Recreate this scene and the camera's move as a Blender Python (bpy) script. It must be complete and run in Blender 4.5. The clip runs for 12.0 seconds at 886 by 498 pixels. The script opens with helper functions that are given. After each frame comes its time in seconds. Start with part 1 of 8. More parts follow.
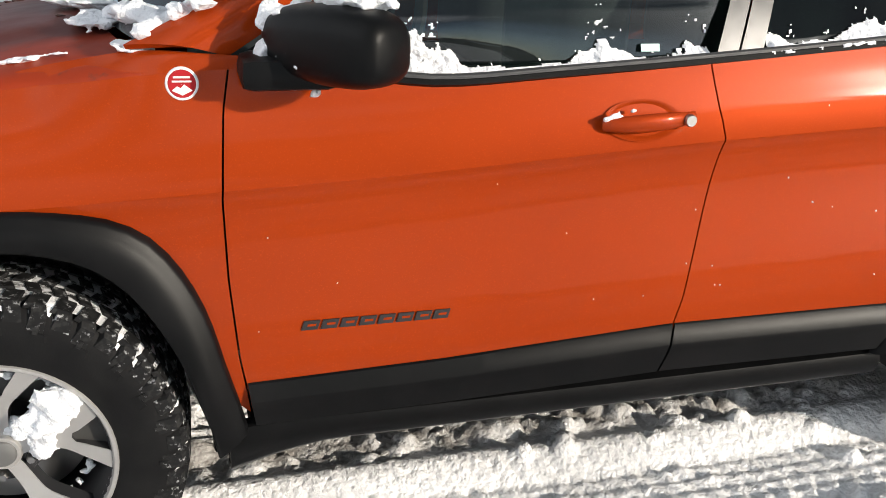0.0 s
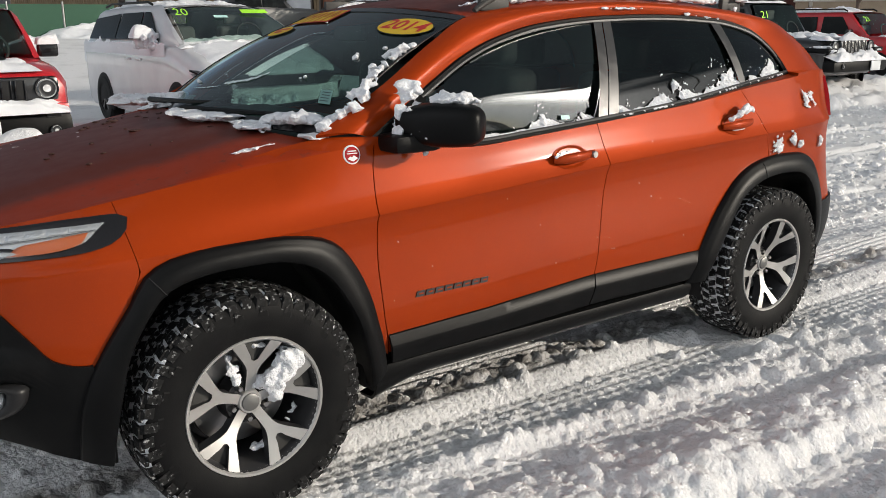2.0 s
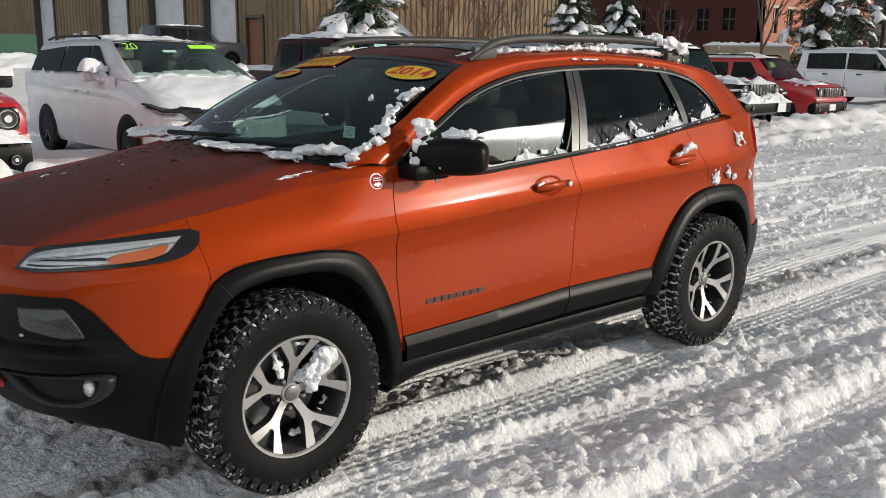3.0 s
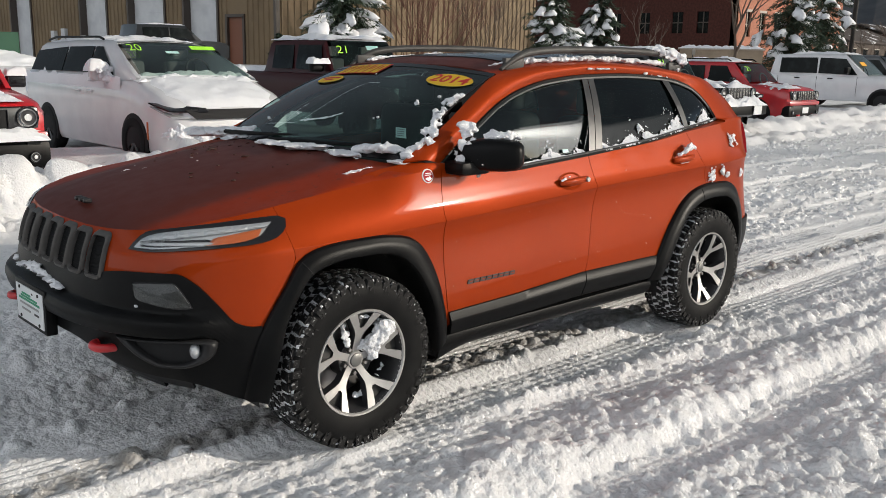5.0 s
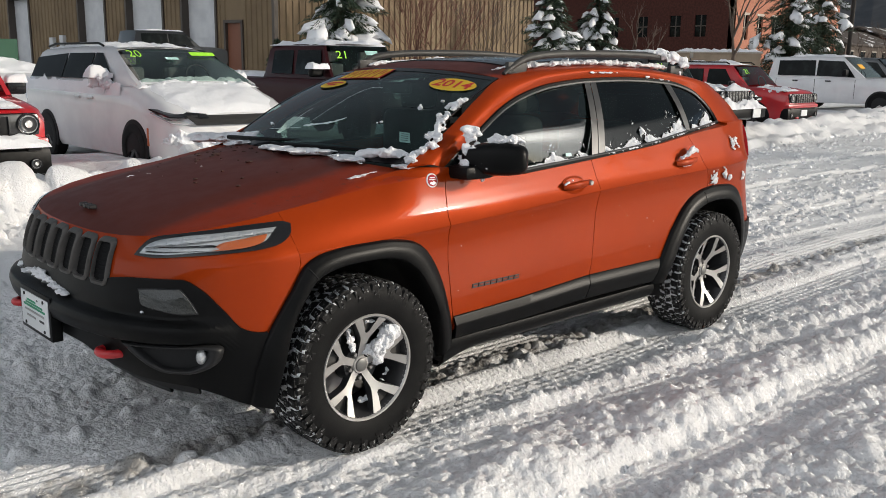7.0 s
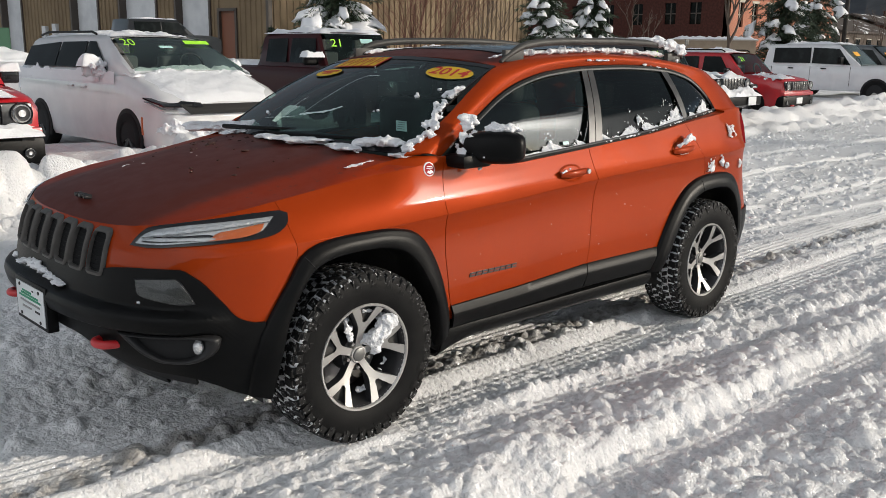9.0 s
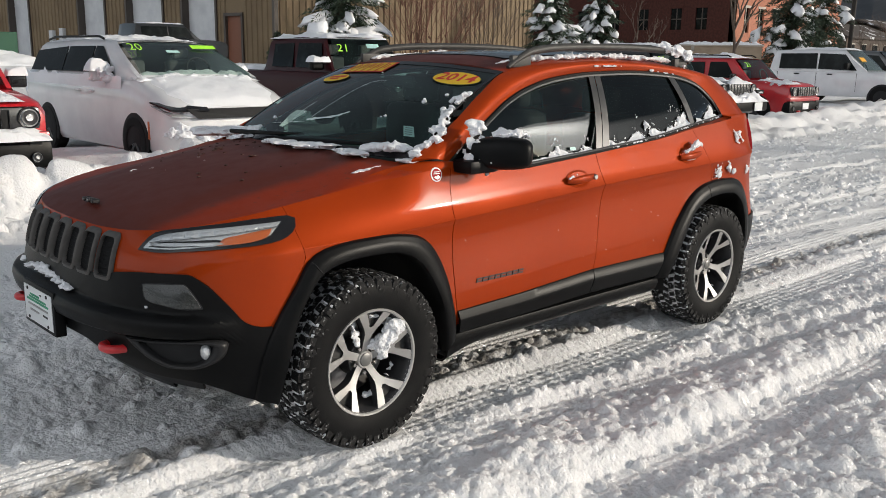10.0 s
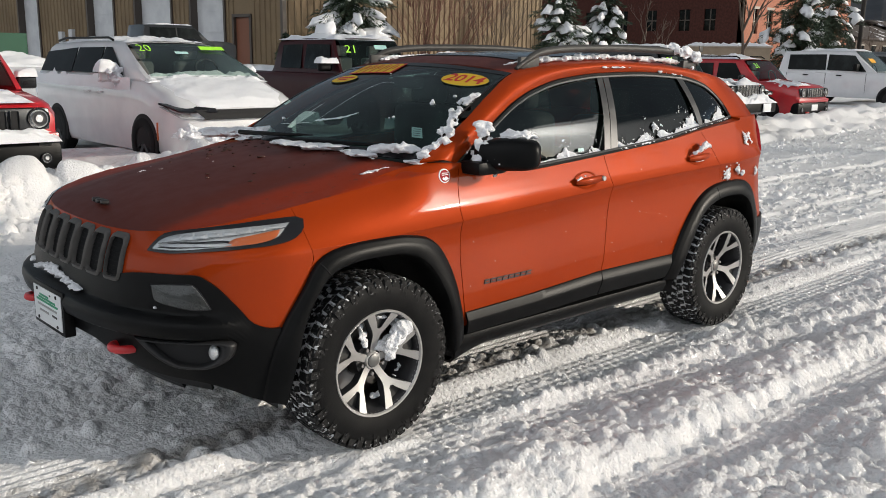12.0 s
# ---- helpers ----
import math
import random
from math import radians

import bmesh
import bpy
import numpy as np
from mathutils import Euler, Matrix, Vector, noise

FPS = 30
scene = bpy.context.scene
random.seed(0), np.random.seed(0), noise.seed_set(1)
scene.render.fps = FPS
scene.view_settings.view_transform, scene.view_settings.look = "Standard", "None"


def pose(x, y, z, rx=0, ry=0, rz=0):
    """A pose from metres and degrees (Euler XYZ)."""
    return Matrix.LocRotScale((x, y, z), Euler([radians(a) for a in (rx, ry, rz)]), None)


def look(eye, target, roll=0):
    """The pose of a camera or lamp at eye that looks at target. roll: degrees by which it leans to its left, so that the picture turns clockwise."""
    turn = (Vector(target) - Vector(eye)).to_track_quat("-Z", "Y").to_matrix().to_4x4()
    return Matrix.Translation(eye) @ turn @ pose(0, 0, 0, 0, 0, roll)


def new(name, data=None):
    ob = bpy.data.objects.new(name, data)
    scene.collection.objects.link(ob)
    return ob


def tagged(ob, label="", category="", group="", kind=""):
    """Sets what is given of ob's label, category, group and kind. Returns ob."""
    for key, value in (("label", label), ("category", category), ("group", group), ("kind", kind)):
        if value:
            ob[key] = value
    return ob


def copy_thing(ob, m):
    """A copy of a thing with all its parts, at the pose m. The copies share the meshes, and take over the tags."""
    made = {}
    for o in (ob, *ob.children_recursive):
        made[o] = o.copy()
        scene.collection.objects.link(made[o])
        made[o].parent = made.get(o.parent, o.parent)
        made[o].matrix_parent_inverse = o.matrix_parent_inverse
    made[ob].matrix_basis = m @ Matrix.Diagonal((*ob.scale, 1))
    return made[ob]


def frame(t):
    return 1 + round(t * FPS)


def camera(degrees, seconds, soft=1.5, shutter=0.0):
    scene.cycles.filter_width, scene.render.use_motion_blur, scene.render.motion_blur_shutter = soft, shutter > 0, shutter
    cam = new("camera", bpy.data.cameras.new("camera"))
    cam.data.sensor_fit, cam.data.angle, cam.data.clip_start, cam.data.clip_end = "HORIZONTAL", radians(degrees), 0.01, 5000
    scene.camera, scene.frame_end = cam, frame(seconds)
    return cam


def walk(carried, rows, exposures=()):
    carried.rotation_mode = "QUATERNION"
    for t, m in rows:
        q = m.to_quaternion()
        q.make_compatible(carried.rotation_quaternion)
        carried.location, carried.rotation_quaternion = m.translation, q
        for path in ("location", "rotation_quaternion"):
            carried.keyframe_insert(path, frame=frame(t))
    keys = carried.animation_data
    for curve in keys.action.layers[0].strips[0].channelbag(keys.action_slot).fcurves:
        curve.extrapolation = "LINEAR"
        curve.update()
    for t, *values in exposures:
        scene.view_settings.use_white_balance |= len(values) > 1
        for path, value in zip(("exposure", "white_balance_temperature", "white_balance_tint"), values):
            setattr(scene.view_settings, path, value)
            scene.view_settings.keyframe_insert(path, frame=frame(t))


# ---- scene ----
cam = camera(53.5, 12.0, 0.85)
PATH = [
    (0, (0.443, -2.574, 1.45), (0.953, -0.78, 0.73), 1.8),
    (0.5, (0.12, -2.755, 1.46), (0.875, -1.043, 0.752), -0.5),
    (1, (-0.234, -2.934, 1.517), (0.672, -1.273, 0.87), -0.6),
    (1.5, (-0.612, -3.185, 1.536), (0.385, -1.534, 1.004), -0.2),
    (2, (-1.027, -3.314, 1.546), (0.115, -1.750, 1.045), -0.4),
    (2.5, (-1.341, -3.487, 1.597), (-0.112, -1.982, 1.122), 0.45),
    (2.7, (-1.450, -3.500, 1.590), (-0.190, -2.012, 1.150), 0.4),
    (4.3, (-2.096, -3.674, 1.634), (-0.747, -2.254, 1.228), 1.7),
    (4.5, (-2.126, -3.694, 1.639), (-0.78, -2.273, 1.23), 1.7),
    (5, (-2.158, -3.684, 1.634), (-0.819, -2.26, 1.21), 1.2),
    (5.5, (-2.163, -3.665, 1.632), (-0.831, -2.235, 1.206), 0.8),
    (6, (-2.168, -3.668, 1.634), (-0.839, -2.232, 1.222), 0.6),
    (6.5, (-2.175, -3.673, 1.634), (-0.838, -2.242, 1.229), 0.8),
    (7, (-2.177, -3.668, 1.633), (-0.835, -2.244, 1.219), 0.9),
    (9, (-2.175, -3.652, 1.632), (-0.829, -2.24, 1.193), 0.8),
    (9.5, (-2.178, -3.645, 1.633), (-0.834, -2.228, 1.202), 1.0),
    (10, (-2.181, -3.645, 1.635), (-0.841, -2.223, 1.206), 0.9),
    (10.5, (-2.183, -3.647, 1.634), (-0.849, -2.22, 1.203), 0.8),
    (11, (-2.181, -3.648, 1.629), (-0.845, -2.225, 1.194), 0.9),
    (11.5, (-2.183, -3.649, 1.632), (-0.85, -2.223, 1.199), 0.9),
    (12, (-2.183, -3.644, 1.636), (-0.855, -2.21, 1.209), 0.9),
]
walk(cam, [(t, look(eye, target, roll)) for t, eye, target, roll in PATH],
     [(0, 0.52), (0.6, 0.22), (1.5, -0.03), (2.5, -0.12), (12, -0.12)])

# ---------------------------------------------------------------- light
SKY, CLOUD, GLOOM, SUN_POWER = 0.100, (13.0, 13.4, 13.9, 1), (1.5, 1.7, 1.9, 1), 3.2
SUN_FROM = Vector((0.66, -0.71, 0.275)).normalized()
world = bpy.data.worlds.new("sky")
scene.world = world
world.use_nodes = True
wn, wl = world.node_tree.nodes, world.node_tree.links
sky = wn.new("ShaderNodeTexSky")
sky.sky_type, sky.sun_disc = "NISHITA", False
sky.sun_elevation = math.asin(SUN_FROM.z)
sky.sun_rotation = math.atan2(SUN_FROM.x, SUN_FROM.y)
sky.altitude, sky.air_density, sky.dust_density = 2200, 1.0, 1.2
# broken winter cloud, thickening towards the west
geo = wn.new("ShaderNodeTexCoord")
stretch = wn.new("ShaderNodeMapping")
stretch.inputs["Scale"].default_value = (1.0, 1.0, 3.6)
clouds = wn.new("ShaderNodeTexNoise")
clouds.inputs["Scale"].default_value, clouds.inputs["Detail"].default_value, clouds.inputs["Roughness"].default_value = 1.9, 6, 0.55
west = wn.new("ShaderNodeVectorMath")
west.operation = "DOT_PRODUCT"
west.inputs[1].default_value = (-0.88, -0.25, 0.10)
cover = wn.new("ShaderNodeMath")
cover.operation = "MULTIPLY_ADD"
cover.inputs[1].default_value = 0.42
ramp = wn.new("ShaderNodeMapRange")
ramp.inputs["From Min"].default_value, ramp.inputs["From Max"].default_value = 0.58, 0.95
grey = wn.new("ShaderNodeMix")
grey.data_type = "RGBA"
grey.inputs["B"].default_value = CLOUD
wl.new(geo.outputs["Generated"], stretch.inputs["Vector"])
wl.new(stretch.outputs["Vector"], clouds.inputs["Vector"])
wl.new(geo.outputs["Generated"], west.inputs[0])
wl.new(west.outputs["Value"], cover.inputs[0])
wl.new(clouds.outputs["Fac"], cover.inputs[2])
wl.new(cover.outputs["Value"], ramp.inputs["Value"])
wl.new(ramp.outputs["Result"], grey.inputs["Factor"])
# a dark cloud deck with streaks, clearing along the horizon
tall = wn.new("ShaderNodeSeparateXYZ")
deck = wn.new("ShaderNodeMapRange")
deck.inputs["From Min"].default_value, deck.inputs["From Max"].default_value, deck.inputs["To Max"].default_value = 0.10, 0.26, 1.0
streak = wn.new("ShaderNodeTexNoise")
streak.inputs["Scale"].default_value, streak.inputs["Detail"].default_value, streak.inputs["Distortion"].default_value = 3.4, 6, 0.5
thick = wn.new("ShaderNodeMath")
thick.operation = "MULTIPLY_ADD"
thick.inputs[1].default_value = 0.9
thin = wn.new("ShaderNodeMapRange")
thin.inputs["From Min"].default_value, thin.inputs["From Max"].default_value, thin.inputs["To Max"].default_value = 0.55, 1.15, 0.92
under = wn.new("ShaderNodeMix")
under.data_type = "RGBA"
under.inputs["B"].default_value = GLOOM
wl.new(geo.outputs["Generated"], tall.inputs["Vector"])
wl.new(tall.outputs["Z"], deck.inputs["Value"])
wl.new(stretch.outputs["Vector"], streak.inputs["Vector"])
wl.new(deck.outputs["Result"], thick.inputs[0])
wl.new(streak.outputs["Fac"], thick.inputs[2])
wl.new(thick.outputs["Value"], thin.inputs["Value"])
wl.new(thin.outputs["Result"], under.inputs["Factor"])
wl.new(sky.outputs["Color"], under.inputs["A"])
wl.new(under.outputs["Result"], grey.inputs["A"])
# haze shining round the sun
toward = wn.new("ShaderNodeVectorMath")
toward.operation = "DOT_PRODUCT"
toward.inputs[1].default_value = SUN_FROM
halo = wn.new("ShaderNodeMath")
halo.operation, halo.use_clamp = "POWER", True
halo.inputs[1].default_value = 48
veil = wn.new("ShaderNodeMapRange")
veil.inputs["From Min"].default_value, veil.inputs["From Max"].default_value = 0.505, 0.455
edge = wn.new("ShaderNodeMath")
edge.operation = "MULTIPLY_ADD"
edge.inputs[1].default_value = 0.34
shine = wn.new("ShaderNodeMath")
shine.operation = "MULTIPLY"
glow = wn.new("ShaderNodeMix")
glow.data_type, glow.blend_type = "RGBA", "ADD"
glow.clamp_factor = False
glow.inputs["B"].default_value = (54, 52, 48, 1)
wl.new(geo.outputs["Generated"], toward.inputs[0])
wl.new(toward.outputs["Value"], halo.inputs[0])
wl.new(streak.outputs["Fac"], edge.inputs[0])
wl.new(tall.outputs["Z"], edge.inputs[2])
wl.new(edge.outputs["Value"], veil.inputs["Value"])
wl.new(halo.outputs["Value"], shine.inputs[0])
wl.new(veil.outputs["Result"], shine.inputs[1])
wl.new(shine.outputs["Value"], glow.inputs["Factor"])
wl.new(grey.outputs["Result"], glow.inputs["A"])
core = wn.new("ShaderNodeMath")
core.operation, core.use_clamp = "POWER", True
core.inputs[1].default_value = 600
disc = wn.new("ShaderNodeMix")
disc.data_type, disc.blend_type = "RGBA", "ADD"
disc.inputs["B"].default_value = (480, 460, 410, 1)
wl.new(toward.outputs["Value"], core.inputs[0])
part_hidden = wn.new("ShaderNodeMath")
part_hidden.operation = "MULTIPLY"
wl.new(core.outputs["Value"], part_hidden.inputs[0])
wl.new(veil.outputs["Result"], part_hidden.inputs[1])
wl.new(part_hidden.outputs["Value"], disc.inputs["Factor"])
wl.new(glow.outputs["Result"], disc.inputs["A"])
wl.new(disc.outputs["Result"], wn["Background"].inputs["Color"])
wn["Background"].inputs["Strength"].default_value = SKY

sun = new("sun", bpy.data.lights.new("sun", "SUN"))
sun.data.energy, sun.data.angle, sun.data.color = SUN_POWER, radians(0.6), (1.0, 0.90, 0.765)
sun.matrix_world = look(SUN_FROM * 50, (0, 0, 0))


# ---------------------------------------------------------------- materials
def material(name, color, rough=0.5, metal=0.0, coat=0.0, spec=0.5):
    m = bpy.data.materials.new(name)
    m.use_nodes = True
    b = m.node_tree.nodes["Principled BSDF"]
    b.inputs["Base Color"].default_value = (*color, 1)
    b.inputs["Roughness"].default_value = rough
    b.inputs["Metallic"].default_value = metal
    b.inputs["Coat Weight"].default_value = coat
    b.inputs["Coat Roughness"].default_value = 0.04
    b.inputs["Specular IOR Level"].default_value = spec
    return m


def noise_node(m, scale, detail=4, rough=0.55, coords="Object", squash=(1, 1, 1)):
    n, l = m.node_tree.nodes, m.node_tree.links
    tc, mp, nz = n.new("ShaderNodeTexCoord"), n.new("ShaderNodeMapping"), n.new("ShaderNodeTexNoise")
    mp.inputs["Scale"].default_value = squash
    nz.inputs["Scale"].default_value, nz.inputs["Detail"].default_value, nz.inputs["Roughness"].default_value = scale, detail, rough
    l.new(tc.outputs[coords], mp.inputs["Vector"])
    l.new(mp.outputs["Vector"], nz.inputs["Vector"])
    return nz


def vary(m, other, scale, lo=0.4, hi=0.65, coords="Object", detail=5, squash=(1, 1, 1), socket="Base Color"):
    """Blend the base colour towards another by noise; calls may be stacked."""
    n, l = m.node_tree.nodes, m.node_tree.links
    b = n["Principled BSDF"]
    nz = noise_node(m, scale, detail, coords=coords, squash=squash)
    rp = n.new("ShaderNodeMapRange")
    rp.inputs["From Min"].default_value, rp.inputs["From Max"].default_value = lo, hi
    mx = n.new("ShaderNodeMix")
    mx.data_type = "RGBA"
    old = b.inputs[socket]
    if old.is_linked:
        l.new(old.links[0].from_socket, mx.inputs["A"])
    else:
        v = old.default_value
        mx.inputs["A"].default_value = tuple(v) if socket == "Base Color" else (v, v, v, 1)
    mx.inputs["B"].default_value = (*other, 1) if socket == "Base Color" else (other, other, other, 1)
    l.new(nz.outputs["Fac"], rp.inputs["Value"])
    l.new(rp.outputs["Result"], mx.inputs["Factor"])
    l.new(mx.outputs["Result"], old)
    return m


def bump(m, scale, height, distance=0.01, detail=6, coords="Object", squash=(1, 1, 1), rough=0.6):
    n, l = m.node_tree.nodes, m.node_tree.links
    nz = noise_node(m, scale, detail, rough, coords, squash)
    bp = n.new("ShaderNodeBump")
    bp.inputs["Strength"].default_value, bp.inputs["Distance"].default_value = height, distance
    old = n["Principled BSDF"].inputs["Normal"]
    if old.is_linked:
        l.new(old.links[0].from_socket, bp.inputs["Normal"])
    l.new(nz.outputs["Fac"], bp.inputs["Height"])
    l.new(bp.outputs["Normal"], old)
    return m


def grains(m, scale, strength, distance):
    """Relief of rounded crumbs, packed side by side."""
    n, l = m.node_tree.nodes, m.node_tree.links
    tc, vo, bp = n.new("ShaderNodeTexCoord"), n.new("ShaderNodeTexVoronoi"), n.new("ShaderNodeBump")
    vo.feature = "SMOOTH_F1"
    vo.inputs["Scale"].default_value, vo.inputs["Smoothness"].default_value, vo.inputs["Detail"].default_value = scale, 0.35, 1.5
    bp.invert = True
    bp.inputs["Strength"].default_value, bp.inputs["Distance"].default_value = strength, distance
    l.new(tc.outputs["Object"], vo.inputs["Vector"])
    old = n["Principled BSDF"].inputs["Normal"]
    if old.is_linked:
        l.new(old.links[0].from_socket, bp.inputs["Normal"])
    l.new(vo.outputs["Distance"], bp.inputs["Height"])
    l.new(bp.outputs["Normal"], old)
    return m


def glass(name, tint, gloss=1.5, dirt=0.0):
    """Thin tinted pane: clear tint behind, sky reflected in front."""
    m = bpy.data.materials.new(name)
    m.use_nodes = True
    n, l = m.node_tree.nodes, m.node_tree.links
    n.remove(n["Principled BSDF"])
    tr, gl, mx = n.new("ShaderNodeBsdfTransparent"), n.new("ShaderNodeBsdfGlossy"), n.new("ShaderNodeMixShader")
    lw, pw, fr = n.new("ShaderNodeLayerWeight"), n.new("ShaderNodeMath"), n.new("ShaderNodeMath")
    tr.inputs["Color"].default_value = (*tint, 1)
    gl.inputs["Color"].default_value, gl.inputs["Roughness"].default_value = (0.95, 0.97, 1.0, 1), 0.015
    pw.operation, fr.operation = "POWER", "MULTIPLY_ADD"
    pw.inputs[1].default_value, fr.inputs[1].default_value, fr.inputs[2].default_value = 4.5, 0.9, 0.75 * ((gloss - 1) / (gloss + 1)) ** 2
    lw.inputs["Blend"].default_value = 0.5
    l.new(lw.outputs["Facing"], pw.inputs[0])
    l.new(pw.outputs["Value"], fr.inputs[0])
    l.new(fr.outputs["Value"], mx.inputs["Fac"])
    l.new(tr.outputs["BSDF"], mx.inputs[1])
    l.new(gl.outputs["BSDF"], mx.inputs[2])
    last = mx
    if dirt:
        df, m2 = n.new("ShaderNodeBsdfDiffuse"), n.new("ShaderNodeMixShader")
        df.inputs["Color"].default_value = (0.22, 0.40, 0.36, 1)
        nz = noise_node(m, 3.0, 6)
        rp = n.new("ShaderNodeMapRange")
        rp.inputs["From Min"].default_value, rp.inputs["From Max"].default_value, rp.inputs["To Max"].default_value = 0.35, 0.8, dirt
        l.new(nz.outputs["Fac"], rp.inputs["Value"])
        l.new(rp.outputs["Result"], m2.inputs["Fac"])
        l.new(mx.outputs["Shader"], m2.inputs[1])
        l.new(df.outputs["BSDF"], m2.inputs[2])
        last = m2
    l.new(last.outputs["Shader"], n["Material Output"].inputs["Surface"])
    return m


PAINT = material("orange_paint", (0.308, 0.0345, 0.0025), 0.50, 0.17, 0.36, 0.03)
vary(PAINT, (0.265, 0.029, 0.003), 1.3, 0.45, 0.75)
vary(PAINT, (0.36, 0.045, 0.005), 320, 0.58, 0.75, detail=2)
vary(PAINT, 0.42, 2.2, 0.4, 0.7, socket="Roughness")
PAINT.node_tree.nodes["Principled BSDF"].inputs["Coat Roughness"].default_value = 0.035
bump(PAINT, 3.2, 0.06, 0.010, 2, squash=(0.6, 1, 1.6))
HOODPAINT = material("toned_orange_paint", (0.27, 0.026, 0.003), 0.5, 0.1, 0.22, 0.12)
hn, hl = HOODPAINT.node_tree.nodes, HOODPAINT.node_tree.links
# flat top's reflected sky is put into its colour, over a wet dusty film
hood_at, hood_xyz, hood_abs, hood_wave, hood_edge, hood_tone = (hn.new(k) for k in ("ShaderNodeTexCoord", "ShaderNodeSeparateXYZ", "ShaderNodeMath", "ShaderNodeMath", "ShaderNodeMapRange", "ShaderNodeMix"))
hood_abs.operation, hood_wave.operation, hood_tone.data_type = "ABSOLUTE", "MULTIPLY_ADD", "RGBA"
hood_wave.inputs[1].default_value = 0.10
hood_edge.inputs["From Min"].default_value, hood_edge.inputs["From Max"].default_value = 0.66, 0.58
# A: plain orange of the clean side facets, B: toned flat top
hood_tone.inputs["A"].default_value, hood_tone.inputs["B"].default_value = (0.27, 0.026, 0.003, 1), (0.105, 0.021, 0.013, 1)
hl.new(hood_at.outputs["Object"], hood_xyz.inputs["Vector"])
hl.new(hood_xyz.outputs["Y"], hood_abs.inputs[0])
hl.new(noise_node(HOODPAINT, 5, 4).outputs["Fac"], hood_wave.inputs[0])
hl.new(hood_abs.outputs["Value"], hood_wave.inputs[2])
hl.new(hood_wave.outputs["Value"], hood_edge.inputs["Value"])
hl.new(hood_edge.outputs["Result"], hood_tone.inputs["Factor"])
hl.new(hood_tone.outputs["Result"], hn["Principled BSDF"].inputs["Base Color"])
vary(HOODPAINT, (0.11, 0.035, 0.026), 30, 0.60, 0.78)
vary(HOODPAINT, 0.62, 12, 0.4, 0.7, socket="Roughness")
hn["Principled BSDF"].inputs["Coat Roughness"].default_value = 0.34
CLAD = material("black_cladding", (0.003, 0.0032, 0.0035), 0.40, spec=0.14)
vary(CLAD, (0.006, 0.006, 0.0064), 7, 0.45, 0.7)
bump(CLAD, 420, 0.12, 0.002)
DARK = material("dark_void", (0.008, 0.008, 0.009), 0.8)
GLOSSBLACK = material("gloss_black", (0.012, 0.012, 0.014), 0.12)
vary(GLOSSBLACK, 0.3, 9, 0.45, 0.7, socket="Roughness")
PILLAR = material("satin_pillar", (0.080, 0.080, 0.082), 0.30, 0.55)
vary(PILLAR, 0.5, 26, 0.5, 0.7, socket="Roughness")
RUBBER = material("rubber", (0.0055, 0.0055, 0.006), 0.6, spec=0.14)
vary(RUBBER, (0.010, 0.010, 0.010), 9, 0.45, 0.75)
bump(RUBBER, 180, 0.25, 0.002)
TREAD = material("snow_dusted_tread", (0.008, 0.008, 0.0085), 0.65, spec=0.2)
vary(TREAD, (0.40, 0.405, 0.415), 75, 0.57, 0.70, detail=7)
vary(TREAD, (0.02, 0.02, 0.02), 60, 0.5, 0.62)
ALLOY = material("machined_alloy", (0.50, 0.49, 0.475), 0.36, 0.6)
vary(ALLOY, 0.42, 30, 0.45, 0.7, socket="Roughness")
ALLOYDARK = material("painted_alloy_pocket", (0.045, 0.045, 0.048), 0.38, 0.4)
STEEL = material("steel", (0.45, 0.44, 0.43), 0.35, 1.0)
WINDOWTRIM = material("window_trim", (0.13, 0.13, 0.13), 0.34, 0.8)
CHROME = material("satin_trim", (0.42, 0.42, 0.42), 0.25, 0.9)
GREYRAIL = material("grey_rail", (0.040, 0.039, 0.038), 0.55, 0.0, spec=0.35)
vary(GREYRAIL, (0.060, 0.058, 0.055), 12)
GRILLERIM = material("grille_surround", (0.092, 0.086, 0.080), 0.48, 0.2)
vary(GRILLERIM, (0.070, 0.066, 0.062), 25, 0.45, 0.7)
REDHOOK = material("red_hook", (0.55, 0.02, 0.025), 0.35, 0.0, 0.4)
LENSRED = material("red_lens", (0.5, 0.01, 0.015), 0.12, 0.0, 0.8)
AMBER = material("amber_reflector", (0.50, 0.115, 0.03), 0.3, 0.0, 0.4)
LAMPSILVER = material("lamp_reflector", (0.66, 0.67, 0.68), 0.25, 0.5)
bump(LAMPSILVER, 90, 0.5, 0.01, 2)
WHITEPLASTIC = material("white_plate", (0.75, 0.77, 0.78), 0.4)
SCREEN = glass("windscreen_glass", (0.40, 0.58, 0.54), 1.45, 0.11)
TINT = glass("tinted_glass", (0.26, 0.34, 0.325), 1.9, 0.03)
PRIVACY = glass("privacy_glass", (0.035, 0.039, 0.039), 1.6, 0.018)
CLEAR = glass("lamp_glass", (0.9, 0.92, 0.93), 1.4)
INTERIOR = material("interior_trim", (0.02, 0.02, 0.021), 0.7)
bump(INTERIOR, 60, 0.2, 0.004)
SNOW = material("snow", (0.86, 0.87, 0.90), 0.62, spec=0.3)
vary(SNOW, (0.78, 0.80, 0.83), 1.6, 0.45, 0.75)
grains(SNOW, 120, 0.45, 0.005)
bump(SNOW, 30, 0.5, 0.02, 5)
bump(SNOW, 190, 0.5, 0.006, 3)
YELLOW = material("yellow_sticker", (0.85, 0.55, 0.03), 0.5)
RED = material("red_ink", (0.62, 0.03, 0.03), 0.5)
NEON = material("neon_marker", (0.42, 0.95, 0.05), 0.6)
MINT = material("mint_sticker", (0.50, 0.78, 0.74), 0.5)
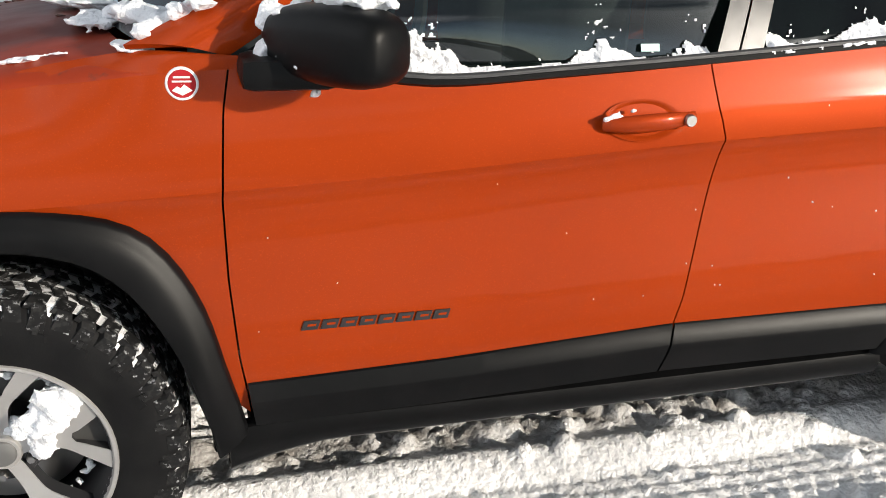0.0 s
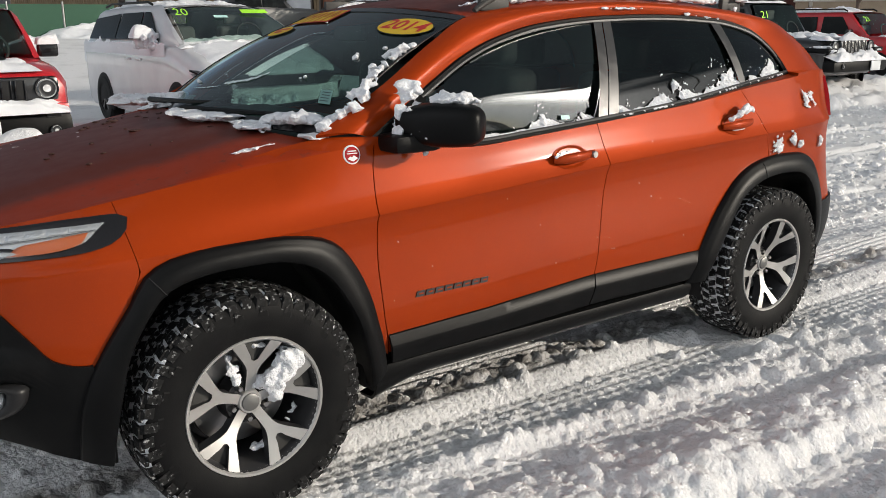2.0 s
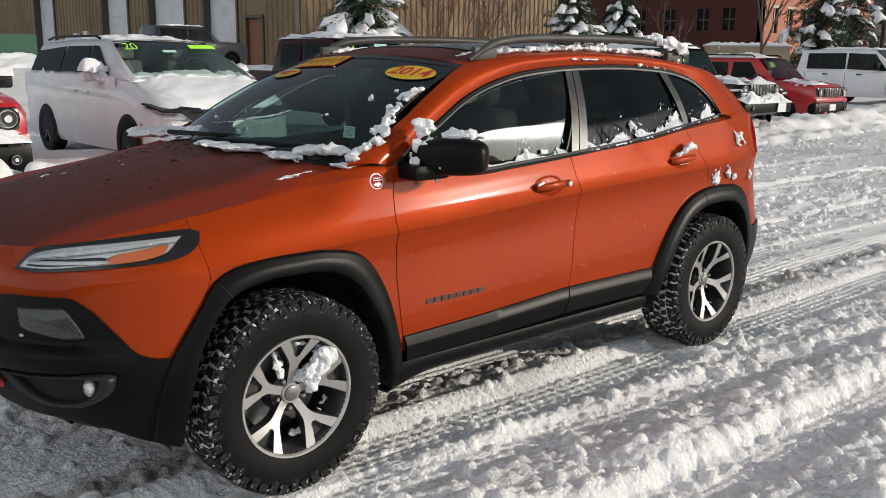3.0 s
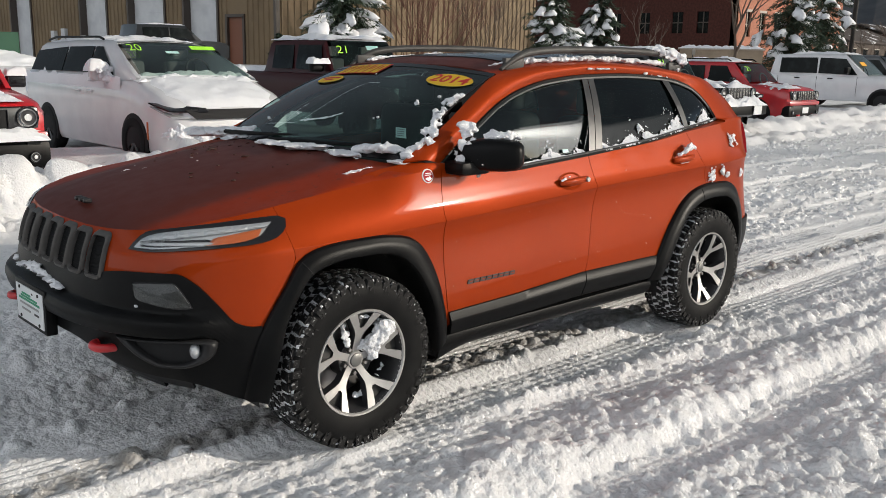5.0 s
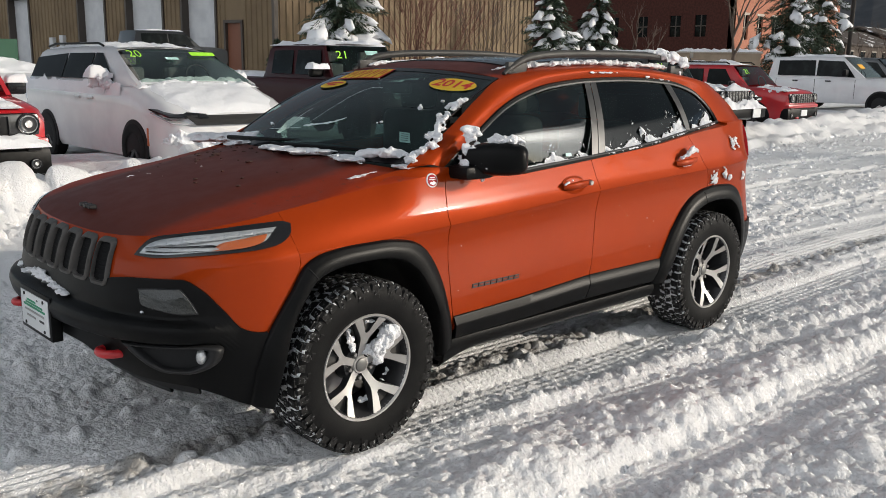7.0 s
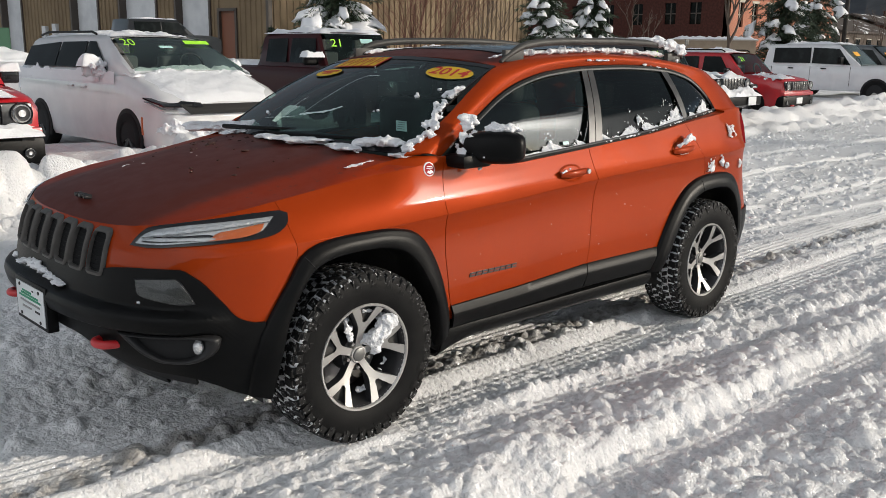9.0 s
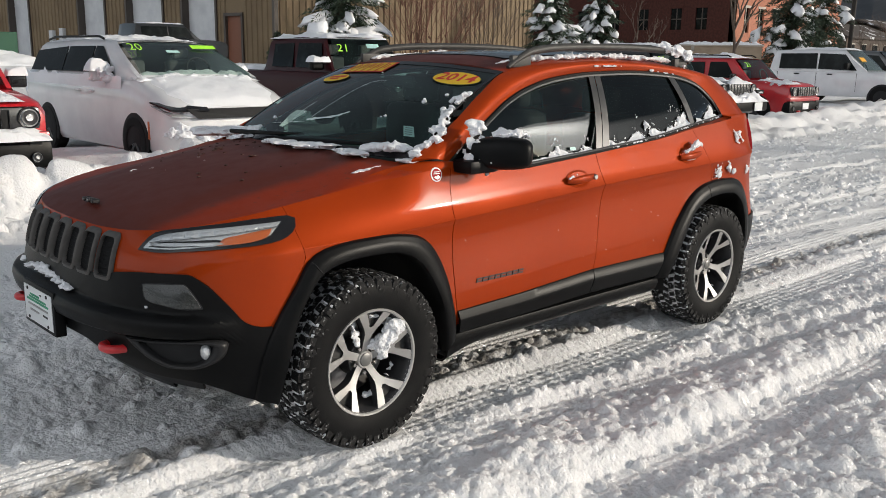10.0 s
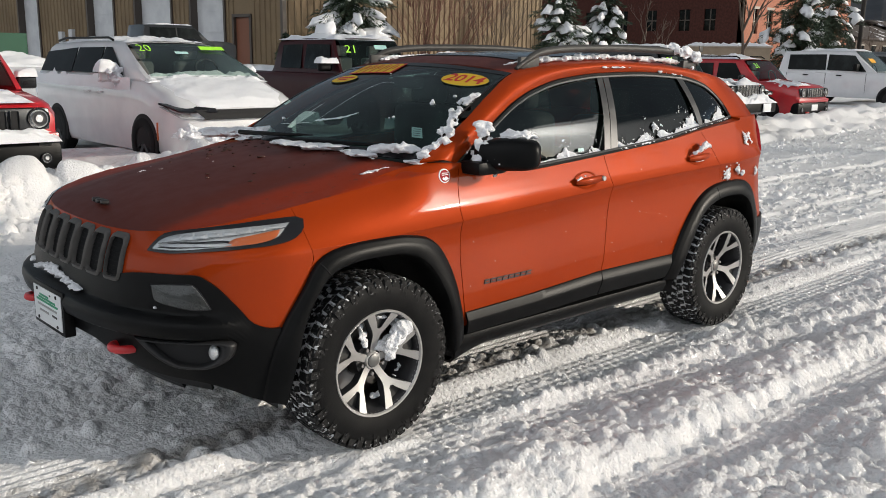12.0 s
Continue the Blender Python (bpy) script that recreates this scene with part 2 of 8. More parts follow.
DULLMINT = material("faded_mint_sticker", (0.20, 0.36, 0.33), 0.5)
INKGREY = material("grey_ink", (0.06, 0.10, 0.10), 0.6)
BADGERED = material("badge_red", (0.36, 0.015, 0.02), 0.6, spec=0.15)
LETTER = material("letter_plastic", (0.018, 0.017, 0.018), 0.4, 0.1)
GREENINK = material("green_ink", (0.02, 0.28, 0.14), 0.5)


# ---------------------------------------------------------------- mesh tools
def mesh_object(name, verts, faces, mat, parent=None, smooth=True, sharp=38, label=""):
    me = bpy.data.meshes.new(name)
    me.from_pydata([tuple(map(float, v)) for v in verts], [], faces)
    me.update()
    if smooth:
        bm = bmesh.new()
        bm.from_mesh(me)
        for f in bm.faces:
            f.smooth = True
        if sharp:
            lim = radians(sharp)
            for e in bm.edges:
                if len(e.link_faces) == 2 and e.calc_face_angle(0) > lim:
                    e.smooth = False
        bm.to_mesh(me)
        bm.free()
    me.materials.append(mat)
    ob = new(name, me)
    ob.parent = parent
    if label:
        tagged(ob, label)
    return ob


def part(name, bm, mat, parent, label="", smooth=True, sharp=38):
    """One bmesh as one mesh object under a thing or a part."""
    bmesh.ops.recalc_face_normals(bm, faces=bm.faces[:])
    lim = radians(sharp)
    for f in bm.faces:
        f.smooth = smooth
    if smooth:
        for e in bm.edges:
            if len(e.link_faces) == 2 and e.calc_face_angle(0) > lim:
                e.smooth = False
    me = bpy.data.meshes.new(name)
    bm.to_mesh(me)
    bm.free()
    me.materials.append(mat)
    ob = new(name, me)
    ob.parent = parent
    return tagged(ob, label) if label else ob


def thing(name, label, category, group="", at=None):
    ob = new(name)
    ob.empty_display_size = 0.2
    if at is not None:
        ob.matrix_world = at
    return tagged(ob, label, category, group)


def curve_fn(pairs):
    """Smooth monotone curve through pairs (a, b), as a function of a."""
    a = np.array([p[0] for p in pairs], float)
    b = np.array([p[1] for p in pairs], float)
    h, d = np.diff(a), np.diff(b) / np.diff(a)
    m = np.zeros_like(a)
    m[0], m[-1] = d[0], d[-1]
    for i in range(1, len(a) - 1):
        if d[i - 1] * d[i] > 0:
            w1, w2 = 2 * h[i] + h[i - 1], h[i] + 2 * h[i - 1]
            m[i] = (w1 + w2) / (w1 / d[i - 1] + w2 / d[i])

    def f(x):
        x = min(max(x, a[0]), a[-1])
        i = int(min(max(np.searchsorted(a, x) - 1, 0), len(a) - 2))
        t = (x - a[i]) / h[i]
        return float((2 * t**3 - 3 * t**2 + 1) * b[i] + (t**3 - 2 * t**2 + t) * h[i] * m[i] + (-2 * t**3 + 3 * t**2) * b[i + 1] + (t**3 - t**2) * h[i] * m[i + 1])
    return f


def path_fn(points):
    """Smooth curve through points (of any dimension), as a function of 0..1 along its length."""
    p = np.array(points, float)
    s = np.r_[0, np.cumsum(np.linalg.norm(np.diff(p, axis=0), axis=1))]
    s /= s[-1]
    fs = [curve_fn(list(zip(s, p[:, k]))) for k in range(p.shape[1])]
    return lambda t: np.array([f(t) for f in fs])


def grid_faces(n, m, closed_u=False, closed_v=False, base=0):
    faces = []
    for i in range(n if closed_u else n - 1):
        for j in range(m if closed_v else m - 1):
            a, b = i, (i + 1) % n
            c, d = j, (j + 1) % m
            faces.append((base + a * m + c, base + b * m + c, base + b * m + d, base + a * m + d))
    return faces


def sheet(name, P, mat, parent, out, fold=0.012, label="", sharp=38):
    """A panel from a grid of points: its skin and an edge folded inwards. out: a direction or a point-to-direction function."""
    P = np.array(P, float)
    du, dv = np.gradient(P, axis=0), np.gradient(P, axis=1)
    N = np.cross(du, dv)
    N /= np.linalg.norm(N, axis=2, keepdims=True) + 1e-12
    o = np.array(out, float)
    if (N.reshape(-1, 3).mean(0) @ o) < 0:
        N = -N
    Q = np.pad(P, ((1, 1), (1, 1), (0, 0)), mode="edge")
    NN = np.pad(N, ((1, 1), (1, 1), (0, 0)), mode="edge")
    Q[0] -= fold * NN[0]
    Q[-1] -= fold * NN[-1]
    Q[1:-1, 0] -= fold * NN[1:-1, 0]
    Q[1:-1, -1] -= fold * NN[1:-1, -1]
    n, m = Q.shape[:2]
    return mesh_object(name, Q.reshape(-1, 3), grid_faces(n, m), mat, parent, sharp=sharp, label=label)


def flip(P):
    return np.array(P, float) * np.array([1, -1, 1])


def tube(name, pts, radius, mat, parent, sides=8, flat=1.0, label="", caps=True, up=(0, 0, 1)):
    """A bar along points; radius may be a list; flat squeezes it along its second axis."""
    pts = [Vector([float(c) for c in p]) for p in pts]
    r = radius if isinstance(radius, (list, tuple)) else [radius] * len(pts)
    verts, faces = [], []
    for i, p in enumerate(pts):
        d = (pts[min(i + 1, len(pts) - 1)] - pts[max(i - 1, 0)]).normalized()
        a = d.cross(Vector(up))
        a = a.normalized() if a.length > 1e-4 else d.orthogonal().normalized()
        b = a.cross(d)
        for k in range(sides):
            w = 2 * math.pi * (k + 0.5) / sides
            verts.append(p + (a * math.cos(w) + b * (math.sin(w) * flat)) * float(r[i]))
    faces = grid_faces(len(pts), sides, closed_v=True)
    if caps:
        faces.append(tuple(range(sides))[::-1])
        faces.append(tuple((len(pts) - 1) * sides + k for k in range(sides)))
    return mesh_object(name, verts, faces, mat, parent, label=label, sharp=50)


def box_bm(x0, x1, y0, y1, z0, z1, bevel=0.0, seg=2, bm=None):
    own = bmesh.new()
    bmesh.ops.create_cube(own, size=1)
    for v in own.verts:
        v.co = Vector((x0 + (v.co.x + 0.5) * (x1 - x0), y0 + (v.co.y + 0.5) * (y1 - y0), z0 + (v.co.z + 0.5) * (z1 - z0)))
    if bevel:
        bmesh.ops.bevel(own, geom=own.edges[:], offset=bevel, segments=seg, affect="EDGES", profile=0.6)
    if bm is None:
        return own
    tmp = bpy.data.meshes.new("tmp")
    own.to_mesh(tmp)
    own.free()
    bm.from_mesh(tmp)
    bpy.data.meshes.remove(tmp)
    return bm


def lathe(profile, n=48, axis="y", arc=(0, 2 * math.pi)):
    """verts, faces of a profile of (radius, along) turned about y."""
    full = abs(arc[1] - arc[0] - 2 * math.pi) < 1e-6
    steps = n if full else n + 1
    verts = []
    for i in range(steps):
        w = arc[0] + (arc[1] - arc[0]) * i / n
        for r, y in profile:
            verts.append((r * math.cos(w), y, r * math.sin(w)))
    return verts, grid_faces(steps, len(profile), closed_u=full)


def prism(poly, y0, y1, bevel=0.0, seg=2, taper=1.0):
    """Polygon of (x, z) extruded along y from y0 (face seen) to y1."""
    bm = bmesh.new()
    a = [bm.verts.new((x, y0, z)) for x, z in poly]
    cx, cz = sum(p[0] for p in poly) / len(poly), sum(p[1] for p in poly) / len(poly)
    b = [bm.verts.new((cx + (x - cx) * taper, y1, cz + (z - cz) * taper)) for x, z in poly]
    top = bm.faces.new(a)
    bm.faces.new(b[::-1])
    for i in range(len(poly)):
        j = (i + 1) % len(poly)
        bm.faces.new((a[j], a[i], b[i], b[j]))
    if bevel:
        bmesh.ops.bevel(bm, geom=list(top.edges), offset=bevel, segments=seg, affect="EDGES", profile=0.5)
    return bm


def text_mesh(body, size=1.0, bold=0.0):
    cu = bpy.data.curves.new("text", "FONT")
    cu.body, cu.size, cu.align_x, cu.align_y = body, size, "CENTER", "CENTER"
    cu.extrude, cu.resolution_u, cu.offset = 0.0, 3, bold
    ob = bpy.data.objects.new("text", cu)
    scene.collection.objects.link(ob)
    bpy.context.view_layer.update()
    me = bpy.data.meshes.new_from_object(ob.evaluated_get(bpy.context.evaluated_depsgraph_get()))
    bpy.data.objects.remove(ob)
    bpy.data.curves.remove(cu)
    vs = [tuple(v.co) for v in me.vertices]
    fs = [tuple(f.vertices) for f in me.polygons]
    bpy.data.meshes.remove(me)
    return vs, fs


def blob(name, mat, parent, size, seed, rough=0.35, detail=3, at=(0, 0, 0), freq=2.2):
    """An irregular lump."""
    bm = bmesh.new()
    bmesh.ops.create_icosphere(bm, subdivisions=detail, radius=1)
    off = Vector((seed * 7.31, seed * 3.17, seed * 1.93))
    for v in bm.verts:
        k = 1 + rough * (noise.fractal(v.co * freq + off, 0.9, 2.1, 4))
        v.co = Vector((v.co.x * size[0], v.co.y * size[1], v.co.z * size[2])) * k + Vector(at)
    ob = part(name, bm, mat, parent, sharp=180)
    return ob


# ---------------------------------------------------------------- snow-covered ground: one sheet to the horizon
def lattice(seed):
    return np.random.RandomState(seed).rand(256, 256)


def value_noise(x, y, seed, tables={}):
    t = tables.setdefault(seed, lattice(seed))
    xi, yi = np.floor(x).astype(int), np.floor(y).astype(int)
    fx, fy = x - xi, y - yi
    fx, fy = fx * fx * (3 - 2 * fx), fy * fy * (3 - 2 * fy)
    a, b = t[xi & 255, yi & 255], t[(xi + 1) & 255, yi & 255]
    c, d = t[xi & 255, (yi + 1) & 255], t[(xi + 1) & 255, (yi + 1) & 255]
    return (a * (1 - fx) + b * fx) * (1 - fy) + (c * (1 - fx) + d * fx) * fy - 0.5


def fbm(x, y, seed, octaves=4):
    return sum(value_noise(x * 2**k + 17 * k, y * 2**k - 9 * k, seed + k) * 0.5**k for k in range(octaves))


def ease(a, lo, hi):
    t = np.clip((a - lo) / (hi - lo), 0, 1)
    return t * t * (3 - 2 * t)


def snow_height(x, y):
    near = np.exp(-((np.maximum(np.abs(x - 2) - 8, 0)) / 6) ** 2)
    wob = 0.035 * fbm(x * 0.7, y * 0.05, 40, 3)
    yy = y + wob
    rough = np.full_like(x, 0.5)
    h = 0.02 * fbm(x * 0.35, y * 0.6, 3, 3) + 0.03 * ease(np.abs(yy + 1.0), 0, 4)

    def rut(centre, width, depth, berm=0.03, wall=0.05):
        d = np.abs(yy - centre)
        inside = 1 - ease(d, width / 2 - 0.01, width / 2 + wall)
        lip = np.exp(-((d - width / 2 - wall - 0.03) / 0.045) ** 2)
        return -depth * inside + berm * lip * (0.55 + 1.2 * np.maximum(value_noise(x * 3.1, yy * 2, 77), -0.4)), inside

    flat, prints = np.zeros_like(x), np.zeros_like(x)
    for centre, width, depth, berm in (
        (-0.80 - 0.015 * x, 0.25, 0.022, 0.020),
        (0.80 - 0.01 * x, 0.25, 0.025, 0.02),
        (-1.03 - 0.135 * x + 0.01 * np.clip(x, 0, 4) ** 2 * 0.6, 0.20, 0.022, 0.018),
        (-1.82 - 0.03 * x, 0.26, 0.042, 0.016),
        (-2.75 - 0.05 * x, 0.28, 0.04, 0.03),
        (0.28 - 0.03 * x, 0.22, 0.02, 0.015),
        (2.55 - 0.05 * x, 0.30, 0.035, 0.03),
        (3.65 - 0.04 * x, 0.28, 0.03, 0.025),
    ):
        add, inside = rut(centre, width, depth, berm)
        h = h + add * np.where(np.abs(x - 4) < 25, 1, 0)
        flat = np.maximum(flat, inside)
        # ribs and slanting bars left by the tread
        ribs = np.cos((yy - centre) * 2 * math.pi / 0.052)
        bars = np.clip(2.5 * np.sin((x + 0.5 * np.abs(yy - centre)) * 2 * math.pi / 0.072), -1, 1)
        prints = np.where(inside > 0.5, 0.0038 * ribs + 0.0034 * bars, prints)
    # thrown-up ridges along the wheel paths
    for c0, slope, wide, tall in ((-1.50, -0.035, 0.13, 0.064), (-2.25, -0.04, 0.2, 0.045), (0.98, 0.02, 0.10, 0.045), (-0.36, -0.02, 0.06, 0.012), (1.7, 0.02, 0.25, 0.045)):
        lumpy = 0.65 + 1.3 * value_noise(x * 1.9 + c0 * 9, yy * 1.4, 91) + 0.7 * value_noise(x * 5.3, yy * 5, 92)
        h = h + tall * np.exp(-((yy - c0 - slope * x) / wide) ** 2) * np.clip(lumpy, 0.05, 1.6)
    # a clean wall scraped up beside the wheel path, scalloped by the tyre's lugs
    side_wall = 0.036 * np.exp(-((yy + 0.585) / 0.055) ** 2) * (0.85 + 0.5 * value_noise(x * 2.3, yy, 95))
    h = h + side_wall + 0.006 * np.sin((x + 0.6 * yy) * 2 * math.pi / 0.056) * np.exp(-((yy + 0.63) / 0.06) ** 2)
    # banks pushed up before the parked row
    v = y - (6.15 + 0.04 * np.clip(x, -20, 45))
    uneven = 0.28 * fbm(x * 0.9, y * 0.2, 63, 3)
    bank = ease(v + uneven, -1.30, -0.62) * (1 - 0.45 * ease(v, -0.45, 0.3)) * (1 - ease(v, 2.5, 5)) * (0.75 + 0.6 * np.clip(fbm(x * 0.7, y * 0.7, 61, 3) + 0.2, 0, 1))
    bank = bank * (1 - 0.35 * ease(x, 11, 14) * (1 - ease(x, 22, 25)))
    h = h + 0.36 * bank
    h = h + 0.05 * ease(v, -0.5, 0.5) + 1.0 * ease(y, 13, 36)
    ridge = np.exp(-((yy + 1.50 + 0.035 * x) / 0.22) ** 2) + 0.8 * np.exp(-((yy + 2.25 + 0.04 * x) / 0.3) ** 2)
    lane = ease(yy, -1.35, -1.2) * (1 - ease(yy, 0.2, 0.5))
    rough = np.clip(0.75 - 0.8 * flat - 0.50 * lane + 0.45 * ridge + 0.6 * bank, 0.08, 1.3)
    strip, dirty, scraped = (np.exp(-((yy - c) / w) ** 4) for c, w in ((-0.26, 0.12), (-0.455, 0.065), (-0.60, 0.085)))
    rough = np.maximum(rough * (1 - 0.9 * strip) * (1 - 0.85 * scraped), 0.95 * dirty)
    # little trodden before the car's nose
    rough = rough * (1 - 0.6 * (1 - ease(x, -1.5, -0.7)) * ease(yy, -2.2, -1.2))
    # the road beyond the car lies smoother
    rough *= 1 - 0.15 * ease(v, -3.9, -3.4) * (1 - ease(v, -2.9, -2.5))
    h = h + rough * (0.013 * fbm(x * 4, yy * 5, 11, 5) + 0.012 * np.abs(fbm(x * 13, yy * 13, 21, 3)) + 0.05 * bank * fbm(x * 2.5, y * 2.5, 23, 3))
    h = h + prints
    # old ribbed prints under the sill
    h = h + 0.010 * np.sin(yy * 2 * math.pi / 0.056) * strip
    far = np.hypot(x - 10, y - 10)
    return h * (1 - ease(far, 300, 600)), rough


def graded(lo, fine0, fine1, hi, step, grow, reach):
    """Grid lines: even between fine0 and fine1, wider outwards, faster past reach."""
    def run(limit):
        out, a, s = [], 0.0, step
        while a < limit:
            s *= grow if a < reach else 1.12
            a += s
            out.append(a)
        return np.array(out)
    return np.r_[(fine0 - run(fine0 - lo))[::-1], np.arange(fine0, fine1 + step / 2, step), fine1 + run(hi - fine1)]


gx = graded(-1500, -2.4, 5.6, 2500, 0.0140, 1.014, 22)
gy = graded(-1500, -2.7, 1.6, 2500, 0.0110, 1.012, 8)
GX, GY = np.meshgrid(gx, gy, indexing="ij")
GZ, ROUGH = snow_height(GX, GY)
# clods of snow, thick on the ridges: each sits in the sheet, none upon another
BASE = GZ.copy()
rs = np.random.RandomState(5)
for k in range(60000):
    if k < 48000:
        cx = rs.uniform(-2.6, 6.5) if k % 3 else rs.uniform(-1.5, 3.5)
        cy = rs.uniform(-2.9, 2.0) if k % 4 else rs.normal(-1.45, 0.30)
        r = min(0.012 + rs.exponential(0.0085), 0.055)
    elif k < 54000:
        cx, cy = rs.uniform(-3, 14), rs.uniform(-3, 5)
        r = min(0.018 + rs.exponential(0.011), 0.07)
    else:
        cx = rs.uniform(-3, 30)
        cy = 6.15 + 0.04 * cx + rs.uniform(-1.5, -0.1)
        r = min(0.05 + rs.exponential(0.035) + 0.003 * cx, 0.25)
    i0, i1 = np.searchsorted(gx, (cx - r, cx + r))
    j0, j1 = np.searchsorted(gy, (cy - r, cy + r))
    if i1 - i0 < 2 or j1 - j0 < 2:
        continue
    if rs.rand() > ROUGH[i0:i1, j0:j1].mean():
        continue
    turn = rs.uniform(0, 3.14)
    ct, st = math.cos(turn), math.sin(turn)
    dx, dy = GX[i0:i1, j0:j1] - cx, GY[i0:i1, j0:j1] - cy
    p, q = (dx * ct + dy * st) / r, (dy * ct - dx * st) / (r * rs.uniform(0.65, 1.0))
    # blunt, slightly square lumps with a tilted top
    dome = np.clip(1 - np.abs(p) ** 2.6 - np.abs(q) ** 2.6, 0, 1) ** 0.45
    lump = BASE[i0:i1, j0:j1] + r * rs.uniform(0.32, 0.98) * dome * (1 + rs.uniform(-0.45, 0.45) * p)
    GZ[i0:i1, j0:j1] = np.maximum(GZ[i0:i1, j0:j1], np.where(dome > 0, lump, -9))

# the snow under the tyres is pressed flat
for wx in (0.0, 2.72):
    for wy in (-0.81, 0.81):
        press = (1 - ease(np.abs(GX - wx), 0.10, 0.30)) * (1 - ease(np.abs(GY - wy), 0.13, 0.17))
        GZ = GZ * (1 - press) + press * 0.012
bx, by = np.meshgrid(np.arange(len(gx)), np.arange(len(gy)), indexing="ij")
nx_, ny_ = len(gx), len(gy)
gme = bpy.data.meshes.new("ground")
quad = (bx[:-1, :-1] * ny_ + by[:-1, :-1]).ravel()
quads = np.stack([quad, quad + ny_, quad + ny_ + 1, quad + 1], 1).astype(np.int32)
gme.vertices.add(nx_ * ny_)
gme.vertices.foreach_set("co", np.stack([GX, GY, GZ], 2).astype(np.float32).ravel())
gme.loops.add(quads.size)
gme.loops.foreach_set("vertex_index", quads.ravel())
gme.polygons.add(len(quads))
gme.polygons.foreach_set("loop_start", np.arange(0, quads.size, 4, dtype=np.int32))
gme.polygons.foreach_set("use_smooth", np.ones(len(quads), dtype=bool))
gme.update(calc_edges=True)
GROUNDSNOW = material("trodden_snow", (0.865, 0.865, 0.875), 0.6, spec=0.3)
vary(GROUNDSNOW, (0.67, 0.67, 0.68), 0.9, 0.5, 0.72)
vary(GROUNDSNOW, (0.55, 0.55, 0.55), 9, 0.60, 0.80)
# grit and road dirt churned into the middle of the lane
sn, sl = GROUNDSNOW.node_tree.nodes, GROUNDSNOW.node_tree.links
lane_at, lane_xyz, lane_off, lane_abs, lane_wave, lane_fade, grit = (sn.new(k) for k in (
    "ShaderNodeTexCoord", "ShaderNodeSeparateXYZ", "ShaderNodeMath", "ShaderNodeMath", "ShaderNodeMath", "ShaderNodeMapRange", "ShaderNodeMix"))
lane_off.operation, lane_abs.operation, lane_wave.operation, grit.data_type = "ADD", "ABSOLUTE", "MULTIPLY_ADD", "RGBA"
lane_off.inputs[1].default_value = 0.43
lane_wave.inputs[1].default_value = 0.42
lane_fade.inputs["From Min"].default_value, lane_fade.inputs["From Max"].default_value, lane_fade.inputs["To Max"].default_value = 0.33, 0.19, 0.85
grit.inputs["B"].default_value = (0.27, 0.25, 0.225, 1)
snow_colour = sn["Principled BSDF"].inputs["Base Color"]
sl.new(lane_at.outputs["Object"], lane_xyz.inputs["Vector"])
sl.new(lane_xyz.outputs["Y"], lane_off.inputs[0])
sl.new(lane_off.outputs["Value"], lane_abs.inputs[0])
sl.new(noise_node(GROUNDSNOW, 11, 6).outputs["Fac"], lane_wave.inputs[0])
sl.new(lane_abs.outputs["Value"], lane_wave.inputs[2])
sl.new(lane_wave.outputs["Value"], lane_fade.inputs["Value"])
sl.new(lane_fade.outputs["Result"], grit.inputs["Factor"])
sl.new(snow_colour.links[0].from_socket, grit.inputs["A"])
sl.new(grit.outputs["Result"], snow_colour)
grains(GROUNDSNOW, 46, 0.55, 0.012)
bump(GROUNDSNOW, 60, 0.45, 0.010, 5)
bump(GROUNDSNOW, 240, 0.4, 0.004, 3)
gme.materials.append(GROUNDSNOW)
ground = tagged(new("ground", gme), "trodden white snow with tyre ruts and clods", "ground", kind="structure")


# loose clods along the road and the bank, beyond the fine part of the sheet
rc = random.Random(12)
base = bmesh.new()
bmesh.ops.create_icosphere(base, subdivisions=1, radius=1)
clod_dirs = [v.co.copy() for v in base.verts]
clod_tris = [tuple(v.index for v in f.verts) for f in base.faces]
base.free()
spots = []
for k in range(26000):
    x = 5.2 + 26 * rc.random() ** 1.7 if k % 5 else rc.uniform(-6, 6)
    if k >= 16000:
        # crumbs all over the pushed-up bank
        x = rc.uniform(4, 28)
        y = 6.15 + 0.04 * x + rc.uniform(-1.45, -0.25)
        r = min(0.022 + rc.expovariate(1 / 0.016), 0.08)
    elif k % 5 == 0 or k % 3 == 0:
        y = 6.15 + 0.04 * x + rc.uniform(-1.5, -0.35)
        r = min(0.030 + rc.expovariate(1 / 0.03), 0.15)
    else:
        lane = rc.choice((-2.3, -1.5, 0.98, 1.7, 2.9, 3.9, 4.6))
        y = lane - 0.03 * x + 0.02 * max(0, lane) * x + rc.gauss(0, 0.34)
        r = min(0.015 + rc.expovariate(1 / 0.014), 0.07)
    spots.append((x, y, r))
heights = snow_height(np.array([[s[0] for s in spots]]), np.array([[s[1] for s in spots]]))[0][0]
clod_v, clod_f = [], []
for (x, y, r), z in zip(spots, heights):
    off = Vector((rc.uniform(-50, 50), rc.uniform(-50, 50), rc.uniform(-50, 50)))
    b = len(clod_v)
    wide, deep = rc.uniform(0.8, 1.5), rc.uniform(0.5, 0.9)
    for d in clod_dirs:
        q = r * max(0.4, 0.95 + 0.8 * noise.noise(d * 1.6 + off))
        clod_v.append((x + d.x * q * wide, y + d.y * q, z + d.z * q * deep))
    clod_f.extend([(b + i, b + j, b + m) for i, j, m in clod_tris])
tagged(mesh_object("snow_clods", clod_v, clod_f, GROUNDSNOW, None, sharp=0), "loose clods of white snow along the road and bank", "snow", kind="stuff")


def ground_z(x, y):
    return float(snow_height(np.array([[x]], float), np.array([[y]], float))[0][0, 0])


